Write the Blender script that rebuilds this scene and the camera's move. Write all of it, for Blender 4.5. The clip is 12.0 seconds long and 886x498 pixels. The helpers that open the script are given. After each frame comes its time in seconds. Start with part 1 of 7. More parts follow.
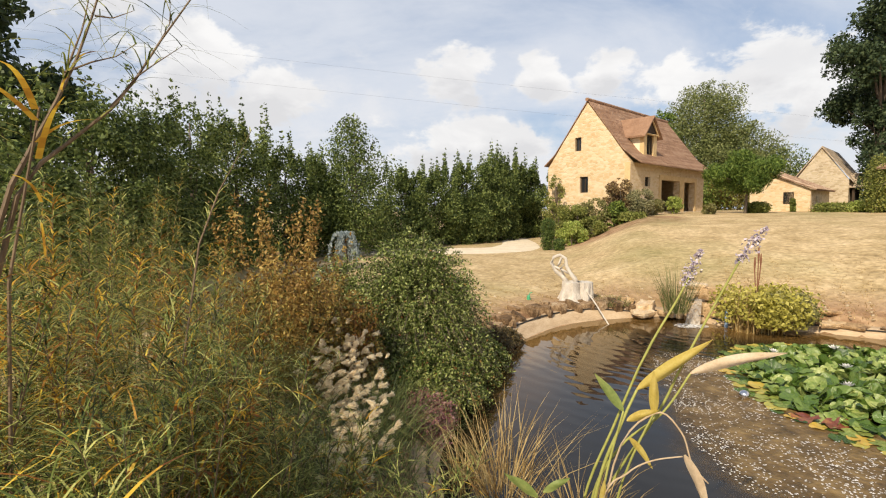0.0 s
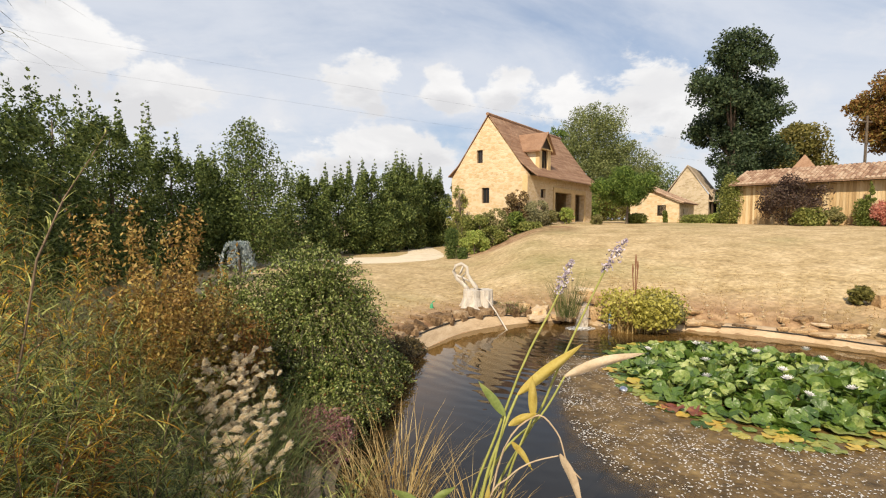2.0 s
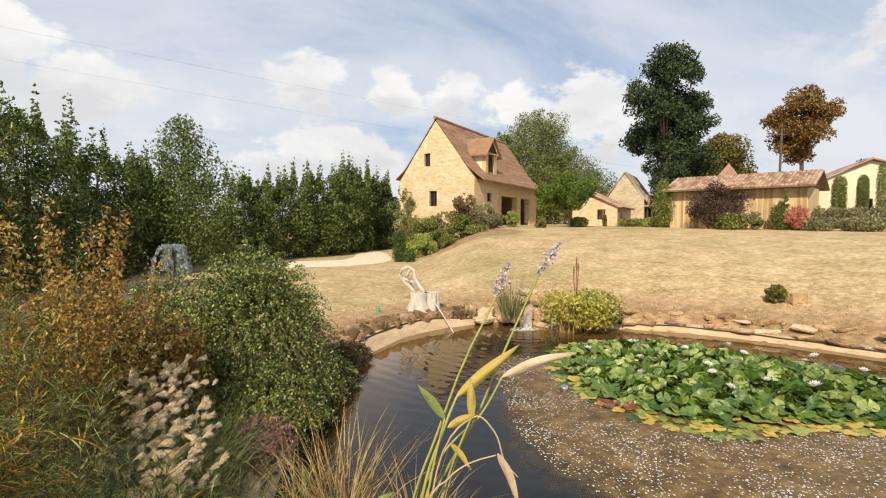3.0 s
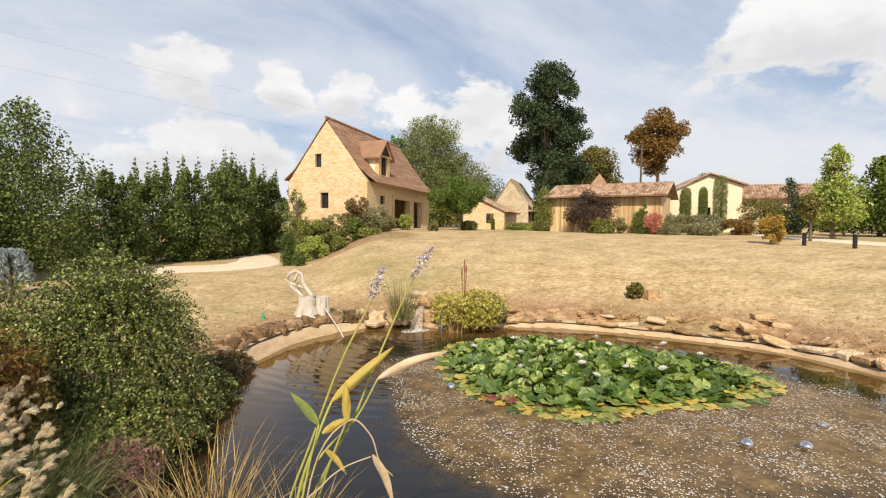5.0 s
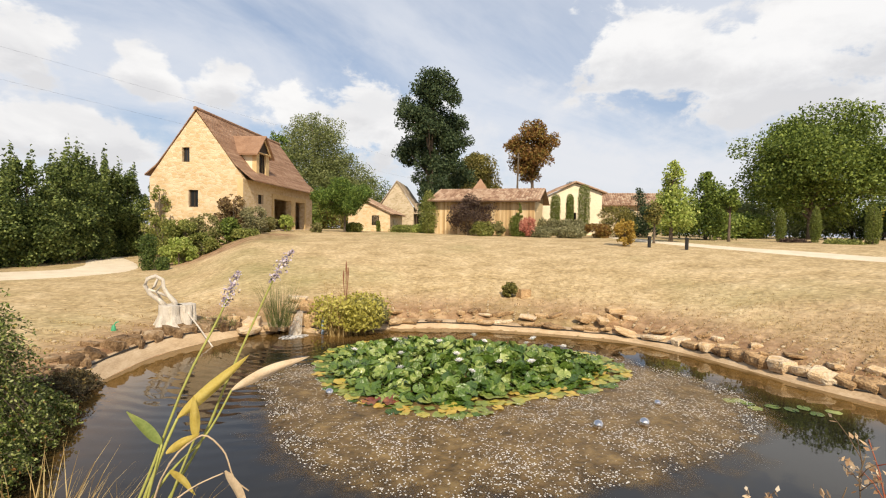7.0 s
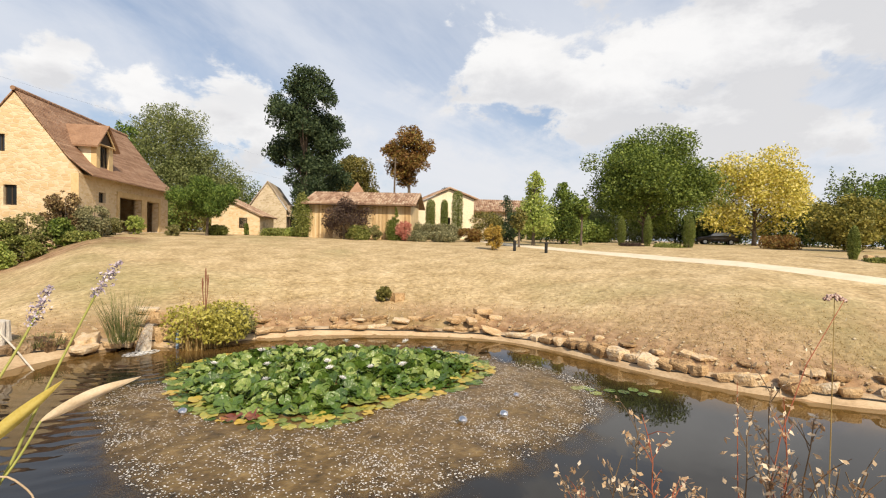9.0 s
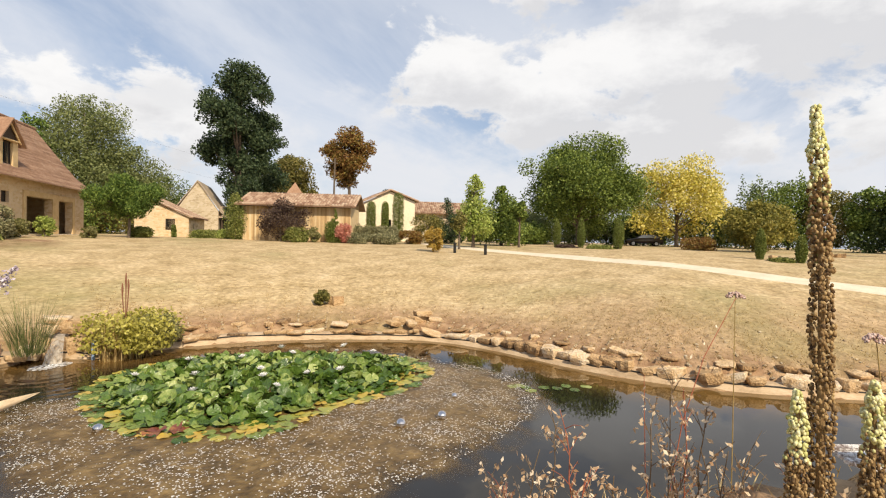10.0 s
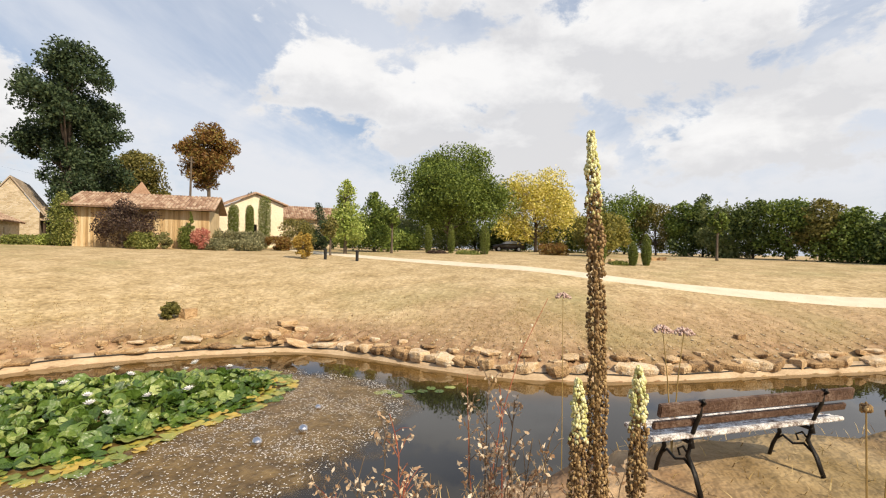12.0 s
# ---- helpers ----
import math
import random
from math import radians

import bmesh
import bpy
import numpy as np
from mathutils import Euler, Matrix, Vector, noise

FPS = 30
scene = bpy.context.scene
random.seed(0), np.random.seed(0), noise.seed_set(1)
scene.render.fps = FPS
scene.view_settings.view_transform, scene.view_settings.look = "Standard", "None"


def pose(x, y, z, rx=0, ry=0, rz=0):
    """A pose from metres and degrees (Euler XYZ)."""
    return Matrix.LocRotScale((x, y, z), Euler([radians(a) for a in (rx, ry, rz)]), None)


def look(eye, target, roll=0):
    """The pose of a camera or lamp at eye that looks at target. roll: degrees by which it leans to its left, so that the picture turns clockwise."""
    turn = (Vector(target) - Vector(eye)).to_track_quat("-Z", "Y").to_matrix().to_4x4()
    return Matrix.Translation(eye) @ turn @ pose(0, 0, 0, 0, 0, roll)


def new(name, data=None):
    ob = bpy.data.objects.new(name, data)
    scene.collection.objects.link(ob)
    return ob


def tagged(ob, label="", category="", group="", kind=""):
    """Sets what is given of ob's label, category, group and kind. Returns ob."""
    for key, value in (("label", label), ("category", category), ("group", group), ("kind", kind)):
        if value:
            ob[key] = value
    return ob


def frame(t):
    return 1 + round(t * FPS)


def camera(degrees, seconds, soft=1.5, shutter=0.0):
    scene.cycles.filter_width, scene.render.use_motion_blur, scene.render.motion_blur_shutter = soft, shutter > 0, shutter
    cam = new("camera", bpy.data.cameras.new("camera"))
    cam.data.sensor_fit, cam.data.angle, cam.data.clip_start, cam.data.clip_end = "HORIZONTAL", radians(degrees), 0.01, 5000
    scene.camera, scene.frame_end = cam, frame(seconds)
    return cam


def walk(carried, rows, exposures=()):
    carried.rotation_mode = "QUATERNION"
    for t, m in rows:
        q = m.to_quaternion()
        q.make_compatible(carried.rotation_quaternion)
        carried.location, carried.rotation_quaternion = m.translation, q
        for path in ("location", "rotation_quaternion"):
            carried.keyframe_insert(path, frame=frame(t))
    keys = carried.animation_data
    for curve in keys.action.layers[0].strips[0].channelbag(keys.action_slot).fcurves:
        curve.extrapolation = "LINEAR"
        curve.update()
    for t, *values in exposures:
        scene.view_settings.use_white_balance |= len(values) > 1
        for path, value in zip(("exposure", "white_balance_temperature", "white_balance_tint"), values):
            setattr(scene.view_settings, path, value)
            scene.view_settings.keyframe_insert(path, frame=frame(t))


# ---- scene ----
EXPO, SKY = 0.15, 0.1
BENCH_Z = 2.0
CLOUDS = [(66, 19, 9, 7), (84, 19, 7, 6), (86, 13, 7, 4), (77, 17, 13, 8), (92, 20, 12, 9), (103, 24, 16, 10), (88, 11, 16, 4), (110, 12, 14, 5), (128, 16, 16, 7), (1.5, 15.5, 5.5, 4), (11, 14.5, 4, 3), (18, 15, 4, 3), (25, 12.5, 6, 4), (36, 12, 8, 7),
          (-27, 15, 7, 5), (-20, 12.5, 6, 4), (2, 8, 14, 3.5), (-40, 22, 12, 5), (80, 30, 16, 7), (88, 38, 18, 9), (118, 40, 16, 9), (150, 30, 30, 14), (-120, 35, 40, 16)]
cam = camera(85.63, 12.0, soft=1.15)
# seconds, place, yaw, pitch, roll
ROWS = [
    (0.0, 0.003, 0.005, 3.446, 0.43, -4.56, -0.36),
    (0.5, 0.036, 0.007, 3.454, -2.19, -4.31, -0.25),
    (1.0, 0.074, 0.018, 3.460, -4.90, -4.06, -0.16),
    (1.5, 0.112, 0.019, 3.464, -7.74, -3.80, -0.07),
    (2.0, 0.147, 0.015, 3.464, -10.68, -3.53, 0.02),
    (2.5, 0.179, 0.007, 3.466, -13.69, -3.31, 0.11),
    (3.0, 0.205, -0.010, 3.470, -16.85, -3.17, 0.25),
    (5.0, 0.306, -0.121, 3.483, -29.40, -2.74, 0.67),
    (5.5, 0.334, -0.148, 3.486, -32.63, -2.63, 0.79),
    (6.0, 0.362, -0.172, 3.487, -35.84, -2.53, 0.88),
    (6.5, 0.392, -0.205, 3.491, -39.24, -2.44, 1.01),
    (7.0, 0.420, -0.254, 3.497, -42.85, -2.30, 1.14),
    (7.5, 0.440, -0.308, 3.499, -46.46, -2.12, 1.21),
    (9.5, 0.473, -0.503, 3.552, -60.81, -1.36, 1.41),
    (10.0, 0.486, -0.545, 3.553, -64.24, -1.15, 1.36),
    (10.5, 0.502, -0.593, 3.556, -67.66, -0.96, 1.28),
    (11.0, 0.512, -0.648, 3.559, -71.01, -0.79, 1.21),
    (11.5, 0.534, -0.701, 3.558, -74.84, -0.42, 1.25),
    (12.0, 0.550, -0.772, 3.565, -79.05, -0.10, 1.23),
]


def aim(x, y, z, yaw, pitch, roll):
    a, b = radians(yaw), radians(pitch)
    way = Vector((-math.sin(a) * math.cos(b), math.cos(a) * math.cos(b), math.sin(b)))
    return look((x, y, z), Vector((x, y, z)) + way, roll)


walk(cam, [(t, aim(*rest)) for t, *rest in ROWS], [(0, EXPO), (12, EXPO)])

# ---- sky and sun ----
SUN_FROM = Vector((-0.42, -0.62, 0.66)).normalized()
world = bpy.data.worlds.new("sky")
scene.world = world
world.use_nodes = True
wt = world.node_tree
for n in list(wt.nodes):
    wt.nodes.remove(n)


def wn(kind, **values):
    n = wt.nodes.new(kind)
    for k, v in values.items():
        n.inputs[k].default_value = v
    return n


def wmath(op, a, b=None, clamp=False):
    n = wt.nodes.new("ShaderNodeMath")
    n.operation, n.use_clamp = op, clamp
    for i, v in enumerate((a, b)):
        if v is None:
            continue
        if isinstance(v, (int, float)):
            n.inputs[i].default_value = v
        else:
            wt.links.new(v, n.inputs[i])
    return n.outputs[0]


def wramp(fac, lo, hi):
    n = wt.nodes.new("ShaderNodeMapRange")
    n.interpolation_type = "SMOOTHSTEP"
    n.inputs["From Min"].default_value, n.inputs["From Max"].default_value = lo, hi
    wt.links.new(fac, n.inputs["Value"])
    return n.outputs[0]


def wmix(fac, a, b):
    n = wt.nodes.new("ShaderNodeMix")
    n.data_type = "RGBA"
    for i, v in ((0, fac), (6, a), (7, b)):
        if isinstance(v, (int, float, tuple)):
            n.inputs[i].default_value = v
        else:
            wt.links.new(v, n.inputs[i])
    return n.outputs[2]


sky = wt.nodes.new("ShaderNodeTexSky")
sky.sky_type, sky.sun_disc = "NISHITA", False
sky.sun_elevation = math.asin(SUN_FROM.z)
sky.sun_rotation = math.atan2(SUN_FROM.x, SUN_FROM.y)
sky.air_density, sky.dust_density, sky.ozone_density = 1.0, 1.6, 1.2
coord = wt.nodes.new("ShaderNodeTexCoord").outputs["Generated"]
split = wt.nodes.new("ShaderNodeSeparateXYZ")
wt.links.new(coord, split.inputs[0])
# the cloud layers lie on a plane overhead: the direction divided by its height
lift = wmath("ADD", wmath("MAXIMUM", split.outputs[2], 0.0), 0.16)
flat = wt.nodes.new("ShaderNodeCombineXYZ")
wt.links.new(wmath("DIVIDE", split.outputs[0], lift), flat.inputs[0])
wt.links.new(wmath("DIVIDE", split.outputs[1], lift), flat.inputs[1])


def wnoise(vector, scale, detail, rough=0.55, seed=(0, 0, 0), distort=0.0, stretch=(1, 1, 1)):
    m = wt.nodes.new("ShaderNodeMapping")
    m.inputs["Location"].default_value = seed
    m.inputs["Scale"].default_value = stretch
    wt.links.new(vector, m.inputs["Vector"])
    n = wn("ShaderNodeTexNoise", Scale=scale, Detail=detail, Roughness=rough, Distortion=distort)
    wt.links.new(m.outputs[0], n.inputs["Vector"])
    return n.outputs["Fac"]


def cloud_bank(az, el, wide, high):
    """1 inside an oval of the sky round a compass direction, falling to 0 at its rim."""
    a, e = radians(az), radians(el)
    c = Vector((math.sin(a) * math.cos(e), math.cos(a) * math.cos(e), math.sin(e)))
    r = Vector((math.cos(a), -math.sin(a), 0))
    u = r.cross(c)
    out = []
    for axis, size in ((r, wide), (u, high)):
        d = wt.nodes.new("ShaderNodeVectorMath")
        d.operation = "DOT_PRODUCT"
        wt.links.new(coord, d.inputs[0])
        d.inputs[1].default_value = axis
        out.append(wmath("POWER", wmath("ABSOLUTE", wmath("DIVIDE", d.outputs["Value"], radians(size))), 2.0))
    d = wt.nodes.new("ShaderNodeVectorMath")
    d.operation = "DOT_PRODUCT"
    wt.links.new(coord, d.inputs[0])
    d.inputs[1].default_value = c
    ahead = wmath("GREATER_THAN", d.outputs["Value"], 0.0)
    body = wmath("MULTIPLY", ahead, wmath("SUBTRACT", 1.0, wmath("SQRT", wmath("ADD", out[0], out[1])), clamp=True))
    d = wt.nodes.new("ShaderNodeVectorMath")
    d.operation = "DOT_PRODUCT"
    wt.links.new(coord, d.inputs[0])
    d.inputs[1].default_value = u
    below = wmath("MULTIPLY_ADD", wmath("DIVIDE", d.outputs["Value"], radians(high)), -1.3)
    below.node.inputs[2].default_value = 0.25
    below.node.use_clamp = True
    return body, wmath("MULTIPLY", body, below)


veil = wramp(wnoise(flat.outputs[0], 0.55, 7, 0.6, (3.1, 1.7, 0), 0.5, (1.0, 1.6, 1)), 0.30, 0.62)
puff = wnoise(coord, 7.5, 9, 0.62, (0.4, 2.2, 0.9), 0.15, (1, 1, 1.7))
spots = under = None
for az, el, wide, high in CLOUDS:
    s, s_low = cloud_bank(az, el, wide * 1.35, high * 1.4)
    spots = s if spots is None else wmath("MAXIMUM", spots, s)
    under = s_low if under is None else wmath("MAXIMUM", under, s_low)
cumulus = wramp(wmath("ADD", wmath("MULTIPLY", spots, 1.0), wmath("MULTIPLY", wmath("SUBTRACT", puff, 0.5), 1.9)), 0.33, 0.56)
shade = wramp(wmath("SUBTRACT", wnoise(coord, 5.0, 6, 0.55, (5.4, 1.2, 0.3), 0.3, (1, 1, 2.4)), wmath("MULTIPLY", split.outputs[2], 0.3)), 0.32, 0.56)
low = wmath("MULTIPLY", wramp(wmath("ADD", puff, wmath("MULTIPLY", split.outputs[2], -1.2)), 0.12, 0.42), wramp(split.outputs[2], -0.02, 0.05))
col = wmix(0.42, sky.outputs[0], (5.2, 6.2, 8.0, 1))
col = wmix(wmath("MULTIPLY", veil, wmath("SUBTRACT", 0.8, wmath("MULTIPLY", wramp(split.outputs[2], 0.36, 0.62), 0.6))), col, (7.0, 7.25, 7.8, 1))
col = wmix(wmath("MULTIPLY", low, 0.7), col, (7.6, 7.6, 7.8, 1))
shade = wmath("ADD", wmath("MULTIPLY", shade, 0.55), wramp(wmath("ADD", under, wmath("MULTIPLY", wmath("SUBTRACT", puff, 0.5), 1.1)), 0.1, 0.6), clamp=True)
body = wmix(shade, (8.95, 8.8, 8.65, 1), (6.7, 6.65, 6.75, 1))
col = wmix(wmath("MULTIPLY", cumulus, 0.93), col, body)
bg = wt.nodes.new("ShaderNodeBackground")
bg.inputs["Strength"].default_value = SKY
wt.links.new(col, bg.inputs["Color"])
wt.links.new(bg.outputs[0], wt.nodes.new("ShaderNodeOutputWorld").inputs["Surface"])

sun = new("sun", bpy.data.lights.new("sun", "SUN"))
sun.data.energy, sun.data.angle, sun.data.color = 4.8, radians(0.6), (1.0, 0.865, 0.65)
sun.matrix_world = look(SUN_FROM * 100, (0, 0, 0))

# ---- materials ----


def mat(name, cols, scale=3.0, rough=0.8, bump=0.3, fine=None, metal=0.0, island=0.0, own=0.0, transl=0.0, stretch=(1, 1, 1), spec=0.3, detail=6, local=False):
    """A surface whose colour runs through cols by noise at two scales; island and own mix in chance by piece and by object."""
    m = bpy.data.materials.new(name)
    m.use_nodes = True
    t = m.node_tree
    b = t.nodes["Principled BSDF"]
    b.inputs["Roughness"].default_value, b.inputs["Metallic"].default_value = rough, metal
    b.inputs["Specular IOR Level"].default_value = spec
    if local:
        place = t.nodes.new("ShaderNodeTexCoord").outputs["Object"]
    else:
        place = t.nodes.new("ShaderNodeNewGeometry").outputs["Position"]
    mp = t.nodes.new("ShaderNodeMapping")
    mp.inputs["Scale"].default_value = stretch
    t.links.new(place, mp.inputs["Vector"])

    def noise_at(s, d=detail):
        n = t.nodes.new("ShaderNodeTexNoise")
        n.inputs["Scale"].default_value, n.inputs["Detail"].default_value, n.inputs["Roughness"].default_value = s, d, 0.6
        t.links.new(mp.outputs[0], n.inputs["Vector"])
        return n.outputs["Fac"]

    def mth(op, a, c):
        n = t.nodes.new("ShaderNodeMath")
        n.operation = op
        for i, v in enumerate((a, c)):
            if isinstance(v, (int, float)):
                n.inputs[i].default_value = v
            else:
                t.links.new(v, n.inputs[i])
        return n.outputs[0]

    fine = fine or scale * 9
    f1, f2 = noise_at(scale), noise_at(fine, 3)
    fac = mth("ADD", mth("MULTIPLY", mth("SUBTRACT", f1, 0.5), 1.5), mth("MULTIPLY", mth("SUBTRACT", f2, 0.5), 0.9))
    fac = mth("MULTIPLY", fac, 1 - 0.6 * max(island, own))
    if island:
        r = t.nodes.new("ShaderNodeNewGeometry").outputs["Random Per Island"]
        fac = mth("ADD", fac, mth("MULTIPLY", mth("SUBTRACT", r, 0.5), island * 1.6))
    if own:
        r = t.nodes.new("ShaderNodeObjectInfo").outputs["Random"]
        fac = mth("ADD", fac, mth("MULTIPLY", mth("SUBTRACT", r, 0.5), own * 1.6))
    fac = mth("ADD", fac, 0.5)
    ramp = t.nodes.new("ShaderNodeValToRGB")
    e = ramp.color_ramp.elements
    while len(e) < len(cols):
        e.new(0.5)
    for i, c in enumerate(cols):
        e[i].position = i / (len(cols) - 1)
        e[i].color = (*c, 1)
    t.links.new(fac, ramp.inputs[0])
    t.links.new(ramp.outputs[0], b.inputs["Base Color"])
    if bump:
        bp = t.nodes.new("ShaderNodeBump")
        bp.inputs["Strength"].default_value, bp.inputs["Distance"].default_value = bump, 0.5 / scale
        t.links.new(mth("ADD", f1, mth("MULTIPLY", f2, 0.4)), bp.inputs["Height"])
        t.links.new(bp.outputs[0], b.inputs["Normal"])
    if transl:
        tr = t.nodes.new("ShaderNodeBsdfTranslucent")
        t.links.new(ramp.outputs[0], tr.inputs["Color"])
        mx = t.nodes.new("ShaderNodeMixShader")
        mx.inputs[0].default_value = transl
        t.links.new(b.outputs[0], mx.inputs[1])
        t.links.new(tr.outputs[0], mx.inputs[2])
        t.links.new(mx.outputs[0], t.nodes["Material Output"].inputs["Surface"])
    return m


def leafy(name, cols, rough=0.55, transl=0.3):
    return mat(name, cols, 0.7, rough, 0, fine=3.0, island=0.7, transl=transl, spec=0.25, detail=3)


# ---- mesh helpers ----


def link(name, data, material=None, parent=None, label="", m=None):
    ob = new(name, data)
    if material:
        data.materials.append(material)
    if parent:
        ob.parent = parent
    if m is not None:
        ob.matrix_basis = m
    if label:
        ob["label"] = label
    return ob


def part(name, bm, material, parent=None, label="", m=None, smooth=False):
    me = bpy.data.meshes.new(name)
    bm.to_mesh(me)
    bm.free()
    if smooth:
        me.polygons.foreach_set("use_smooth", [True] * len(me.polygons))
    return link(name, me, material, parent, label, m)


def raw(name, verts, faces, material, parent=None, label="", m=None, smooth=False):
    me = bpy.data.meshes.new(name)
    me.from_pydata([tuple(v) for v in verts], [], faces)
    if smooth:
        me.polygons.foreach_set("use_smooth", [True] * len(me.polygons))
    me.update()
    return link(name, me, material, parent, label, m)


def quads(name, corners, material, parent=None, label="", m=None):
    """One mesh from an array of quads, n x 4 x 3."""
    corners = np.asarray(corners, dtype=np.float32)
    n = len(corners)
    me = bpy.data.meshes.new(name)
    me.vertices.add(4 * n)
    me.vertices.foreach_set("co", corners.reshape(-1))
    me.loops.add(4 * n)
    me.loops.foreach_set("vertex_index", np.arange(4 * n, dtype=np.int32))
    me.polygons.add(n)
    me.polygons.foreach_set("loop_start", np.arange(0, 4 * n, 4, dtype=np.int32))
    me.update(calc_edges=True)
    return link(name, me, material, parent, label, m)


def base(name, m, label, category, group="", kind=""):
    return tagged(link(name, None, m=m), label, category, group, kind)


def box(bm, x0, x1, y0, y1, z0, z1, bevel=0.0):
    made = bmesh.ops.create_cube(bm, size=1.0, matrix=Matrix.LocRotScale(((x0 + x1) / 2, (y0 + y1) / 2, (z0 + z1) / 2), None, (x1 - x0, y1 - y0, z1 - z0)))
    if bevel:
        edges = {e for v in made["verts"] for e in v.link_edges}
        bmesh.ops.bevel(bm, geom=list(edges), offset=bevel, segments=2, affect="EDGES")
    return bm


def boxed(x0, x1, y0, y1, z0, z1, bevel=0.0):
    return box(bmesh.new(), x0, x1, y0, y1, z0, z1, bevel)


def tube(bm, path, radii, sides=7, cap=True):
    """A round bar along a list of points."""
    path = [Vector(p) for p in path]
    if isinstance(radii, (int, float)):
        radii = [radii] * len(path)
    rings = []
    ref = Vector((0.3, 0.2, 1)).normalized()
    for i, p in enumerate(path):
        d = (path[min(i + 1, len(path) - 1)] - path[max(i - 1, 0)]).normalized()
        a = d.cross(ref if abs(d.dot(ref)) < 0.95 else Vector((1, 0, 0))).normalized()
        b = d.cross(a)
        rings.append([bm.verts.new(p + radii[i] * (math.cos(2 * math.pi * k / sides) * a + math.sin(2 * math.pi * k / sides) * b)) for k in range(sides)])
    for r, s in zip(rings, rings[1:]):
        for k in range(sides):
            bm.faces.new((r[k], r[(k + 1) % sides], s[(k + 1) % sides], s[k]))
    if cap:
        bm.faces.new(rings[0][::-1])
        bm.faces.new(rings[-1])
    return bm


def leaf_quads(rng, centres, size, up=0.3, slim=0.55):
    """Small leaf-shaped quads round the given centres, each turned its own way."""
    n = len(centres)
    d = rng.normal(size=(n, 3)) + np.array([0, 0, up])
    d /= np.linalg.norm(d, axis=1)[:, None]
    s = np.cross(d, rng.normal(size=(n, 3)))
    s /= np.linalg.norm(s, axis=1)[:, None] + 1e-9
    length = size * rng.uniform(0.7, 1.35, n)[:, None]
    w = length * slim * 0.5
    mid = centres + d * length * 0.1
    return np.stack([centres - d * length * 0.5, mid + s * w, centres + d * length * 0.5, mid - s * w], 1)


def blades(rng, bases, length, width, lean, droop, segs=4, spread=None):
    """Grass blades as bent ribbons. lean: how far they tip outward; droop: how far the tip bends over."""
    n = len(bases)
    ang = rng.uniform(0, 2 * math.pi, n) if spread is None else spread
    out = np.stack([np.cos(ang), np.sin(ang), np.zeros(n)], 1)
    ln = (length * rng.uniform(0.6, 1.25, n))[:, None]
    lean = (lean * rng.uniform(0.2, 1.4, n))[:, None]
    droop = (droop * rng.uniform(0.4, 1.5, n))[:, None]
    turn = ang + rng.normal(0, 0.7, n)
    side = np.stack([-np.sin(turn), np.cos(turn), np.zeros(n)], 1) * (width * rng.uniform(0.6, 1.3, n))[:, None] * 0.5
    pts = []
    for k in range(segs + 1):
        u = k / segs
        pts.append(bases + ln * (out * (lean * u + droop * u * u * 0.6) + np.array([0, 0, 1]) * (u - droop * u**2.6 * 0.55)))
    quadlist = []
    for k in range(segs):
        w0 = 1 - 0.95 * (k / segs) ** 2
        w1 = 1 - 0.95 * ((k + 1) / segs) ** 2
        quadlist.append(np.stack([pts[k] - side * w0, pts[k] + side * w0, pts[k + 1] + side * w1, pts[k + 1] - side * w1], 1))
    return np.stack(quadlist, 1).reshape(-1, 4, 3), pts


def smooth(a, b, x):
    u = np.clip((x - a) / (b - a), 0, 1)
    return u * u * (3 - 2 * u)


# ---- the lie of the land ----
SHORE = [(-0.1, 5.6), (0.1, 7.7), (1.1, 11.0), (3.35, 14.05), (6.0, 15.15), (7.5, 15.1), (8.3, 13.9), (10.6, 13.0), (12.7, 11.3),
         (14.3, 9.1), (15.3, 6.9), (15.1, 4.6), (14.2, 1.8), (13.9, -0.6), (14.5, -3.5), (15.8, -6.6), (17.0, -9.4), (18.2, -12.6),
         (18.0, -16.0), (14.5, -17.5), (11.5, -14.0), (9.2, -9.5), (7.5, -5.6), (6.6, -3.3), (6.0, -1.5), (4.6, 0.3), (3.2, 1.8), (2.0, 2.95), (0.8, 4.1)]


def closed_curve(points, steps):
    p = np.array(points, float)
    n = len(p)
    out = []
    for i in range(n):
        a, b, c, d = p[(i - 1) % n], p[i], p[(i + 1) % n], p[(i + 2) % n]
        for k in range(steps):
            u = k / steps
            out.append(0.5 * (2 * b + (c - a) * u + (2 * a - 5 * b + 4 * c - d) * u * u + (3 * b - a - 3 * c + d) * u**3))
    return np.array(out)


RIM = closed_curve(SHORE, 6)


def off_shore(x, y):
    """Metres outside the water's edge; minus inside."""
    x, y = np.atleast_1d(np.asarray(x, float)), np.atleast_1d(np.asarray(y, float))
    a, b = RIM, np.roll(RIM, -1, 0)
    best, inside = np.full(x.shape, 1e9), np.zeros(x.shape, bool)
    for (ax, ay), (bx, by) in zip(a, b):
        ex, ey = bx - ax, by - ay
        u = np.clip(((x - ax) * ex + (y - ay) * ey) / (ex * ex + ey * ey), 0, 1)
        best = np.minimum(best, (x - ax - u * ex) ** 2 + (y - ay - u * ey) ** 2)
        cross = (ay > y) != (by > y)
        if ay != by:
            inside ^= cross & (x < (bx - ax) * (y - ay) / (by - ay) + ax)
    return np.where(inside, -1, 1) * np.sqrt(best)


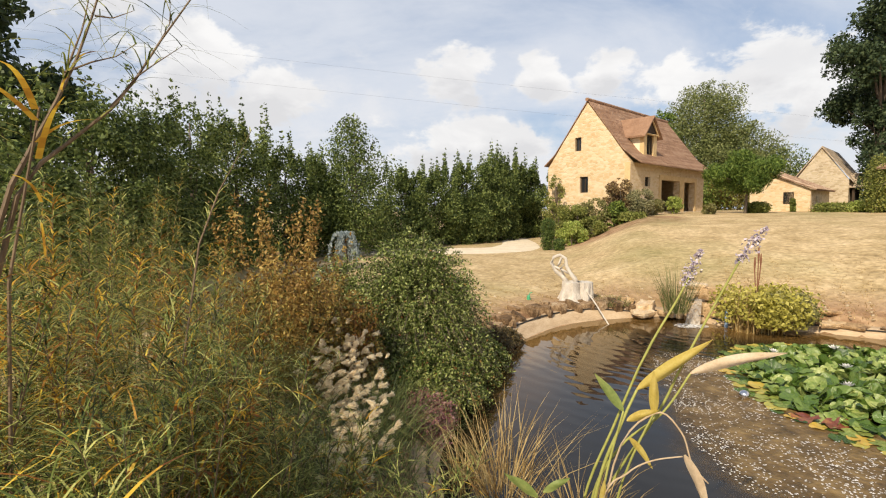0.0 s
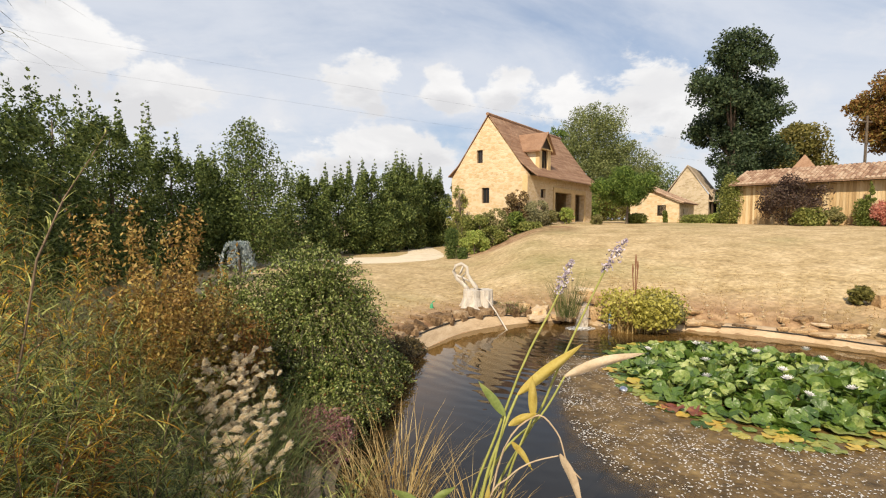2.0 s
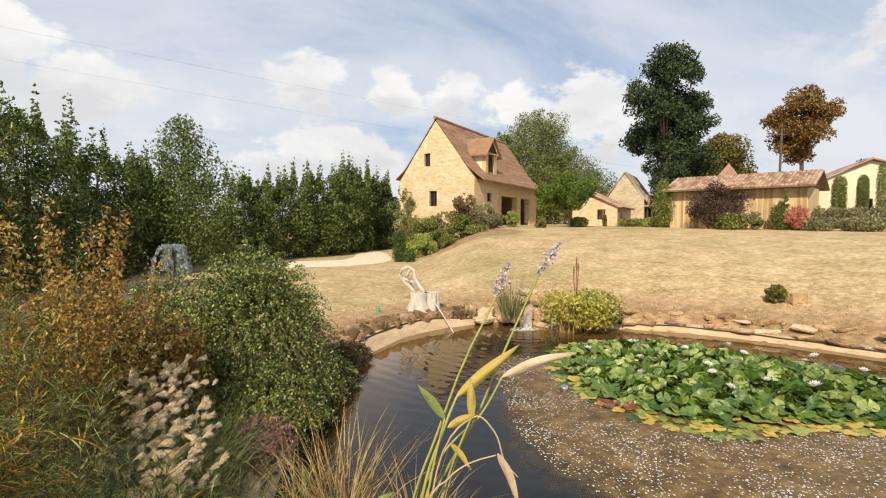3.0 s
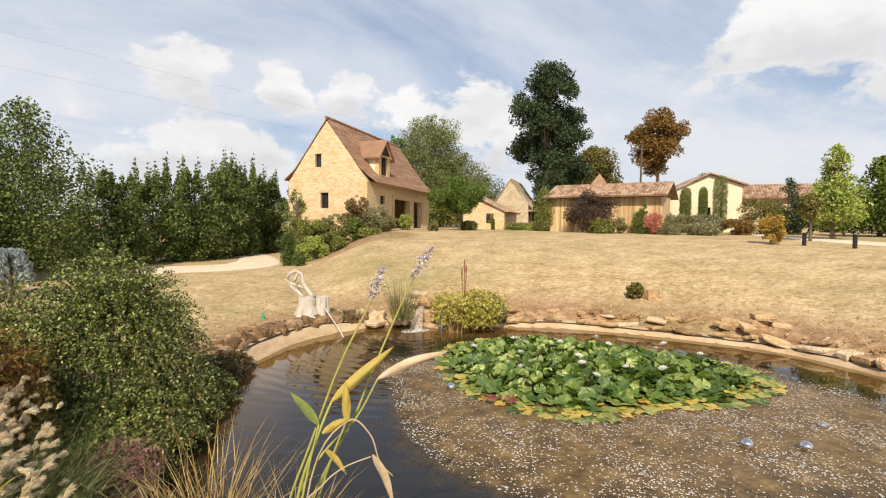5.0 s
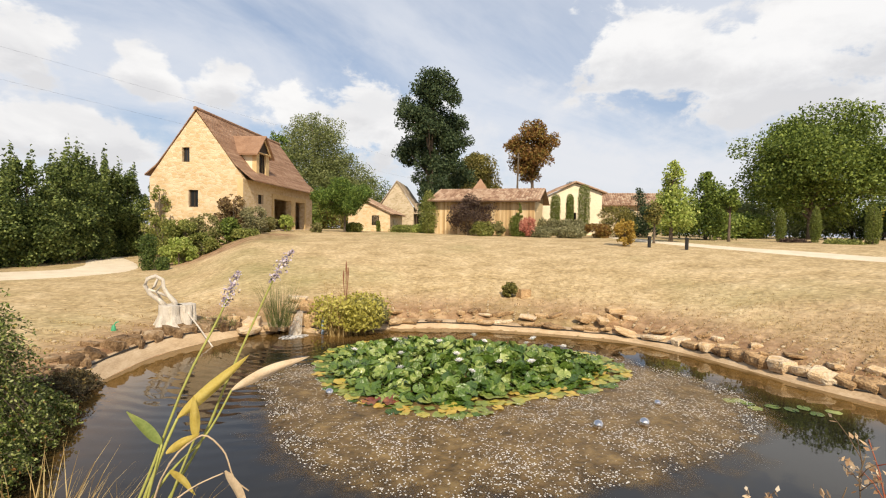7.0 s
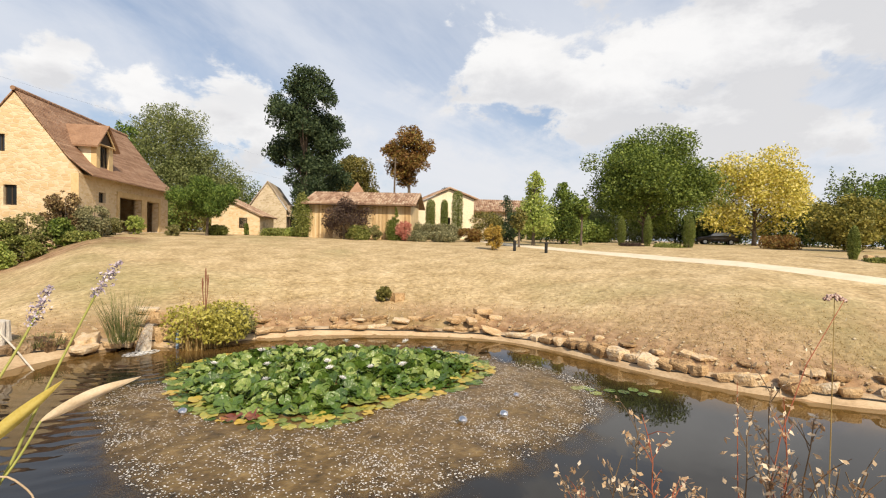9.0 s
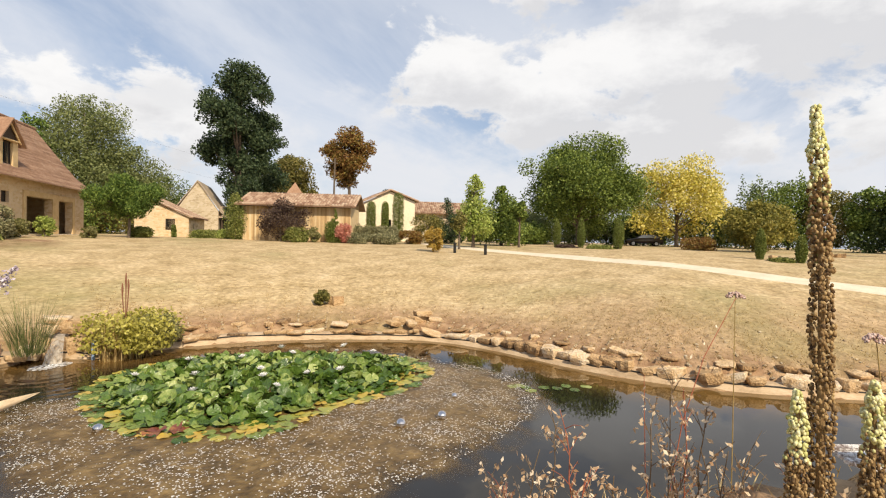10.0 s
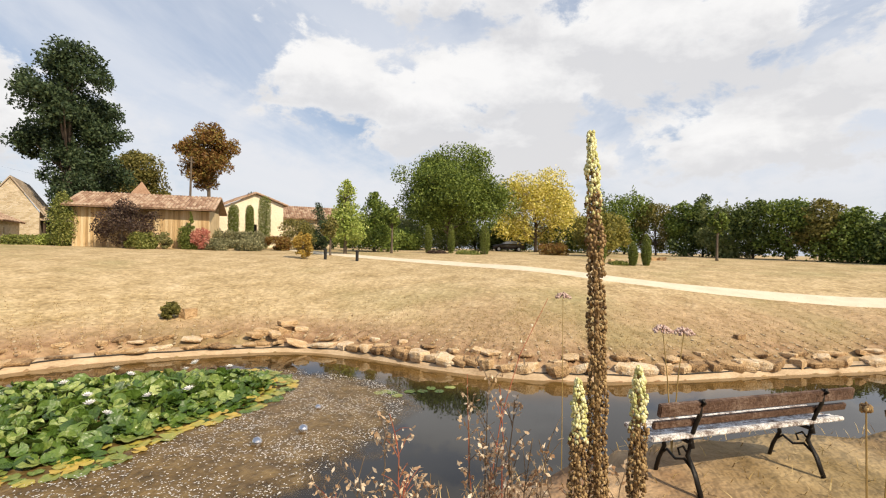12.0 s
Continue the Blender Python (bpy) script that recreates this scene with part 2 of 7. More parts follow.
def height(x, y):
    x, y = np.atleast_1d(np.asarray(x, float)), np.atleast_1d(np.asarray(y, float))
    s = off_shore(x, y)
    out = np.maximum(s, 0)
    az = np.degrees(np.arctan2(x, y))
    rise = smooth(13, 23, az) * (y > -200)
    rise = np.where(az < -90, 1.0, rise)
    hill = 0.34 * smooth(0.12, 0.6, out) + 3.0 * (1 - np.exp(-np.maximum(out - 0.4, 0) / 10.5))
    flatland = 0.34 * smooth(0.12, 0.6, out) + 0.5 * (1 - np.exp(-out / 7.0))
    far = flatland + (hill - flatland) * rise
    q = -0.8 * (x - 3.0) - 0.6 * (y - 1.5)
    near = smooth(-3.2, -0.8, q) * smooth(4.4, 1.7, y) * smooth(-13.5, -9.5, y)
    bank = 2.0 * smooth(0.15, 1.2, out)
    z = far + (bank - far) * near
    lumps = 0.018 * np.sin(x * 0.9 + 1.3 * np.sin(y * 0.4)) * np.sin(y * 0.8 + 0.7) * smooth(0.5, 3, out)
    return np.where(s > 0, z + lumps, -0.55 * smooth(0, 1.6, -s))


def H(x, y):
    return float(height(x, y)[0])


def axis_steps(lo, hi, step, far, grow=1.22):
    mid = list(np.arange(lo, hi + step / 2, step))
    d, up, p = step, [], hi
    while p < far:
        d *= grow
        p += d
        up.append(p)
    d, down, p = step, [], lo
    while p > -far:
        d *= grow
        p -= d
        down.append(p)
    return np.array(down[::-1] + mid + up)


def sheet(name, xs, ys, z, material, keep=None):
    nx, ny = len(xs), len(ys)
    gx, gy = np.meshgrid(xs, ys, indexing="ij")
    verts = np.stack([gx, gy, z], -1).reshape(-1, 3)
    i, j = np.meshgrid(np.arange(nx - 1), np.arange(ny - 1), indexing="ij")
    a = (i * ny + j).reshape(-1)
    faces = np.stack([a, a + ny, a + ny + 1, a + 1], 1)
    return raw(name, verts, faces.tolist(), material, smooth=True), gx.reshape(-1), gy.reshape(-1)

# ---- materials in use ----
M_BARK = mat("bark", [(0.05, 0.035, 0.025), (0.13, 0.10, 0.075), (0.2, 0.17, 0.13)], 6, 0.9, 0.6, stretch=(1, 1, 0.3))
M_OAK = leafy("oak_leaf", [(0.05, 0.08, 0.017), (0.14, 0.195, 0.035), (0.27, 0.33, 0.075)])
M_HEDGE = leafy("hedge_leaf", [(0.035, 0.055, 0.016), (0.10, 0.142, 0.036), (0.26, 0.31, 0.095)])
M_DARK = leafy("ivy_leaf", [(0.025, 0.045, 0.022), (0.055, 0.085, 0.038), (0.11, 0.145, 0.065)])
M_WILLOW = leafy("willow_leaf", [(0.095, 0.12, 0.04), (0.185, 0.215, 0.075), (0.29, 0.31, 0.125)])
M_PINE = leafy("pine_needle", [(0.04, 0.075, 0.016), (0.105, 0.17, 0.032), (0.24, 0.32, 0.07)])
M_RUST = leafy("rusty_leaf", [(0.14, 0.06, 0.02), (0.28, 0.15, 0.045), (0.27, 0.22, 0.06)])
M_OLIVE = leafy("olive_leaf", [(0.09, 0.09, 0.025), (0.19, 0.175, 0.045), (0.3, 0.25, 0.08)])
M_YELLOW = leafy("yellow_leaf", [(0.42, 0.38, 0.06), (0.68, 0.58, 0.12), (0.8, 0.7, 0.28)])
M_GOLDGREEN = leafy("golden_green_leaf", [(0.13, 0.13, 0.03), (0.26, 0.24, 0.05), (0.40, 0.34, 0.09)])
M_LIGHT = leafy("young_leaf", [(0.2, 0.25, 0.055), (0.34, 0.42, 0.09), (0.5, 0.54, 0.17)])
M_CYPRESS = leafy("cypress_leaf", [(0.09, 0.12, 0.025), (0.17, 0.205, 0.045), (0.27, 0.30, 0.08)])
M_PURPLE = leafy("purple_leaf", [(0.03, 0.018, 0.016), (0.085, 0.052, 0.043), (0.17, 0.12, 0.085)])
M_SILVER = leafy("lavender_leaf", [(0.15, 0.15, 0.075), (0.26, 0.25, 0.13), (0.38, 0.35, 0.19)])
M_RED = leafy("red_leaf", [(0.34, 0.09, 0.065), (0.6, 0.23, 0.17), (0.7, 0.38, 0.28)])
M_STONE = mat("pond_stone", [(0.10, 0.06, 0.035), (0.44, 0.28, 0.14), (0.66, 0.46, 0.26), (0.78, 0.66, 0.5)], 3.6, 0.92, 1.0, fine=22, own=0.45)
M_LINER = mat("pond_liner", [(0.28, 0.19, 0.11), (0.48, 0.35, 0.22), (0.62, 0.49, 0.34)], 1.4, 0.7, 0.15, stretch=(1, 1, 4))
M_LINEREDGE = mat("liner_edge", [(0.02, 0.018, 0.016), (0.06, 0.052, 0.045)], 5, 0.6, 0.1)
M_GRAVEL = mat("pale_gravel", [(0.58, 0.48, 0.35), (0.70, 0.60, 0.46), (0.78, 0.68, 0.55)], 1.2, 0.95, 0.3, fine=30)


def wall_material(name, stones, joint, size=3.0, bump=0.6):
    """Coursed rubble: flattened cells with pale joints."""
    m = bpy.data.materials.new(name)
    m.use_nodes = True
    t = m.node_tree
    b = t.nodes["Principled BSDF"]
    b.inputs["Roughness"].default_value = 0.92
    place = t.nodes.new("ShaderNodeTexCoord").outputs["Object"]
    warp = t.nodes.new("ShaderNodeTexNoise")
    warp.inputs["Scale"].default_value = 1.7
    t.links.new(place, warp.inputs["Vector"])
    mixv = t.nodes.new("ShaderNodeMix")
    mixv.data_type = "VECTOR"
    mixv.inputs[0].default_value = 0.06
    t.links.new(place, mixv.inputs[4])
    t.links.new(warp.outputs["Color"], mixv.inputs[5])
    mp = t.nodes.new("ShaderNodeMapping")
    mp.inputs["Scale"].default_value = (1, 1, 2.1)
    t.links.new(mixv.outputs[1], mp.inputs["Vector"])
    cell, edge = t.nodes.new("ShaderNodeTexVoronoi"), t.nodes.new("ShaderNodeTexVoronoi")
    edge.feature = "DISTANCE_TO_EDGE"
    for v in (cell, edge):
        v.inputs["Scale"].default_value = size
        t.links.new(mp.outputs[0], v.inputs["Vector"])
    chance = t.nodes.new("ShaderNodeSeparateColor")
    t.links.new(cell.outputs["Color"], chance.inputs[0])
    big = t.nodes.new("ShaderNodeTexNoise")
    big.inputs["Scale"].default_value, big.inputs["Detail"].default_value = 0.8, 8
    t.links.new(place, big.inputs["Vector"])
    add = t.nodes.new("ShaderNodeMath")
    add.operation = "MULTIPLY_ADD"
    add.inputs[1].default_value = 0.55
    t.links.new(chance.outputs[0], add.inputs[0])
    half = t.nodes.new("ShaderNodeMath")
    half.operation = "MULTIPLY"
    half.inputs[1].default_value = 0.5
    t.links.new(big.outputs["Fac"], half.inputs[0])
    t.links.new(half.outputs[0], add.inputs[2])
    ramp = t.nodes.new("ShaderNodeValToRGB")
    e = ramp.color_ramp.elements
    while len(e) < len(stones):
        e.new(0.5)
    for i, c in enumerate(stones):
        e[i].position, e[i].color = i / (len(stones) - 1), (*c, 1)
    t.links.new(add.outputs[0], ramp.inputs[0])
    line = t.nodes.new("ShaderNodeMapRange")
    line.inputs["From Min"].default_value, line.inputs["From Max"].default_value = 0.02, 0.09
    t.links.new(edge.outputs["Distance"], line.inputs["Value"])
    mx = t.nodes.new("ShaderNodeMix")
    mx.data_type = "RGBA"
    mx.inputs[6].default_value = (*joint, 1)
    t.links.new(line.outputs[0], mx.inputs[0])
    t.links.new(ramp.outputs[0], mx.inputs[7])
    t.links.new(mx.outputs[2], b.inputs["Base Color"])
    bp = t.nodes.new("ShaderNodeBump")
    bp.inputs["Strength"].default_value, bp.inputs["Distance"].default_value = bump, 0.03
    t.links.new(line.outputs[0], bp.inputs["Height"])
    t.links.new(bp.outputs[0], b.inputs["Normal"])
    return m


M_WALL = wall_material("golden_rubble", [(0.44, 0.29, 0.145), (0.60, 0.43, 0.24), (0.69, 0.53, 0.34), (0.75, 0.62, 0.45)], (0.66, 0.52, 0.35))
M_WALL2 = wall_material("grey_gold_rubble", [(0.3, 0.22, 0.13), (0.5, 0.40, 0.26), (0.66, 0.56, 0.42)], (0.56, 0.47, 0.35))
M_TILE = mat("flat_brown_tile", [(0.21, 0.115, 0.07), (0.32, 0.19, 0.12), (0.43, 0.28, 0.19)], 1.2, 0.85, 0.5, fine=9, island=0.35, local=True)
M_CANAL = mat("canal_tile", [(0.2, 0.11, 0.07), (0.38, 0.25, 0.17), (0.5, 0.38, 0.28)], 1.5, 0.9, 0.4, fine=12, island=0.5)
M_ASHLAR = mat("cut_golden_stone", [(0.5, 0.34, 0.16), (0.64, 0.46, 0.24), (0.70, 0.55, 0.33)], 1.5, 0.9, 0.3)
M_DARKWOOD = mat("dark_wood", [(0.035, 0.022, 0.014), (0.075, 0.05, 0.03)], 8, 0.7, 0.3, stretch=(1, 1, 0.2))
M_PLANK = mat("weathered_plank", [(0.34, 0.22, 0.105), (0.57, 0.39, 0.2), (0.70, 0.55, 0.34)], 2.5, 0.85, 0.4, island=0.6, stretch=(1, 1, 0.12))
M_STUCCO = mat("cream_render", [(0.68, 0.57, 0.40), (0.76, 0.66, 0.49), (0.8, 0.71, 0.55)], 0.7, 0.95, 0.2)
M_DIM = mat("dim_interior", [(0.03, 0.025, 0.02), (0.06, 0.05, 0.04)], 2, 0.9, 0.1)


def ground_material():
    m = mat("dry_lawn", [(0.25, 0.175, 0.082), (0.39, 0.285, 0.145), (0.51, 0.385, 0.22), (0.62, 0.49, 0.31)], 0.8, 0.95, 0.35, fine=5.0, stretch=(1.0, 1.0, 1.0))
    t = m.node_tree
    b = t.nodes["Principled BSDF"]
    lawn = b.inputs["Base Color"].links[0].from_socket
    att = t.nodes.new("ShaderNodeAttribute")
    att.attribute_name = "soil"
    n = t.nodes.new("ShaderNodeTexNoise")
    n.inputs["Scale"].default_value, n.inputs["Detail"].default_value = 2.2, 8
    t.links.new(t.nodes.new("ShaderNodeNewGeometry").outputs["Position"], n.inputs["Vector"])
    ramp = t.nodes.new("ShaderNodeValToRGB")
    ramp.color_ramp.elements[0].position, ramp.color_ramp.elements[0].color = 0.3, (0.17, 0.085, 0.04, 1)
    ramp.color_ramp.elements[1].position, ramp.color_ramp.elements[1].color = 0.75, (0.50, 0.34, 0.20, 1)
    t.links.new(n.outputs["Fac"], ramp.inputs[0])
    mul = t.nodes.new("ShaderNodeMath")
    mul.operation = "MULTIPLY_ADD"
    mul.inputs[1].default_value = 1.6
    sub = t.nodes.new("ShaderNodeMath")
    sub.operation = "SUBTRACT"
    sub.inputs[1].default_value = 0.55
    t.links.new(n.outputs["Fac"], sub.inputs[0])
    t.links.new(att.outputs["Fac"], mul.inputs[0])
    t.links.new(sub.outputs[0], mul.inputs[2])
    mul.use_clamp = True
    mx = t.nodes.new("ShaderNodeMix")
    mx.data_type = "RGBA"
    t.links.new(mul.outputs[0], mx.inputs[0])
    t.links.new(lawn, mx.inputs[6])
    t.links.new(ramp.outputs[0], mx.inputs[7])
    # greener patches of grass
    g = t.nodes.new("ShaderNodeTexNoise")
    g.inputs["Scale"].default_value, g.inputs["Detail"].default_value = 0.16, 7
    t.links.new(t.nodes.new("ShaderNodeNewGeometry").outputs["Position"], g.inputs["Vector"])
    gr = t.nodes.new("ShaderNodeMapRange")
    gr.inputs["From Min"].default_value, gr.inputs["From Max"].default_value, gr.inputs["To Max"].default_value = 0.5, 0.72, 0.6
    t.links.new(g.outputs["Fac"], gr.inputs["Value"])
    gm = t.nodes.new("ShaderNodeMix")
    gm.data_type = "RGBA"
    gm.inputs[7].default_value = (0.235, 0.22, 0.085, 1)
    t.links.new(gr.outputs[0], gm.inputs[0])
    t.links.new(mx.outputs[2], gm.inputs[6])
    # thatch: fine dark and pale flecks
    fl = t.nodes.new("ShaderNodeTexNoise")
    fl.inputs["Scale"].default_value, fl.inputs["Detail"].default_value, fl.inputs["Roughness"].default_value = 5.0, 9, 0.72
    t.links.new(t.nodes.new("ShaderNodeNewGeometry").outputs["Position"], fl.inputs["Vector"])
    fr = t.nodes.new("ShaderNodeMapRange")
    fr.inputs["From Min"].default_value, fr.inputs["From Max"].default_value = 0.3, 0.7
    fr.inputs["To Min"].default_value, fr.inputs["To Max"].default_value = 0.74, 1.26
    t.links.new(fl.outputs["Fac"], fr.inputs["Value"])
    fm = t.nodes.new("ShaderNodeVectorMath")
    fm.operation = "SCALE"
    t.links.new(gm.outputs[2], fm.inputs[0])
    t.links.new(fr.outputs[0], fm.inputs["Scale"])
    t.links.new(fm.outputs[0], b.inputs["Base Color"])
    return m


# ---- ground, drive and path ----
GX, GY = axis_steps(-12, 40, 0.36, 2500), axis_steps(-27, 50, 0.36, 2500)
ggx, ggy = np.meshgrid(GX, GY, indexing="ij")
gz = height(ggx.reshape(-1), ggy.reshape(-1)).reshape(ggx.shape)
ground, fx, fy = sheet("ground", GX, GY, gz, ground_material())
tagged(ground, "dry yellowed summer lawn rising from a pond", "lawn", kind="structure")
s_out = off_shore(fx, fy)
soil = smooth(3.4, 0.3, s_out) * 0.78
soil = np.maximum(soil, smooth(5.0, 2.5, np.hypot(fx - 12.2, fy - 33.0)) * 0.9)
soil = np.maximum(soil, smooth(3.2, 1.2, np.hypot(fx - 14.2, fy - 34.2)))
soil = np.maximum(soil, 0.42 * smooth(9.0, 2.0, s_out) * smooth(6.0, 0.0, fy) * smooth(12.0, 15.0, fx))
soil = np.maximum(soil, 0.85 * smooth(4.6, 1.8, np.hypot(fx - 4.2, fy + 1.8)))
att = ground.data.attributes.new("soil", "FLOAT", "POINT")
att.data.foreach_set("value", soil.astype(np.float32))


def ribbon_on_ground(name, line, widths, material, label, category, lift=0.02):
    p = np.array(line, float)
    fine = []
    for i in range(len(p) - 1):
        a, b, c, d = p[max(i - 1, 0)], p[i], p[i + 1], p[min(i + 2, len(p) - 1)]
        for k in range(24):
            u = k / 24
            fine.append(0.5 * (2 * b + (c - a) * u + (2 * a - 5 * b + 4 * c - d) * u * u + (3 * b - a - 3 * c + d) * u**3))
    fine = np.array(fine)
    d = np.gradient(fine, axis=0)
    d /= np.linalg.norm(d, axis=1)[:, None]
    nrm = np.stack([-d[:, 1], d[:, 0]], 1)
    wide = np.interp(np.linspace(0, 1, len(fine)), np.linspace(0, 1, len(widths)), widths)
    verts, faces, cols = [], [], 7
    rng = np.random.default_rng(5)
    for i in range(len(fine)):
        for k in range(cols):
            o = (k / (cols - 1) - 0.5) * wide[i] * (1 + 0.03 * rng.normal() * (k in (0, cols - 1)))
            q = fine[i] + nrm[i] * o
            edge = -0.06 if k in (0, cols - 1) else lift
            verts.append((q[0], q[1], H(q[0], q[1]) + edge))
    for i in range(len(fine) - 1):
        for k in range(cols - 1):
            a = i * cols + k
            faces.append((a, a + 1, a + cols + 1, a + cols))
    return tagged(raw(name, verts, faces, material, smooth=True), label, category, kind="structure")


ribbon_on_ground("path", [(39, 19.5), (35, 14.6), (30.8, 5.2), (27.6, -1.6), (25.6, -7.0), (24.6, -14.5), (24.5, -24), (25, -40)], [2.3, 2.3, 2.3, 2.3], M_GRAVEL, "pale gravel garden path across the lawn", "path", 0.03)
ribbon_on_ground("driveway", [(-20, 30.5), (-8, 30.8), (0, 31.4), (3.9, 32.6), (5.6, 36.5), (6.2, 44)], [5.5, 5.5, 5.5, 5.0, 3.6, 3.0], M_GRAVEL, "pale gravel drive beside the hedge", "driveway", 0.03)

# ---- water ----


def water_material():
    m = bpy.data.materials.new("pond_water")
    m.use_nodes = True
    t = m.node_tree
    b = t.nodes["Principled BSDF"]
    b.inputs["Roughness"].default_value, b.inputs["IOR"].default_value = 0.012, 1.42
    # amber: silt where the pond is shallow, plus stones' reflection painted in at right
    att = t.nodes.new("ShaderNodeAttribute")
    att.attribute_name = "shallow"
    silt = t.nodes.new("ShaderNodeTexNoise")
    silt.inputs["Scale"].default_value, silt.inputs["Detail"].default_value = 1.3, 6
    t.links.new(t.nodes.new("ShaderNodeNewGeometry").outputs["Position"], silt.inputs["Vector"])
    amount = t.nodes.new("ShaderNodeMath")
    amount.operation, amount.use_clamp = "MULTIPLY", True
    part_ = t.nodes.new("ShaderNodeMath")
    part_.operation = "MULTIPLY_ADD"
    part_.inputs[1].default_value, part_.inputs[2].default_value = 1.6, 0.2
    t.links.new(silt.outputs["Fac"], part_.inputs[0])
    t.links.new(part_.outputs[0], amount.inputs[0])
    t.links.new(att.outputs["Fac"], amount.inputs[1])
    tint = t.nodes.new("ShaderNodeMix")
    tint.data_type = "RGBA"
    tint.inputs[6].default_value, tint.inputs[7].default_value = (0.013, 0.011, 0.008, 1), (0.15, 0.085, 0.025, 1)
    t.links.new(amount.outputs[0], tint.inputs[0])
    t.links.new(tint.outputs[2], b.inputs["Base Color"])
    b.inputs["Specular IOR Level"].default_value = 0.5
    place = t.nodes.new("ShaderNodeNewGeometry").outputs["Position"]
    heights = []
    # rings spread from the foot of the little fall
    d = t.nodes.new("ShaderNodeVectorMath")
    d.operation = "DISTANCE"
    d.inputs[1].default_value = (6.9, 13.3, 0)
    t.links.new(place, d.inputs[0])
    w = t.nodes.new("ShaderNodeMath")
    w.operation = "MULTIPLY"
    w.inputs[1].default_value = 17.0
    t.links.new(d.outputs["Value"], w.inputs[0])
    nz = t.nodes.new("ShaderNodeTexNoise")
    nz.inputs["Scale"].default_value, nz.inputs["Detail"].default_value = 1.1, 3
    t.links.new(place, nz.inputs["Vector"])
    w2 = t.nodes.new("ShaderNodeMath")
    w2.operation = "MULTIPLY_ADD"
    w2.inputs[1].default_value = 9.0
    t.links.new(nz.outputs["Fac"], w2.inputs[0])
    t.links.new(w.outputs[0], w2.inputs[2])
    sn = t.nodes.new("ShaderNodeMath")
    sn.operation = "SINE"
    t.links.new(w2.outputs[0], sn.inputs[0])
    fall = t.nodes.new("ShaderNodeMapRange")
    fall.inputs["From Min"].default_value, fall.inputs["From Max"].default_value = 0.5, 10.5
    fall.inputs["To Min"].default_value, fall.inputs["To Max"].default_value = 1.0, 0.0
    t.links.new(d.outputs["Value"], fall.inputs["Value"])
    ring = t.nodes.new("ShaderNodeMath")
    ring.operation = "MULTIPLY"
    t.links.new(sn.outputs[0], ring.inputs[0])
    t.links.new(fall.outputs[0], ring.inputs[1])
    n2 = t.nodes.new("ShaderNodeTexNoise")
    n2.inputs["Scale"].default_value, n2.inputs["Detail"].default_value = 2.6, 4
    t.links.new(place, n2.inputs["Vector"])
    tot = t.nodes.new("ShaderNodeMath")
    tot.operation = "MULTIPLY_ADD"
    tot.inputs[1].default_value = 0.4
    t.links.new(n2.outputs["Fac"], tot.inputs[0])
    t.links.new(ring.outputs[0], tot.inputs[2])
    bp = t.nodes.new("ShaderNodeBump")
    bp.inputs["Strength"].default_value, bp.inputs["Distance"].default_value = 0.07, 0.03
    t.links.new(tot.outputs[0], bp.inputs["Height"])
    t.links.new(bp.outputs[0], b.inputs["Normal"])
    return m


wx, wy = np.arange(-1.2, 19.6, 0.3), np.arange(-18.6, 16.6, 0.3)
wgx, wgy = np.meshgrid(wx, wy, indexing="ij")
w_off = off_shore(wgx.reshape(-1), wgy.reshape(-1))
w_near = (w_off < 0.0).reshape(wgx.shape)
w_verts = np.stack([wgx.reshape(-1), wgy.reshape(-1), np.zeros(wgx.size)], 1)
w_faces = []
for i in range(len(wx) - 1):
    for k in range(len(wy) - 1):
        if w_near[i : i + 2, k : k + 2].any():
            a = i * len(wy) + k
            w_faces.append((a, a + len(wy), a + len(wy) + 1, a + 1))
pond = raw("water", w_verts, w_faces, water_material(), smooth=True)
shelf = smooth(-2.3, -0.1, w_off) * smooth(-3.0, 3.0, 0.8 * (w_verts[:, 0] - 5.0) + 0.6 * (w_verts[:, 1] - 4.0))
pond.data.attributes.new("shallow", "FLOAT", "POINT").data.foreach_set("value", shelf.astype(np.float32))
tagged(pond, "dark still pond water mirroring the cloudy sky", "water", kind="structure")

# sheet liner round the rim, folded over the bank
rim_n = np.roll(RIM, -1, 0) - np.roll(RIM, 1, 0)
rim_n = np.stack([rim_n[:, 1], -rim_n[:, 0]], 1)
rim_n /= np.linalg.norm(rim_n, axis=1)[:, None]
if off_shore(*(RIM[20] + rim_n[20]))[0] < 0:
    rim_n = -rim_n


def broad(p):
    """1 where the liner lies wide, on the stump seat's side of the pond."""
    return float(smooth(6.2, 4.6, p[0]) * smooth(8.0, 10.0, p[1]))


rng = np.random.default_rng(3)
verts, faces = [], []
wob = np.convolve(rng.normal(0, 0.05, len(RIM) + 8), np.ones(9) / 9, "valid")
for i, (p, nn) in enumerate(zip(RIM, rim_n)):
    k = broad(p)
    for o, z in ((-0.14, -0.10), (0.0, 0.02), (0.04 + 0.1 * k, 0.07 + 0.03 * k), (0.11 + 0.15 * k, 0.14 + 0.08 * k + wob[i]), (0.31 + 0.11 * k, 0.25 + 0.07 * k + wob[i]), (0.5 + 0.16 * k, 0.04)):
        q = p + nn * (o + wob[i])
        verts.append((q[0], q[1], z))
for i in range(len(RIM)):
    for k in range(5):
        a, b = i * 6 + k, ((i + 1) % len(RIM)) * 6 + k
        faces.append((a, a + 1, b + 1, b))
liner = raw("pond_liner", verts, faces, M_LINER, smooth=True)
tagged(liner, "greyish beige pond liner sheet folded over the bank", "pond liner", kind="structure")
bm = bmesh.new()
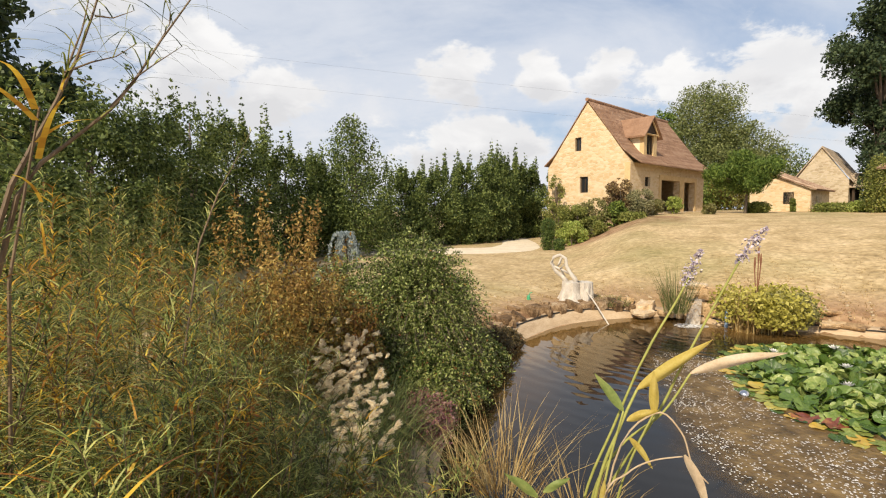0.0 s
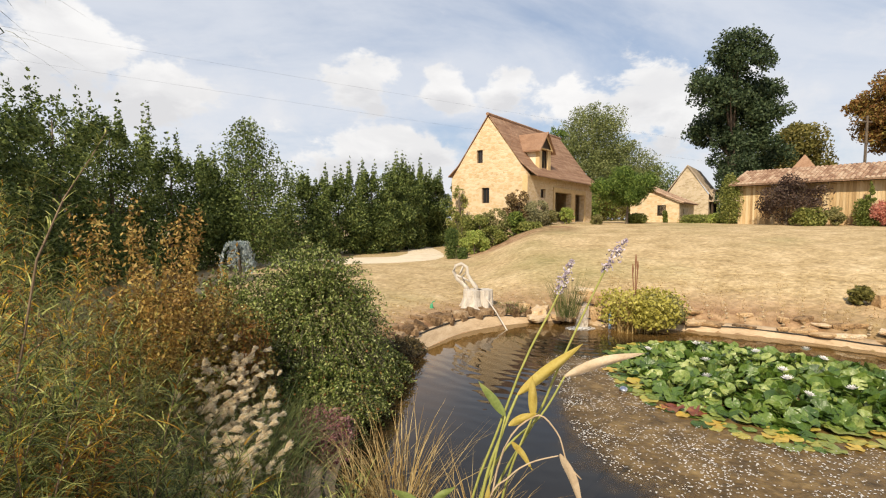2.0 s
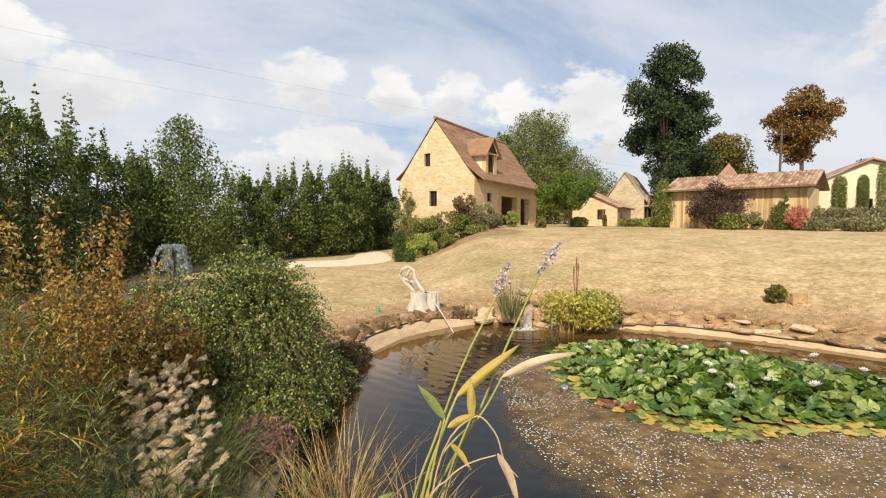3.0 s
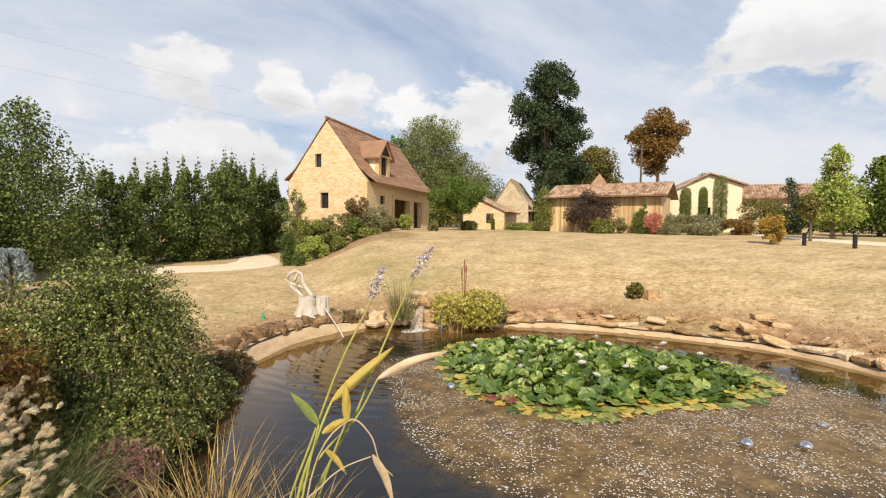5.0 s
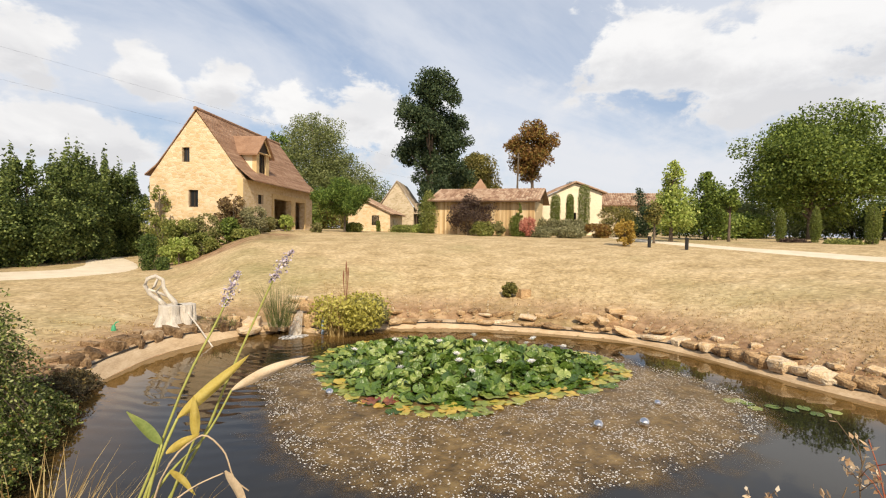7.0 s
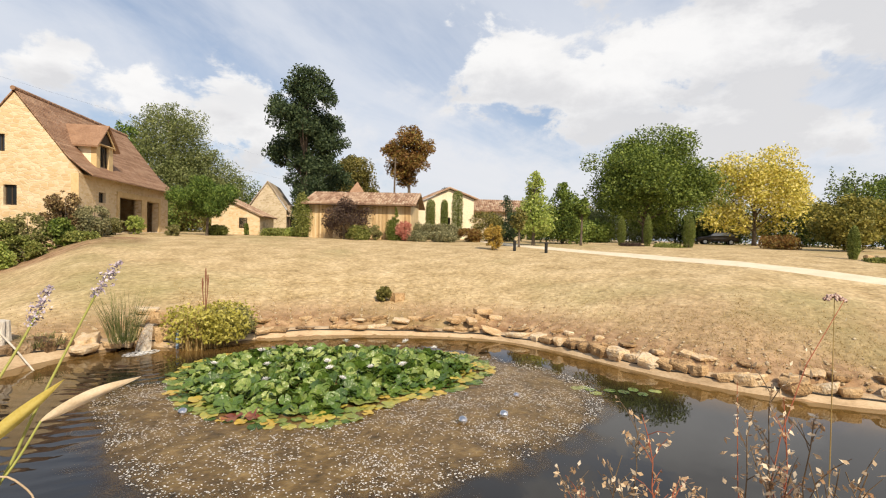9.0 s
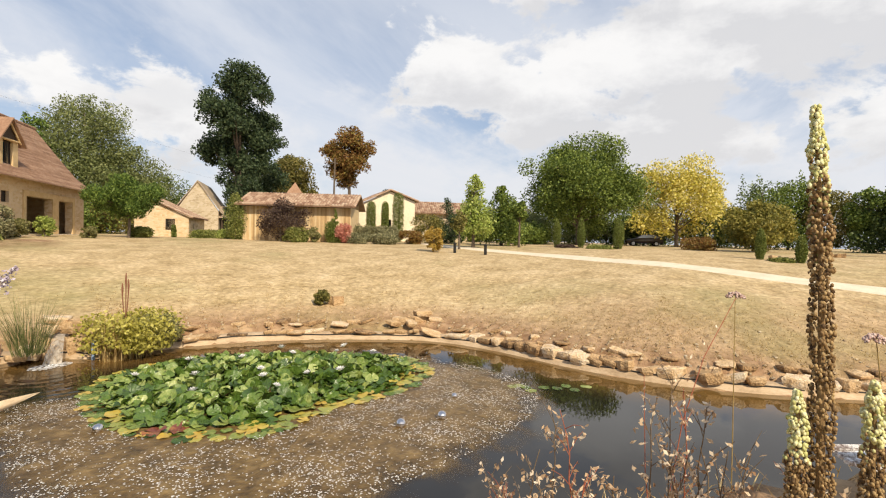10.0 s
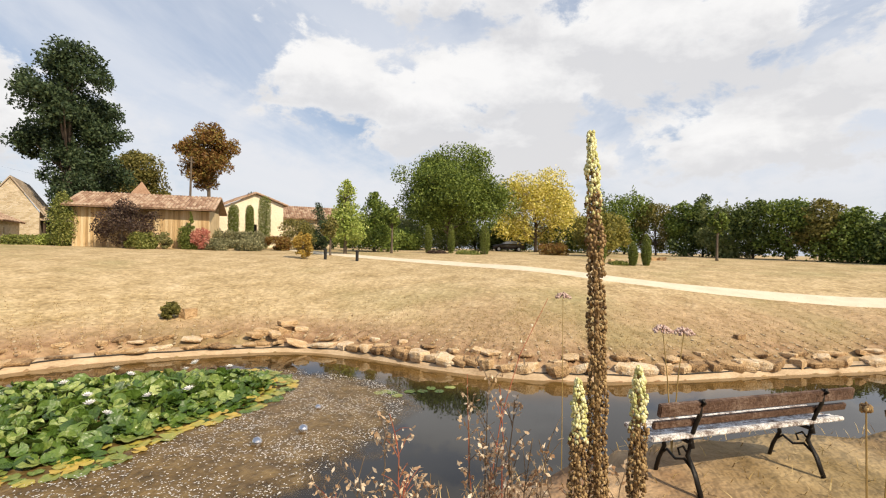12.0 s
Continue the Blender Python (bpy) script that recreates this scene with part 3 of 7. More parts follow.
edge_line = [RIM[i] + rim_n[i] * (0.12 + 0.2 * broad(RIM[i]) + wob[i] + 0.02 * math.sin(i * 1.7)) for i in range(len(RIM))]
tube(bm, [(q[0], q[1], 0.165 + 0.12 * broad(RIM[i]) + 1.1 * wob[i] + 0.012 * math.sin(i * 2.3)) for i, q in enumerate(edge_line)], 0.022, 6, cap=False)
part("liner_edge", bm, M_LINEREDGE, liner, "black rolled edge of the liner")


# ---- trees ----


def crown_points(rng, n, clumps, spread=0.32):
    """Leaf places round clump centres (x, y, z, radius), denser at the clump's skin."""
    c = np.array(clumps)
    weight = c[:, 3] ** 2
    which = rng.choice(len(c), n, p=weight / weight.sum())
    d = rng.normal(size=(n, 3))
    d /= np.linalg.norm(d, axis=1)[:, None]
    r = c[which, 3] * (1 - np.abs(rng.normal(0, spread, n))).clip(0.05, 1.15) * rng.uniform(0.85, 1.12, n)
    return c[which, :3] + d * r[:, None] * np.array([1, 1, 0.85])


def tree(name, x, y, top, wide, trunk, leaf, label, category="tree", seed=1, leaves=6000, size=0.3, z0=None, form="round", slim=0.6, girth=None, group="", up=0.2, clumps_n=None, open_=0.32):
    """A tree or tall shrub: a tapered trunk with limbs, and a crown of leaf clumps. top: height of the tip; trunk: clear stem."""
    rng = np.random.default_rng(seed)
    z0 = H(x, y) - 0.05 if z0 is None else z0
    tall = top - z0
    R = wide / 2 * {"column": 1.5, "spindle": 1.0, "clipped": 1.0, "cone": 1.4, "hedge": 1.3, "oval": 1.2}.get(form, 1.08)
    root = base(name, pose(x, y, z0), label, category, group)
    girth = girth or 0.018 * tall + 0.03
    ch = tall - trunk
    n = clumps_n or int((60 if form == "cone" else 24) + wide * 2.2)
    clumps = []
    if form in ("round", "lobed"):
        # big lobes, each with smaller clumps on its skin
        lobes = [(0.0, 0.0, trunk + ch * 0.5, R * 0.6)]
        m = 9
        for k in range(m):
            a = 2 * math.pi * (k + rng.uniform(-0.3, 0.3)) * 0.382
            v = (k + rng.uniform(0.1, 0.9)) / m
            lr = R * rng.uniform(0.42, 0.6)
            zc = trunk + lr * 0.55 + (ch - lr * 1.2) * v
            out = max(0.0, R * math.sqrt(max(0.05, 1 - abs(2 * v - 0.9) ** 2.2)) - lr * 0.8) * rng.uniform(0.85, 1.12)
            lobes.append((out * math.cos(a), out * math.sin(a), zc, lr))
        for k in range(max(n, 80)):
            lx, ly, lz, lr = lobes[k % len(lobes)]
            d = rng.normal(size=3)
            d /= np.linalg.norm(d)
            d[2] = d[2] * 0.8 + 0.15
            cr = lr * rng.uniform(0.32, 0.58)
            q = np.array([lx, ly, lz]) + d * (lr - cr * 0.6) * rng.uniform(0.55, 1.1) * np.array([1, 1, 0.85])
            clumps.append((q[0], q[1], min(max(q[2], trunk * 0.8 + 0.3 * cr), tall - cr * 0.7), cr))
    for k in range(0 if clumps else n):
        u = (k + rng.uniform(0, 1)) / n
        if form == "cone":
            rr = R * (1 - u) ** 0.75 * 0.95 + 0.06 * R
            zc = trunk + ch * u * 0.97
        elif form == "hedge":
            rr = R * (1.05 if u < 0.5 else 1.05 - 0.85 * ((u - 0.5) / 0.5) ** 1.2)
            zc = trunk + ch * (u**1.1) * 0.95
        elif form == "column":
            rr = R * (0.95 if u < 0.75 else 0.95 * math.sqrt(max(0.0, 1 - ((u - 0.75) / 0.27) ** 2))) * (0.75 + 0.25 * min(1, u / 0.15))
            zc = trunk + ch * u * 0.98
        elif form in ("spindle", "clipped"):
            rr = R * (math.sin(math.pi * (0.14 + 0.82 * u)) ** 0.7 if form == "spindle" else (1 - abs(2 * u - 1) ** 7) ** 0.5)
            zc = trunk + ch * u
        else:
            v = 2 * u - 1
            rr = R * math.sqrt(max(0.02, 1 - abs(v) ** 2.2))
            zc = trunk + ch * (0.5 + 0.46 * v)
        cr = 0.42 * max(rr, 0.3 * R) * rng.uniform(0.5, 1.15)
        cr = min(cr, 0.42 * R + 0.15)
        a = rng.uniform(0, 2 * math.pi)
        ring = max(rr - cr * 0.75, 0) * math.sqrt(rng.uniform(0.25, 1.0))
        if form == "column":
            cr, ring = rr * 0.72, rr * 0.22 * rng.random()
        elif form in ("spindle", "clipped"):
            cr, ring = max(rr, 0.12 * R), 0.0
        elif form == "cone":
            cr = (0.34 * rr + 0.1 * R) * rng.uniform(0.7, 1.2)
        clumps.append((ring * math.cos(a), ring * math.sin(a), min(max(zc, cr * 0.7), tall - cr * 0.8), cr))
    if form == "hedge":
        # upright leaders above the body
        for k in range(11):
            a, rr = rng.uniform(0, 6.28), R * rng.uniform(0.1, 0.9)
            h0, h1 = tall * rng.uniform(0.68, 0.84), tall * rng.uniform(0.9, 1.12)
            for j in range(8):
                clumps.append((rr * math.cos(a), rr * math.sin(a), h0 + (h1 - h0) * j / 7, R * (0.15 - 0.0165 * j)))
    bm = bmesh.new()
    lean = rng.normal(0, 0.012 * tall, 2)
    stem_top = trunk + ch * (0.55 if form == "round" else 0.85)
    stem = [Vector((lean[0] * u + 0.02 * tall * math.sin(3 * u) * 0.3, lean[1] * u, stem_top * u)) for u in (0, 0.06, 0.25, 0.5, 0.75, 1)]
    tube(bm, stem, [girth * f for f in (1.35, 1.05, 0.9, 0.72, 0.5, 0.2)], 8)
    for k in range(min(n, 14)):
        c = clumps[(k * n) // min(n, 14)]
        u0 = min(0.95, max(0.25, (trunk * 0.9 + 0.35 * (c[2] - trunk)) / stem_top))
        s = Vector((lean[0] * u0, lean[1] * u0, stem_top * u0))
        e = Vector(c[:3])
        mid = s.lerp(e, 0.5) + Vector((0, 0, 0.06 * tall * rng.uniform(-0.3, 0.8)))
        tube(bm, [s, mid, e], [girth * 0.38, girth * 0.26, girth * 0.1], 5, cap=False)
    part("trunk", bm, M_BARK, root, smooth=True)
    pts = crown_points(rng, leaves, clumps, open_)
    pts[:, 2] = np.maximum(pts[:, 2], 0.05)
    quads("crown", leaf_quads(rng, pts, size, up, slim), leaf, root)
    return root


HEDGE_LABEL = "dense dark green hedge tree with an uneven top"
HEDGE = [(-9.2, 10.5, 6.3, 3.2), (-9.9, 13.2, 7.0, 3.4), (-10.3, 16.1, 7.1, 3.2), (-10.4, 19.4, 8.1, 3.6), (-10.0, 22.9, 8.0, 3.4), (-8.9, 26.4, 7.2, 3.6),
         (-5.6, 29.3, 9.3, 6.0), (-3.0, 35.0, 6.8, 3.6), (-0.9, 37.2, 6.9, 3.6), (1.6, 39.2, 7.7, 4.0), (3.2, 41.4, 7.8, 3.6), (4.9, 44.2, 8.9, 4.0), (6.9, 46.6, 8.2, 3.4), (8.6, 49.5, 8.0, 4.0), (-8.0, 29.5, 7.2, 4.0), (-12.5, 26.5, 7.6, 4.5), (-7.2, 34.0, 7.4, 5.0), (-12.5, 20.5, 8.0, 4.0), (5.5, 50.5, 8.6, 5.0)]
for i, (x, y, top, wide) in enumerate(HEDGE):
    tree("hedge_tree", x, y, top, wide, 0.25, M_HEDGE, HEDGE_LABEL, "hedge tree", 100 + i, 19000 if i < 15 else 9000, 0.09 + 0.0021 * y, form="cone" if i in (6,) else "hedge", girth=0.09, group="hedge along the drive", z0=H(x, y) - 0.05, clumps_n=60)

tree("birch_tree", 35.3, 66.2, 21.0, 10.8, 0.6, M_WILLOW, "tall grey-green feathery tree behind the stone barn", "tree", 7, 36000, 0.29, form="oval", slim=0.5, girth=0.3, clumps_n=100)
tree("birch_tree", 37.9, 62.4, 14.6, 10.0, 0.3, M_WILLOW, "lower feathery grey-green tree beside the tall one", "tree", 27, 16000, 0.3, form="oval", slim=0.5, girth=0.2, clumps_n=60)
tree("conifer", 28.8, 65.9, 17.2, 5.6, 1.0, M_PINE, "narrow dark green tree behind the barn roof", "tree", 8, 9000, 0.3, form="oval")
tree("laurel_tree", 44.6, 67.0, 12.0, 10.0, 0.3, M_HEDGE, "dark rounded tree behind the barn", "tree", 9, 16000, 0.28, form="oval", clumps_n=60)
tree("umbrella_pine", 23.2, 37.4, 8.0, 5.2, 1.5, M_PINE, "round bright green pine with a short trunk", "pine tree", 10, 26000, 0.24, slim=0.25, up=0.8)
tree("ivied_oak", 41.2, 46.4, 23.6, 10.6, 6.5, M_DARK, "tall dark oak with an ivy-clad trunk", "tree", 11, 32000, 0.31, form="lobed", clumps_n=110, girth=0.45)
tree("ivy_column", 41.0, 46.0, 14.5, 5.0, 0.2, M_DARK, "thick ivy growing up the tall oak trunk", "ivy", 22, 15000, 0.26, form="hedge", girth=0.1, clumps_n=30)
tree("chestnut_tree", 54.6, 51.5, 16.2, 10.0, 1.5, M_OLIVE, "broad olive and rust coloured tree behind the shed", "tree", 12, 18000, 0.32)
tree("holm_oak", 47.2, 49.6, 15.6, 7.6, 1.0, M_DARK, "dark evergreen tree beside the ivied oak", "tree", 13, 9000, 0.32)
tree("chestnut_tree", 60.5, 44.6, 20.5, 8.2, 7.5, M_RUST, "chestnut tree with rusty brown autumn crown", "tree", 14, 16000, 0.32)
tree("fir_tree", 61.5, 38.5, 11.0, 5.0, 0.6, M_DARK, "dark sparse fir behind the shed roof", "fir tree", 15, 2600, 0.5, form="cone", slim=0.3)
tree("pear_tree", 35.7, 13.8, 8.8, 2.6, 1.2, M_LIGHT, "slender young tree with light green leaves", "tree", 16, 5200, 0.2, form="cone")
tree("young_tree", 33.4, 14.0, 5.7, 1.3, 1.3, M_OLIVE, "thin young tree with sparse yellowing leaves", "tree", 17, 700, 0.18, form="oval")
tree("young_tree", 42.0, 13.6, 8.6, 3.8, 0.8, M_OAK, "bushy young tree with green leaves", "tree", 18, 8000, 0.22, form="cone")
tree("oak_tree", 55.6, 9.2, 15.6, 14.0, 0.9, M_OAK, "large round green oak with a full crown", "oak tree", 19, 60000, 0.25, clumps_n=110)
tree("ash_tree", 62.6, -0.8, 13.9, 12.5, 0.6, M_YELLOW, "loose tree with pale yellow autumn leaves", "tree", 20, 17000, 0.28, clumps_n=44)
tree("holly_bush", 46.0, -7.0, 7.3, 5.6, 0.0, M_GOLDGREEN, "large rounded shrub with golden olive foliage", "bush", 21, 14000, 0.22, clumps_n=40)
TL = [(65.9, -9.4, 11.7, 6.5), (59.7, -11.0, 10.9, 6.0), (59.0, -14.3, 9.7, 4.6), (56.3, -16.8, 9.8, 3.6), (55.0, -18.0, 10.4, 3.6), (52.5, -19.2, 8.8, 3.6), (50.6, -21.0, 9.1, 4.4), (47.9, -22.6, 9.0, 4.2), (46.1, -24.4, 8.8, 3.6), (44.3, -26.0, 7.9, 4.4), (41.8, -28.0, 7.2, 4.4), (40.0, -31.0, 7.4, 5.0), (72.0, 14.0, 10.5, 9.0), (74.0, 2.0, 9.5, 9.0), (70, 22, 9.0, 9.0), (68, 30, 8.5, 8.0), (67, -5, 8.5, 7.0), (61, 16.5, 7.6, 6.0), (60, 22.5, 7.2, 6.0), (52, 14.2, 5.8, 4.5), (38.5, -34.5, 7.5, 5.5), (75, -8, 9.0, 8.0), (67, 7.5, 7.5, 7.0), (67, 11.5, 7.5, 7.0), (68, 3.0, 7.5, 6.5), (27, 56, 7.0, 7.0), (33, 57, 7.0, 7.0)]
for i, (x, y, top, wide) in enumerate(TL):
    z_g = H(x, y)
    tree("hedgerow_tree", x, y, z_g + (top - z_g) * 0.94, wide * 1.15, 0.2, (M_HEDGE, M_OAK, M_OLIVE, M_OAK, M_HEDGE, M_WILLOW)[i % 6], "green hedgerow tree at the edge of the lawn", "tree", 200 + i, 7500, 0.25, form="cone" if i in (4, 9) else "oval" if i % 5 else "hedge", girth=0.1, clumps_n=44, group="trees along the far edge of the lawn")
for x, y, top, w in ((42.5, 8.7, 5.6, 0.72), (42.9, 6.7, 5.7, 0.72), (42.3, 3.6, 5.7, 0.92), (35.2, -5.3, 4.7, 0.62), (33.9, -7.1, 4.3, 0.6), (34.3, -8.0, 4.8, 0.68)):
    tree("cypress", x, y, top, w, 0.05, M_CYPRESS, "small narrow dark green cypress on the lawn", "cypress", int(x * 10), 6500, 0.07, form="spindle", group="cypresses beside the path", clumps_n=40, open_=0.1, up=0.5)

tree("walnut_tree", -12.3, 12.4, 13.8, 4.6, 2.2, M_DARK, "tall dark leafy tree above the hedge", "tree", 28, 20000, 0.2, form="lobed", clumps_n=70)

# ---- the stone barn ----


def frame_of(ox, oy, oz, ux, uy):
    return Matrix(((ux, -uy, 0, ox), (uy, ux, 0, oy), (0, 0, 1, oz), (0, 0, 0, 1)))


BARN = frame_of(13.91, 36.52, 3.3, 0.731, 0.682)


def wall_with_holes(L, Ht, holes, thick, low=0.0):
    """A wall in the x-z plane, y from 0 to thick, with rectangular openings (x0, x1, z0, z1)."""
    bm = bmesh.new()
    xs = sorted({0, L, *[h[0] for h in holes], *[h[1] for h in holes]})
    zs = sorted({low, Ht, *[h[2] for h in holes], *[h[3] for h in holes]})
    for a, b in zip(xs, xs[1:]):
        for c, d in zip(zs, zs[1:]):
            if any(h[0] <= a and b <= h[1] and h[2] <= c and d <= h[3] for h in holes):
                continue
            box(bm, a, b, 0, thick, c, d)
    bmesh.ops.remove_doubles(bm, verts=bm.verts, dist=0.001)
    return bm


def extrude_profile(profile, y0, y1):
    """A closed outline in x-z, drawn out from y0 to y1."""
    bm = bmesh.new()
    a = [bm.verts.new((x, y0, z)) for x, z in profile]
    b = [bm.verts.new((x, y1, z)) for x, z in profile]
    bm.faces.new(a)
    bm.faces.new(b[::-1])
    n = len(a)
    for i in range(n):
        bm.faces.new((a[i], b[i], b[(i + 1) % n], a[(i + 1) % n]))
    bmesh.ops.recalc_face_normals(bm, faces=bm.faces)
    return bm


GABLE_TURN = Matrix(((0, 1, 0, 0), (1, 0, 0, 0), (0, 0, 1, 0), (0, 0, 0, 1)))  # swaps the run of a wall from x to y


def window_unit(parent, m, w, h, depth=0.2, label="dark wooden casement window"):
    win = link("window", None, None, parent, label, m)
    bm = bmesh.new()
    for a, b, c, d in ((0, w, 0, 0.07), (0, w, h - 0.07, h), (0, 0.07, 0.07, h - 0.07), (w - 0.07, w, 0.07, h - 0.07), (w / 2 - 0.03, w / 2 + 0.03, 0.07, h - 0.07)):
        box(bm, a, b, 0, 0.06, c, d)
    part("window_frame", bm, M_DARKWOOD, win)
    part("pane", boxed(0.06, w - 0.06, 0.03, 0.04, 0.06, h - 0.06), M_PANE, win)
    return win


def glass_material():
    m = bpy.data.materials.new("window_glass")
    m.use_nodes = True
    b = m.node_tree.nodes["Principled BSDF"]
    b.inputs["Base Color"].default_value = (0.02, 0.022, 0.025, 1)
    b.inputs["Roughness"].default_value = 0.06
    return m


M_PANE = glass_material()


def barn():
    root = base("stone_barn", BARN, "golden rubble stone barn with a steep brown tiled roof", "barn")
    L, W, E, R = 15.0, 7.4, 3.75, 8.8
    front = wall_with_holes(L, E, [(2.45, 3.4, 2.0, 2.75), (5.4, 9.2, -0.05, 2.62), (10.2, 12.7, -0.05, 2.6)], 0.5, -2.6)
    part("front_wall", front, M_WALL, root)
    back = wall_with_holes(L, E, [], 0.5, -2.6)
    part("back_wall", back, M_WALL, root, m=pose(0, W - 0.5, 0))

    def gable(x0, holes):
        bm = wall_with_holes(W - 1.0, E, [(a - 0.5, b - 0.5, c, d) for a, b, c, d in holes if d < E], 0.5, -2.6)
        bmesh.ops.transform(bm, matrix=Matrix.Translation((x0, 0.5, 0)) @ GABLE_TURN, verts=bm.verts)
        return bm

    part("gable_wall", gable(0, [(3.55, 4.3, 1.55, 2.85)]), M_WALL, root)
    part("gable_wall", gable(L - 0.5, []), M_WALL, root)
    # the pointed part, split round the upper window
    prof = [(0, E), (0.75, E + 1.0), (1.5, E + 2.05), (W / 2, R - 0.1), (W - 1.5, E + 2.05), (W - 0.75, E + 1.0), (W, E)]

    def top_at(v):
        return float(np.interp(v, [p[0] for p in prof], [p[1] for p in prof]))

    for x0, hole in ((0, (4.22, 4.8, 4.95, 6.05)), (L - 0.5, None)):
        cuts = sorted({*[p[0] for p in prof], *(hole[:2] if hole else ())})
        bm = bmesh.new()
        for a, b in zip(cuts, cuts[1:]):
            spans = [(E, E, top_at(a), top_at(b))]
            if hole and hole[0] <= a and b <= hole[1]:
                spans = [(E, E, hole[2], hole[2]), (hole[3], hole[3], top_at(a), top_at(b))]
            for za, zb, ta, tb in spans:
                v = [bm.verts.new((x, yy, z)) for x in (x0, x0 + 0.5) for yy, z in ((a, za), (b, zb), (b, tb), (a, ta))]
                for f in ((0, 1, 2, 3), (7, 6, 5, 4), (0, 4, 5, 1), (1, 5, 6, 2), (2, 6, 7, 3), (3, 7, 4, 0)):
                    try:
                        bm.faces.new([v[i] for i in f])
                    except ValueError:
                        pass
        bmesh.ops.remove_doubles(bm, verts=bm.verts, dist=0.001)
        bmesh.ops.recalc_face_normals(bm, faces=bm.faces)
        part("gable_wall", bm, M_WALL, root)
    # roof slopes with the kicked eaves, laid in courses
    slope = [(-0.85, E - 0.12), (-0.2, E + 0.35), (0.6, E + 1.02), (1.45, E + 2.12), (W / 2, R + 0.1)]
    run = np.array(slope)
    seg = np.r_[0, np.cumsum(np.hypot(*np.diff(run, axis=0).T))]
    for side in (0, 1):
        if side:
            slope[0] = (-0.4, E + 0.2)
            run = np.array(slope)
            seg = np.r_[0, np.cumsum(np.hypot(*np.diff(run, axis=0).T))]
        bm = bmesh.new()
        rows = 44
        for k in range(rows):
            a, b = seg[-1] * k / rows, seg[-1] * (k + 1.25) / rows
            pa = [np.interp(a, seg, run[:, i]) for i in (0, 1)]
            pb = [np.interp(min(b, seg[-1]), seg, run[:, i]) for i in (0, 1)]
            lift0, lift1 = 0.075, 0.045
            ys = [pa[0], pb[0]] if side == 0 else [W - pa[0], W - pb[0]]
            n = 6
            for j in range(n):
                x0, x1 = -0.03 + (L + 0.06) * j / n, -0.03 + (L + 0.06) * (j + 1) / n
                v = [bm.verts.new(q) for q in ((x0, ys[0], pa[1] + lift0), (x1, ys[0], pa[1] + lift0), (x1, ys[1], pb[1] + lift1), (x0, ys[1], pb[1] + lift1),
                                               (x0, ys[0], pa[1] - 0.04), (x1, ys[0], pa[1] - 0.04), (x1, ys[1], pb[1] - 0.04), (x0, ys[1], pb[1] - 0.04))]
                for f in ((0, 1, 2, 3), (7, 6, 5, 4), (0, 4, 5, 1), (1, 5, 6, 2), (2, 6, 7, 3), (3, 7, 4, 0)):
                    bm.faces.new([v[i] for i in f])
        bmesh.ops.recalc_face_normals(bm, faces=bm.faces)
        part("roof", bm, M_TILE, root, "brown flat tiles in courses")
    bm = bmesh.new()
    for k in range(36):
        x = -0.15 + (L + 0.3) * k / 36
        tube(bm, [(x, W / 2, R + 0.16), (x + 0.47, W / 2, R + 0.17)], [0.15, 0.13], 8)
    part("ridge_tiles", bm, M_TILE, root)
    # dormer
    dx0, dx1, zb, zs, zr, face = 2.45, 4.75, 4.05, 6.15, 7.5, 0.15
    dorm = link("dormer", None, None, root, "stone dormer with a tiled roof and a tall dark window")
    bm = wall_with_holes(dx1 - dx0, zs, [(0.5, 1.7, zb + 0.35, zs - 0.05)], 0.35, zb - 0.5)
    bmesh.ops.translate(bm, verts=bm.verts, vec=(dx0, face, 0))
    part("dormer_front", bm, M_ASHLAR, dorm)
    for x in (dx0, dx1 - 0.25):
        part("dormer_cheek", boxed(x, x + 0.25, face + 0.35, 2.4, zb - 0.3, zs), M_STUCCO, dorm, "cream rendered cheek")
    part("dormer_gable", extrude_profile([(dx0 + 0.1, zs), (dx1 - 0.1, zs), ((dx0 + dx1) / 2, zr - 0.15)], face, face + 0.3), M_DARKWOOD, dorm, "dark timber gable")
    for s in (-1, 1):
        mid = (dx0 + dx1) / 2
        e = mid + s * (1.15 + 0.45)
        prof2 = [(e, zs - 0.32), (mid, zr), (mid, zr + 0.12), (e + s * 0.02, zs - 0.2)]
        part("dormer_roof", extrude_profile(prof2, face - 0.3, 3.4), M_TILE, dorm)
    bm = bmesh.new()
    tube(bm, [((dx0 + dx1) / 2, face - 0.1, zr - 0.2), (dx0 - 0.1, face - 0.1, zs - 0.1)], 0.06, 5)
    tube(bm, [((dx0 + dx1) / 2, face - 0.1, zr - 0.2), (dx1 + 0.1, face - 0.1, zs - 0.1)], 0.06, 5)
    tube(bm, [(dx0, face - 0.1, zs - 0.02), (dx1, face - 0.1, zs - 0.02)], 0.06, 5)
    part("rafter", bm, M_ASHLAR, dorm)
    window_unit(dorm, pose(dx0 + 0.5, face + 0.15, zb + 0.35), 1.2, zs - zb - 0.4, label="tall dark dormer window")
    window_unit(root, pose(2.45, 0.2, 2.0), 0.95, 0.75)
    window_unit(root, Matrix.Translation((0.2, 3.55, 1.55)) @ GABLE_TURN, 0.75, 1.3)
    window_unit(root, Matrix.Translation((0.2, 4.22, 4.95)) @ GABLE_TURN, 0.58, 1.1)
    # lintel beam and stone piers of the open bays
    part("lintel", boxed(5.0, 13.1, -0.06, 0.0, 2.62, 3.0, 0.01), M_ASHLAR, root, "pale cut stone lintel course")
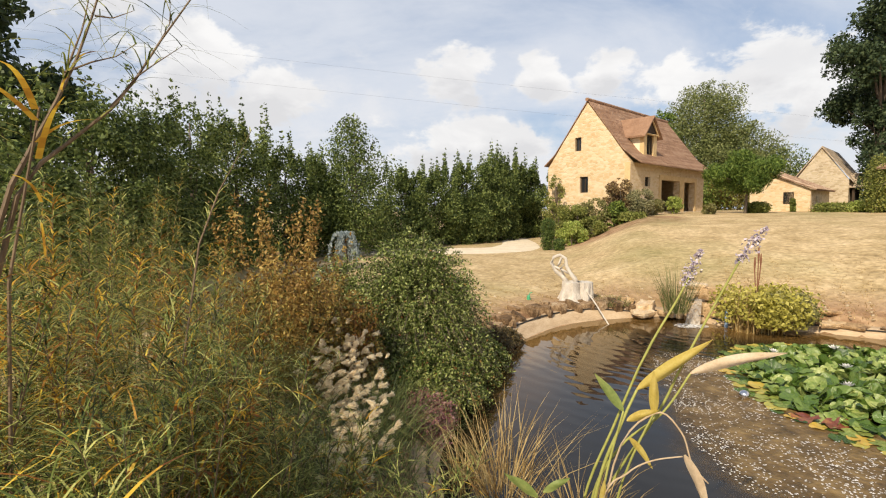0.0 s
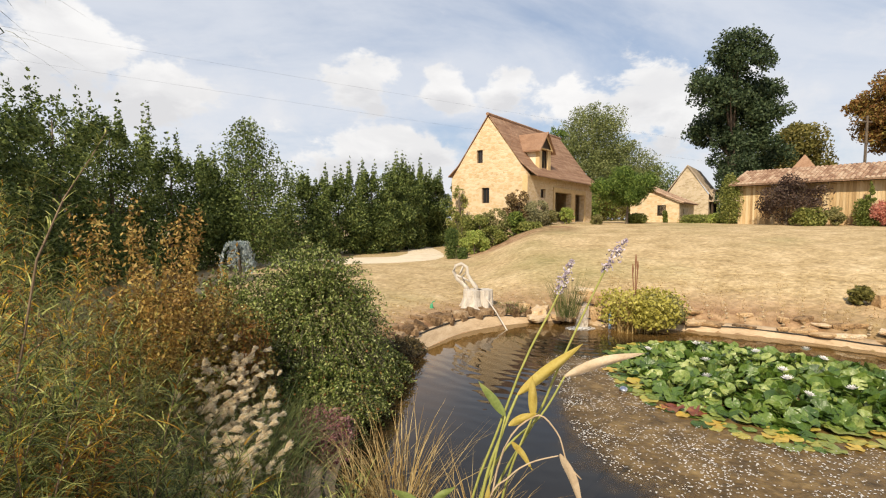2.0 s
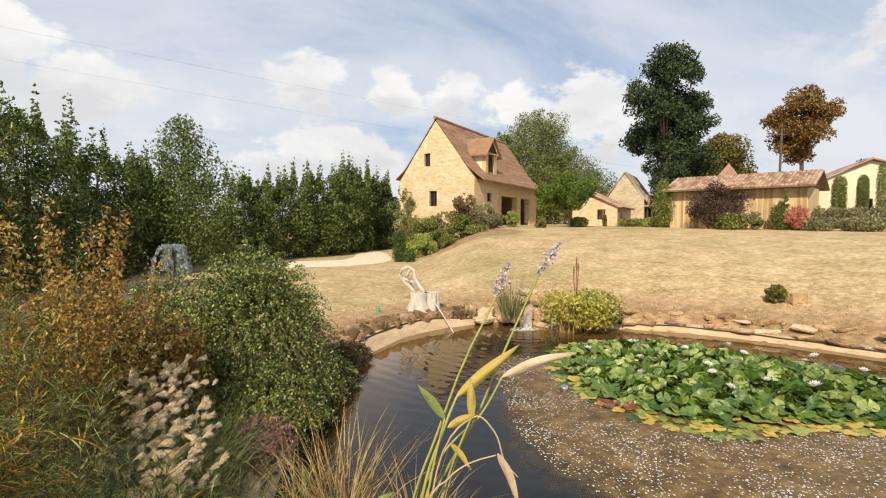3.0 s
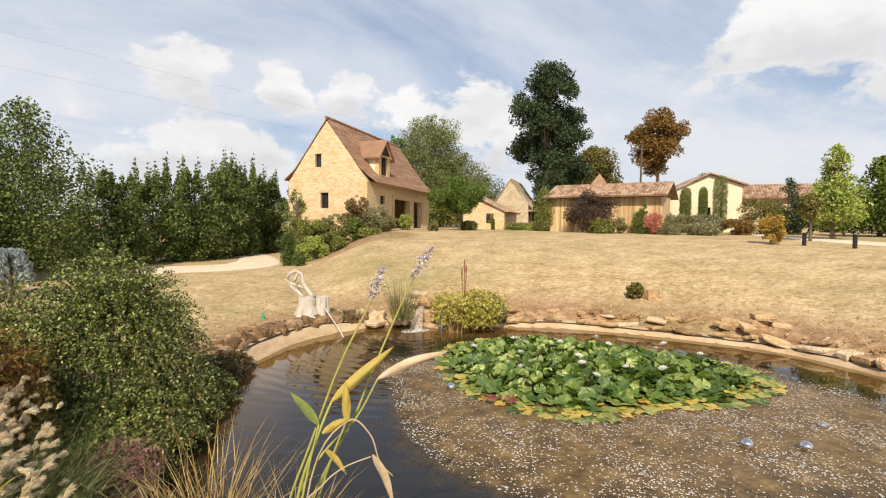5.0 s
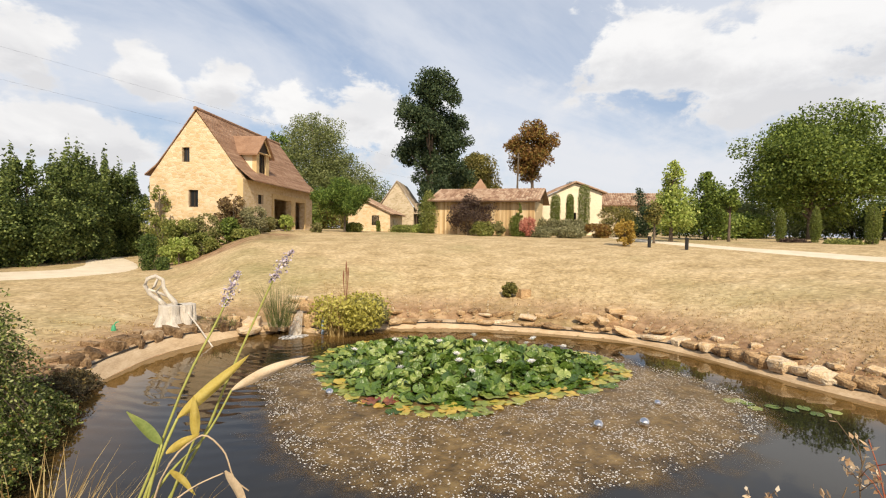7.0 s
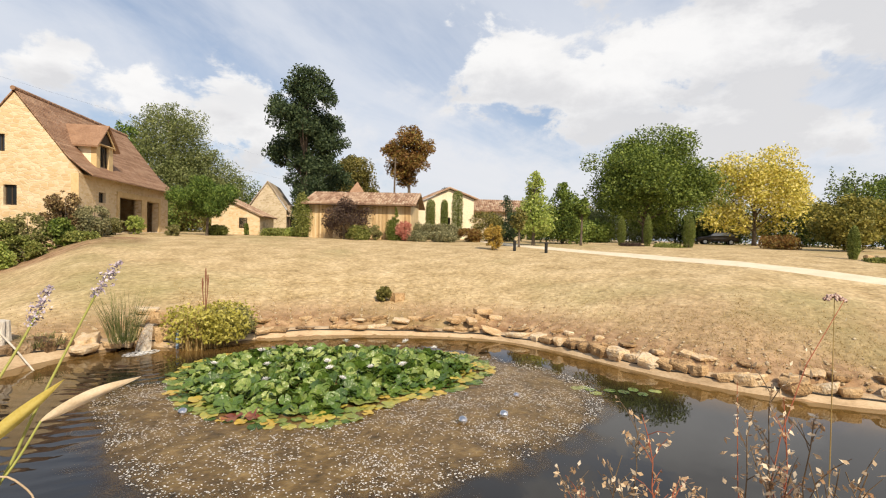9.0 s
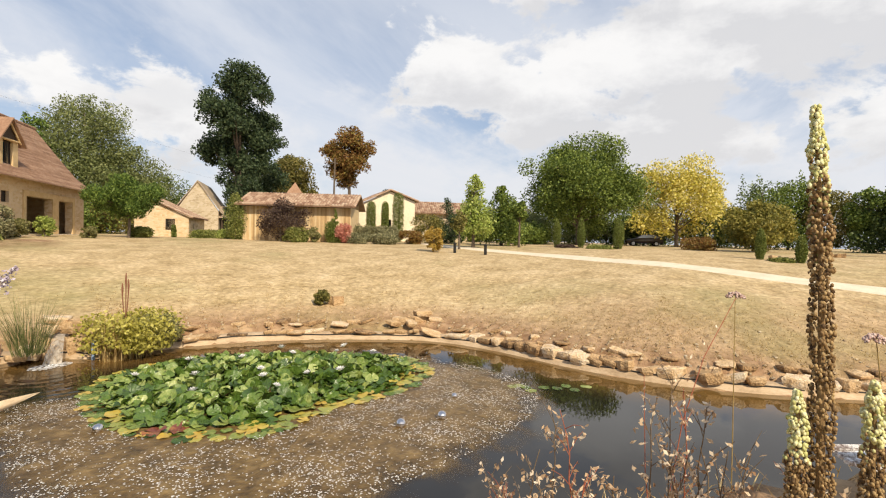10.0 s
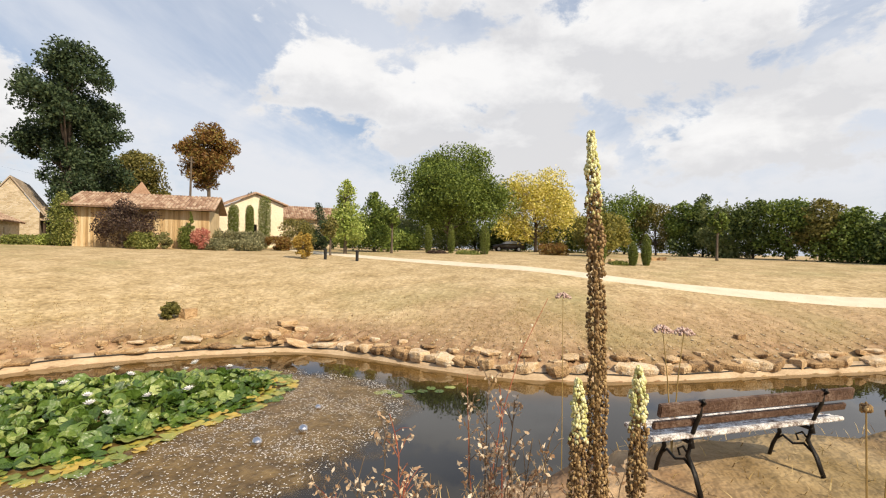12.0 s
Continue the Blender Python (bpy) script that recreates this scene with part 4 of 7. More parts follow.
    for a, b in ((5.0, 5.4), (9.2, 10.2), (12.7, 13.1)):
        part("pier", boxed(a, b, -0.06, 0.0, -0.3, 2.62), M_ASHLAR, root, "cut stone pier between the open bays")
    part("quoin", boxed(-0.03, 0.0, 0, 0.45, -1.5, E), M_ASHLAR, root, "dressed corner stones")
    part("floor_slab", boxed(0.5, L - 0.5, -0.35, W - 0.5, -0.25, -0.06), M_GRAVEL, root)
    part("ceiling_boards", boxed(0.5, L - 0.5, 0.5, W - 0.5, 3.0, 3.1), M_DARKWOOD, root)
    return root


barn()

# ---- lean-to, farmhouse, shed and rendered house ----


def tiled_slope(a, b, c, d, pitch=0.24, material=None, parent=None, name="roof"):
    """Canal tiles on a sloping quad: a-b along the eave, d-c along the ridge. Rounded rows run up the slope."""
    a, b, c, d = (Vector(v) for v in (a, b, c, d))
    rows = max(4, int((b - a).length / pitch))
    nrm = (b - a).cross(d - a).normalized()
    verts, faces = [], []
    tiles = max(2, int((d - a).length / 0.42))
    for i in range(rows):
        for k in range(tiles):
            u0, u1 = i / rows, (i + 1.0) / rows
            v0, v1 = k / tiles, min(1.0, (k + 1.12) / tiles)
            base_i = len(verts)
            for v, lift in ((v0, 0.05), (v1, 0.02)):
                for j in range(5):
                    u = u0 + (u1 - u0) * j / 4
                    p = a.lerp(b, u).lerp(d.lerp(c, u), v)
                    verts.append(p + nrm * (lift + 0.085 * math.sin(math.pi * j / 4)))
            for j in range(4):
                faces.append((base_i + j, base_i + j + 1, base_i + j + 6, base_i + j + 5))
            faces.append(tuple(base_i + j for j in (4, 3, 2, 1, 0)))
    bmv = len(verts)
    for p in (a, b, c, d):
        verts.append(p - nrm * 0.06)
    for p in (a, b, c, d):
        verts.append(p + nrm * 0.03)
    for f in ((0, 3, 2, 1), (4, 5, 6, 7), (0, 1, 5, 4), (1, 2, 6, 5), (2, 3, 7, 6), (3, 0, 4, 7)):
        faces.append(tuple(bmv + i for i in f))
    return raw(name, verts, faces, material or M_CANAL, parent)


def hut():
    root = base("lean_to_house", frame_of(30.15, 39.99, 3.2, 0.731, 0.682), "small golden stone lean-to house with pale tiled roof", "house")
    L, W, lo, hi = 8.0, 4.4, 1.85, 3.9
    part("end_wall", extrude_profile([(-W, -0.5), (0, -0.5), (0, lo), (-W, hi)], 0, 0.4), M_WALL, root, m=Matrix(((0, 1, 0, 0), (-1, 0, 0, 0), (0, 0, 1, 0), (0, 0, 0, 1))))
    part("side_wall", wall_with_holes(L - 0.4, lo, [(1.6, 2.1, 0.6, 1.3)], 0.4, -0.5), M_WALL2, root, m=pose(0.4, 0, 0))
    part("back_wall", boxed(0.4, L, W - 0.4, W, -0.5, hi), M_WALL2, root)
    tiled_slope((-0.25, -0.4, lo - 0.05), (L, -0.4, lo - 0.05), (L, W + 0.2, hi + 0.2), (-0.25, W + 0.2, hi + 0.2), 0.26, M_CANAL, root)
    window_unit(root, Matrix.Translation((-0.03, 1.15, 0.65)) @ GABLE_TURN, 0.75, 1.0, label="small dark window set in the end wall")
    return root


hut()


def farmhouse():
    root = base("farmhouse", frame_of(38.03, 45.77, 3.2, 0.731, 0.682), "old stone farmhouse with steep stone-tiled roof and porch", "house")
    W, E, R, L = 4.3, 2.9, 6.15, 9.0
    part("wall", boxed(0, L, 0, W, -0.5, E), M_WALL2, root)
    part("gable_wall", extrude_profile([(0, E), (W, E), (W / 2, R)], 0, 0.4), M_WALL2, root, m=GABLE_TURN)
    for s in (0, 1):
        a, b = (-0.35, W / 2) if s == 0 else (W + 0.35, W / 2)
        prof = [(a, E - 0.25), (b, R), (b, R + 0.15), (a, E - 0.1)]
        part("roof", extrude_profile(prof, -0.15, L), M_OLDROOF, root, "grey-brown stone tiles", m=GABLE_TURN)
    porch = link("porch", None, None, root, "covered porch with a hipped tiled roof")
    for px_, py_ in ((0.6, -2.6), (3.0, -2.6), (0.6, -0.3), (3.0, -0.3)):
        part("post", boxed(px_ - 0.1, px_ + 0.1, py_ - 0.1, py_ + 0.1, -0.5, 2.3), M_DARKWOOD, porch)
    raw("porch_roof", [(0.2, -3.0, 2.2), (3.4, -3.0, 2.2), (3.4, 0.1, 2.2), (0.2, 0.1, 2.2), (1.4, -1.2, 3.6), (2.2, -1.2, 3.6), (2.2, 0.1, 3.6), (1.4, 0.1, 3.6)],
        [(0, 1, 5, 4), (1, 2, 6, 5), (3, 0, 4, 7), (4, 5, 6, 7), (2, 3, 7, 6), (3, 2, 1, 0)], M_OLDROOF, porch)
    # near-black sheet painted in for the dim interior behind the porch
    part("wall_panel", boxed(0.7, 2.9, -0.4, -0.3, -0.5, 2.2), M_DIM, porch)
    return root


M_OLDROOF = mat("stone_tile", [(0.26, 0.2, 0.14), (0.42, 0.33, 0.24), (0.55, 0.46, 0.35)], 1.4, 0.9, 0.6, fine=9)
farmhouse()


def shed():
    root = base("wooden_shed", frame_of(30.4, 33.3, 3.2, 0.463, -0.886), "long weathered plank shed with canal tile roof", "shed")
    L, D, E, R = 9.35, 4.5, 2.95, 4.25
    rng = np.random.default_rng(8)
    bm = bmesh.new()
    x = 0.0
    while x < L - 0.05:
        w = rng.uniform(0.14, 0.22)
        box(bm, x, min(x + w - 0.012, L), 0.0 + rng.uniform(0, 0.015), 0.05, -0.1, E)
        x += w
    tagged(part("plank_front", bm, M_PLANK, root, "vertical weathered honey planks"), kind="stuff")
    for x0 in (0.0, L - 0.12):
        part("side_wall", boxed(x0, x0 + 0.12, 0.05, D, -0.3, E), M_PLANK, root)
    part("back_wall", boxed(0, L, D, D + 0.12, -0.3, R), M_PLANK, root)
    part("top_beam", boxed(-0.2, L + 0.2, -0.35, -0.2, E - 0.08, E + 0.1), M_DARKWOOD, root)
    for i in range(9):
        x0 = 0.2 + i * (L - 0.5) / 8
        bm = bmesh.new()
        tube(bm, [(x0, -0.55, E - 0.02), (x0, D * 0.6, E + 0.85)], 0.05, 5)
        part("rafter", bm, M_DARKWOOD, root)
    tiled_slope((-0.5, -0.75, E), (L + 0.5, -0.75, E), (L + 0.5, 2.7, R), (-0.5, 2.7, R), 0.26, M_CANAL, root)
    tiled_slope((L + 0.5, 6.0, E), (-0.5, 6.0, E), (-0.5, 2.7, R), (L + 0.5, 2.7, R), 0.3, M_CANAL, root)
    return root


shed()


def rendered_house():
    a, b = Vector((41.0, 28.7, 0)), Vector((45.4, 24.6, 0))
    d = (b - a).normalized()
    root = base("rendered_house", frame_of(a.x, a.y, 3.4, d.x, d.y), "low cream rendered house with a shallow tiled gable", "house")
    L, D = (b - a).length, 7.0
    prof = [(0, -0.6), (L, -0.6), (L, 4.15), (L * 0.54, 5.1), (0, 3.55)]
    part("front_wall", extrude_profile(prof, 0, 0.35), M_STUCCO, root)
    part("side_wall", boxed(L - 0.35, L, 0.35, D, -0.6, 4.1), M_STUCCO, root)
    part("side_wall", boxed(0, 0.35, 0.35, D, -0.6, 3.5), M_STUCCO, root)
    m = L * 0.54
    tiled_slope((-0.4, D, 3.5), (-0.4, -0.35, 3.5), (m, -0.35, 5.22), (m, D, 5.22), 0.28, M_CANAL, root)
    tiled_slope((L + 0.4, -0.35, 4.12), (L + 0.4, D, 4.12), (m, D, 5.22), (m, -0.35, 5.22), 0.28, M_CANAL, root)
    window_unit(root, pose(L * 0.42, -0.04, 0.4), 0.9, 1.7, label="dark narrow window door")
    return root


rendered_house()


def low_barn():
    root = base("low_outbuilding", frame_of(51.6, 29.5, 3.6, 0.6, -0.8), "low outbuilding with a pale canal tile roof", "outbuilding")
    part("wall", boxed(0, 8.0, 0, 4, -0.5, 3.2), M_WALL2, root)
    tiled_slope((-0.4, -0.6, 3.1), (8.4, -0.6, 3.1), (8.4, 2.2, 4.7), (-0.4, 2.2, 4.7), 0.28, M_CANAL, root)
    tiled_slope((8.4, 5.0, 3.1), (-0.4, 5.0, 3.1), (-0.4, 2.2, 4.7), (8.4, 2.2, 4.7), 0.28, M_CANAL, root)
    return root


low_barn()

dove = base("dovecote", pose(46.0, 42.0, 3.3, 0, 0, 40), "small tower with a pointed russet roof behind the shed", "tower")
part("wall", boxed(-1.3, 1.3, -1.3, 1.3, -0.5, 4.6), M_WALL2, dove)
raw("roof", [(-1.6, -1.6, 4.5), (1.6, -1.6, 4.5), (1.6, 1.6, 4.5), (-1.6, 1.6, 4.5), (0, 0, 6.9)], [(0, 1, 4), (1, 2, 4), (2, 3, 4), (3, 0, 4), (3, 2, 1, 0)], M_TILE, dove)

pole = base("utility_pole", pose(53.5, 42.0, 3.2), "plain wooden utility pole", "utility pole")
bm = bmesh.new()
tube(bm, [(0, 0, 0), (0.1, 0, 11.2)], [0.16, 0.11], 8)
part("post", bm, M_BARK, pole)
part("crossarm", boxed(-0.6, 0.7, -0.06, 0.06, 10.5, 10.65), M_BARK, pole)

# ---- garden round the buildings ----


def shrub(name, x, y, top, wide, leaf, label, seed, leaves=2500, size=0.16, form="oval", category="shrub", group="", slim=0.6, z0=None):
    return tree(name, x, y, top, wide, 0.02, leaf, label, category, seed, leaves, size, form=form, girth=0.04, group=group, slim=slim, clumps_n=26, z0=z0)


M_SHRUB = leafy("shrub_leaf", [(0.10, 0.125, 0.03), (0.21, 0.235, 0.055), (0.36, 0.36, 0.11)])
M_PALE = leafy("pale_shrub_leaf", [(0.14, 0.14, 0.05), (0.25, 0.24, 0.09), (0.36, 0.33, 0.15)])
M_BROWNRED = leafy("brown_red_leaf", [(0.09, 0.05, 0.03), (0.2, 0.125, 0.06), (0.3, 0.23, 0.1)])
M_EVERGREEN = leafy("dwarf_conifer_leaf", [(0.04, 0.07, 0.02), (0.09, 0.14, 0.035), (0.17, 0.22, 0.06)])
M_GOLD = leafy("golden_bush_leaf", [(0.26, 0.17, 0.035), (0.46, 0.31, 0.06), (0.6, 0.44, 0.12)])
BEDS = [(6.75, 31.9, 2.95, 1.0, M_EVERGREEN, "clipped", "small dark green conifer at the foot of the bank"), (7.4, 31.4, 1.6, 0.75, M_EVERGREEN, "clipped", "low dark conifer at the foot of the bank"),
        (8.5, 36.4, 4.2, 2.5, M_SHRUB, "oval", "green rambling rose bush under the barn gable"), (9.5, 35.0, 3.9, 2.4, M_SHRUB, "oval", "leafy green bush with pale flowers on the bank"),
        (8.8, 33.6, 2.7, 2.0, M_LIGHT, "oval", "bright green bush at the foot of the bank"), (10.9, 35.4, 4.4, 2.2, M_PALE, "oval", "straw coloured flowering shrub on the bank"),
        (10.4, 34.0, 3.0, 2.0, M_SHRUB, "oval", "green bush on the reddish bank"), (12.2, 35.0, 4.1, 2.0, M_OAK, "oval", "dark green bush on the bank"),
        (13.0, 36.0, 5.9, 2.3, M_BROWNRED, "oval", "tall brownish red shrub at the barn corner"), (14.6, 36.0, 5.0, 2.2, M_SILVER, "oval", "grey-green airy shrub at the barn corner"),
        (13.4, 34.6, 3.3, 2.2, M_SHRUB, "oval", "low green bush by the barn corner"), (16.3, 37.7, 4.3, 1.3, M_PALE, "oval", "pale shrub in front of the barn"),
        (18.7, 39.6, 4.6, 1.3, M_LIGHT, "oval", "potted green bush in the barn bay"), (20.2, 37.0, 3.9, 1.0, M_PALE, "oval", "low clump of pale flowers on the terrace"),
        (24.2, 37.5, 4.0, 1.8, M_SHRUB, "oval", "low rounded green bush near the pine"), (28.0, 39.0, 4.3, 0.4, M_CYPRESS, "column", "tiny columnar conifer by the lean-to"),
        (33.0, 41.0, 3.9, 2.4, M_SHRUB, "oval", "low green shrub beside the lean-to wall"), (30.2, 37.4, 3.9, 2.8, M_SHRUB, "oval", "low hedge bush in front of the lean-to"), (31.0, 35.4, 4.0, 2.4, M_LIGHT, "oval", "low bright green shrub near the shed"),
        (29.9, 33.6, 7.2, 1.9, M_SHRUB, "spindle", "ivy-covered post at the shed corner"),
        (30.9, 29.4, 6.9, 4.2, M_PURPLE, "round", "big dark purple-leaved bush before the shed"), (31.2, 28.0, 4.3, 2.2, M_SHRUB, "oval", "rounded green bush in front of the shed"),
        (32.2, 26.9, 4.4, 1.0, M_PALE, "oval", "small straw yellow bush before the shed"), (33.2, 25.9, 4.9, 1.1, M_CYPRESS, "column", "clipped dark topiary drum with a ball on top"),
        (33.4, 25.7, 6.1, 0.8, M_CYPRESS, "cone", "clipped dark topiary cone by the shed"), (33.7, 24.9, 4.8, 1.6, M_RED, "oval", "small bush with coral red leaves"),
        (37.0, 25.3, 4.7, 2.6, M_SILVER, "oval", "grey-green lavender mound by the house"), (37.9, 23.2, 4.7, 2.6, M_SILVER, "oval", "grey-green lavender mound by the house"), (34.1, 23.6, 3.95, 2.0, M_SILVER, "oval", "low grey lavender mound by the lawn"), (35.2, 21.8, 3.95, 2.2, M_SILVER, "oval", "low grey lavender mound by the lawn"),
        (39.5, 19.9, 5.9, 3.2, M_OLIVE, "oval", "loose olive green shrub by the rendered house"), (41.8, 18.2, 6.2, 2.6, M_DARK, "oval", "dark evergreen shrub by the outbuilding"), (37.5, 20.6, 4.3, 2.0, M_RUST, "oval", "low russet shrub by the house"),
        (44.5, 20.5, 7.9, 3.0, M_DARK, "cone", "dark feathery fir behind the shrubs"),
        (29.9, 14.4, 4.5, 1.3, M_GOLD, "oval", "small bush with orange-yellow leaves on the lawn"), (46.0, -2.6, 4.3, 3.0, M_RUST, "oval", "low brown-red shrub beside the lawn"),
        (42.0, 7.8, 3.35, 1.6, M_PURPLE, "oval", "flat dark ground-cover mat"), (41.8, 5.0, 3.4, 2.4, M_SHRUB, "oval", "flat green ground-cover juniper"), (34.2, -6.2, 2.95, 1.4, M_SHRUB, "oval", "flat green juniper between the cypresses"),
        (15.4, 11.9, 1.45, 0.6, M_OLIVE, "oval", "small wild tuft of shrub on the lawn")]
for i, (x, y, top, wide, leaf, form, label) in enumerate(BEDS):
    shrub("topiary" if "topiary" in label else "shrub", x, y, top, wide, leaf, label, 300 + i, int(1800 + 1100 * wide), 0.11 if wide < 1.7 else 0.14, form)
for x, y, top, w in ((39.4, 26.1, 7.1, 0.95), (40.5, 25.2, 7.15, 0.75), (41.5, 24.3, 8.1, 1.15)):
    tree("clipped_cypress", x, y, top, w, 0.02, M_CYPRESS, "tall clipped green cypress column against the rendered house", "cypress", int(y * 7), 8000, 0.09, form="clipped", group="clipped cypresses by the house", clumps_n=44, open_=0.08, up=0.5)
tree("wall_climber", 9.2, 40.6, 6.6, 1.8, 0.4, M_SHRUB, "green climbing plant against the barn gable", "climbing plant", 401, 1700, 0.17, form="oval")
for x, y, top in ((42.2, -15.0, 7.2), (39.5, 11.2, 7.0)):
    tree("young_tree", x, y, top, 1.4, 2.2, M_OAK, "young lawn tree with a thin pale trunk", "tree", int(x), 1500, 0.2, form="oval", girth=0.1)

# parked cars under the oak
M_CARWHITE = mat("silver_paint", [(0.55, 0.56, 0.58), (0.65, 0.66, 0.68)], 1, 0.3, 0.0, metal=0.3, spec=0.6)
M_TYRE = mat("tyre_rubber", [(0.015, 0.015, 0.015), (0.03, 0.03, 0.03)], 10, 0.85, 0.1)
# sun glare on the windows is put into this pale half-metal colour
M_GLASSCAR = mat("glare_painted_car_glass", [(0.3, 0.32, 0.34), (0.42, 0.44, 0.46)], 1, 0.12, 0.0, metal=0.6, spec=0.9)


def car(x, y, turn, paint, label):
    root = base("car", pose(x, y, H(x, y), 0, 0, turn), label, "car")
    prof = [(-2.05, 0.35), (2.05, 0.35), (2.1, 0.62), (1.95, 0.85), (0.95, 0.98), (0.35, 1.42), (-1.2, 1.45), (-1.9, 1.0), (-2.1, 0.7)]
    bm = extrude_profile(prof, -0.83, 0.83)
    bmesh.ops.bevel(bm, geom=list(bm.edges), offset=0.06, segments=2, affect="EDGES")
    part("body", bm, paint, root, smooth=True)
    bm = extrude_profile([(0.82, 1.0), (0.3, 1.37), (-1.1, 1.4), (-1.65, 1.02)], -0.845, 0.845)
    part("side_window", bm, M_GLASSCAR, root)
    for wx in (-1.3, 1.3):
        for wy in (-0.78, 0.78):
            bm = bmesh.new()
            tube(bm, [(wx, wy - 0.1, 0.32), (wx, wy + 0.1, 0.32)], 0.32, 16)
            w = part("wheel", bm, M_TYRE, root)
            bm = bmesh.new()
            tube(bm, [(wx, wy - 0.11, 0.32), (wx, wy + 0.11, 0.32)], 0.19, 12)
            part("rim", bm, M_CARWHITE, w)
    return root


car(64.4, 2.8, 100, mat("dark_paint", [(0.06, 0.05, 0.05), (0.12, 0.1, 0.09)], 1, 0.2, 0, spec=0.9), "dark car parked beneath the trees, sun glare painted on its windows")
# short bollards by the path
for x, y in ((30.2, 12.9), (30.0, 10.6)):
    b_ = base("bollard_light", pose(x, y, H(x, y)), "short black bollard light beside the path", "bollard", "bollards by the path")
    bm = bmesh.new()
    tube(bm, [(0, 0, 0), (0, 0, 0.6)], 0.1, 10)
    part("post", bm, M_TYRE, b_)
    bm = bmesh.new()
    tube(bm, [(0, 0, 0.6), (0, 0, 0.68), (0, 0, 0.72)], [0.12, 0.12, 0.03], 10)
    part("cap", bm, M_TYRE, b_)

# ---- the pond's edge ----


def stone_mesh(name, seed):
    """A broken limestone slab: a few straight broken sides, a flat cleft top, chipped upper edges."""
    rng = np.random.default_rng(seed)
    bm = bmesh.new()
    n = int(rng.integers(5, 8))
    ang = np.sort(np.linspace(0, 2 * math.pi, n, endpoint=False) + rng.normal(0, 0.25, n))
    rad = rng.uniform(0.82, 1.2, n)
    corner = [np.array([math.copysign(abs(math.cos(a)) ** 0.6, math.cos(a)) * r, math.copysign(abs(math.sin(a)) ** 0.6, math.sin(a)) * r]) for a, r in zip(ang, rad)]
    line = []
    for i in range(n):
        p, q = corner[i], corner[(i + 1) % n]
        line += [p, p * 0.45 + q * 0.55 + rng.normal(0, 0.06, 2)]
    n = len(line)
    tip = rng.normal(0, 0.14, 2)
    rings = []
    for z, grow in ((-1.0, 0.8), (-0.25, 0.97), (0.5, 1.0), (0.78, 0.93)):
        rings.append([bm.verts.new((p[0] * grow * rng.uniform(0.95, 1.04), p[1] * grow * rng.uniform(0.95, 1.04), z + p @ tip + rng.normal(0, 0.07))) for p in line])
    for p_, q_ in zip(rings, rings[1:]):
        for i in range(n):
            bm.faces.new((p_[i], p_[(i + 1) % n], q_[(i + 1) % n], q_[i]))
    top = bm.verts.new((rng.normal(0, 0.2), rng.normal(0, 0.2), 0.84 + rng.normal(0, 0.06)))
    for i in range(n):
        bm.faces.new((rings[-1][i], rings[-1][(i + 1) % n], top))
    me = bpy.data.meshes.new(name)
    bm.to_mesh(me)
    bm.free()
    me.materials.append(M_STONE)
    return me


STONES = [stone_mesh("stone", 60 + i) for i in range(14)]
# brown stone for the left rim, its shadow mixed into the darker colour
M_SHADESTONE = mat("brown_shaded_stone", [(0.045, 0.028, 0.016), (0.15, 0.09, 0.045), (0.33, 0.22, 0.125), (0.55, 0.44, 0.31)], 4.0, 0.95, 1.0, fine=20, own=0.3)
SHADED_STONES = [stone_mesh("stone", 60 + i) for i in range(14)]
for me in SHADED_STONES:
    me.materials[0] = M_SHADESTONE
edging = base("pond_edging", Matrix(), "irregular limestone slabs laid round the pond rim", "stone edging", kind="structure")
rng = np.random.default_rng(21)
arc = np.r_[0, np.cumsum(np.linalg.norm(np.diff(RIM, axis=0), axis=1))]
start, stop = arc[np.argmin(np.hypot(RIM[:, 0] - 1.15, RIM[:, 1] - 10.7))], arc[np.argmin(np.hypot(RIM[:, 0] - 18.0, RIM[:, 1] + 15.5))]


def stone(x, y, z, lx, ly, lz, turn, parent, tilt=0.0, k=0, meshes=STONES):
    ob = new("stone", meshes[k % len(meshes)])
    ob.parent = parent
    ob.matrix_basis = pose(x, y, z, tilt * 4, tilt * 6, turn) @ Matrix.Diagonal((lx, ly, lz, 1))
    return ob


s, k = start, 0
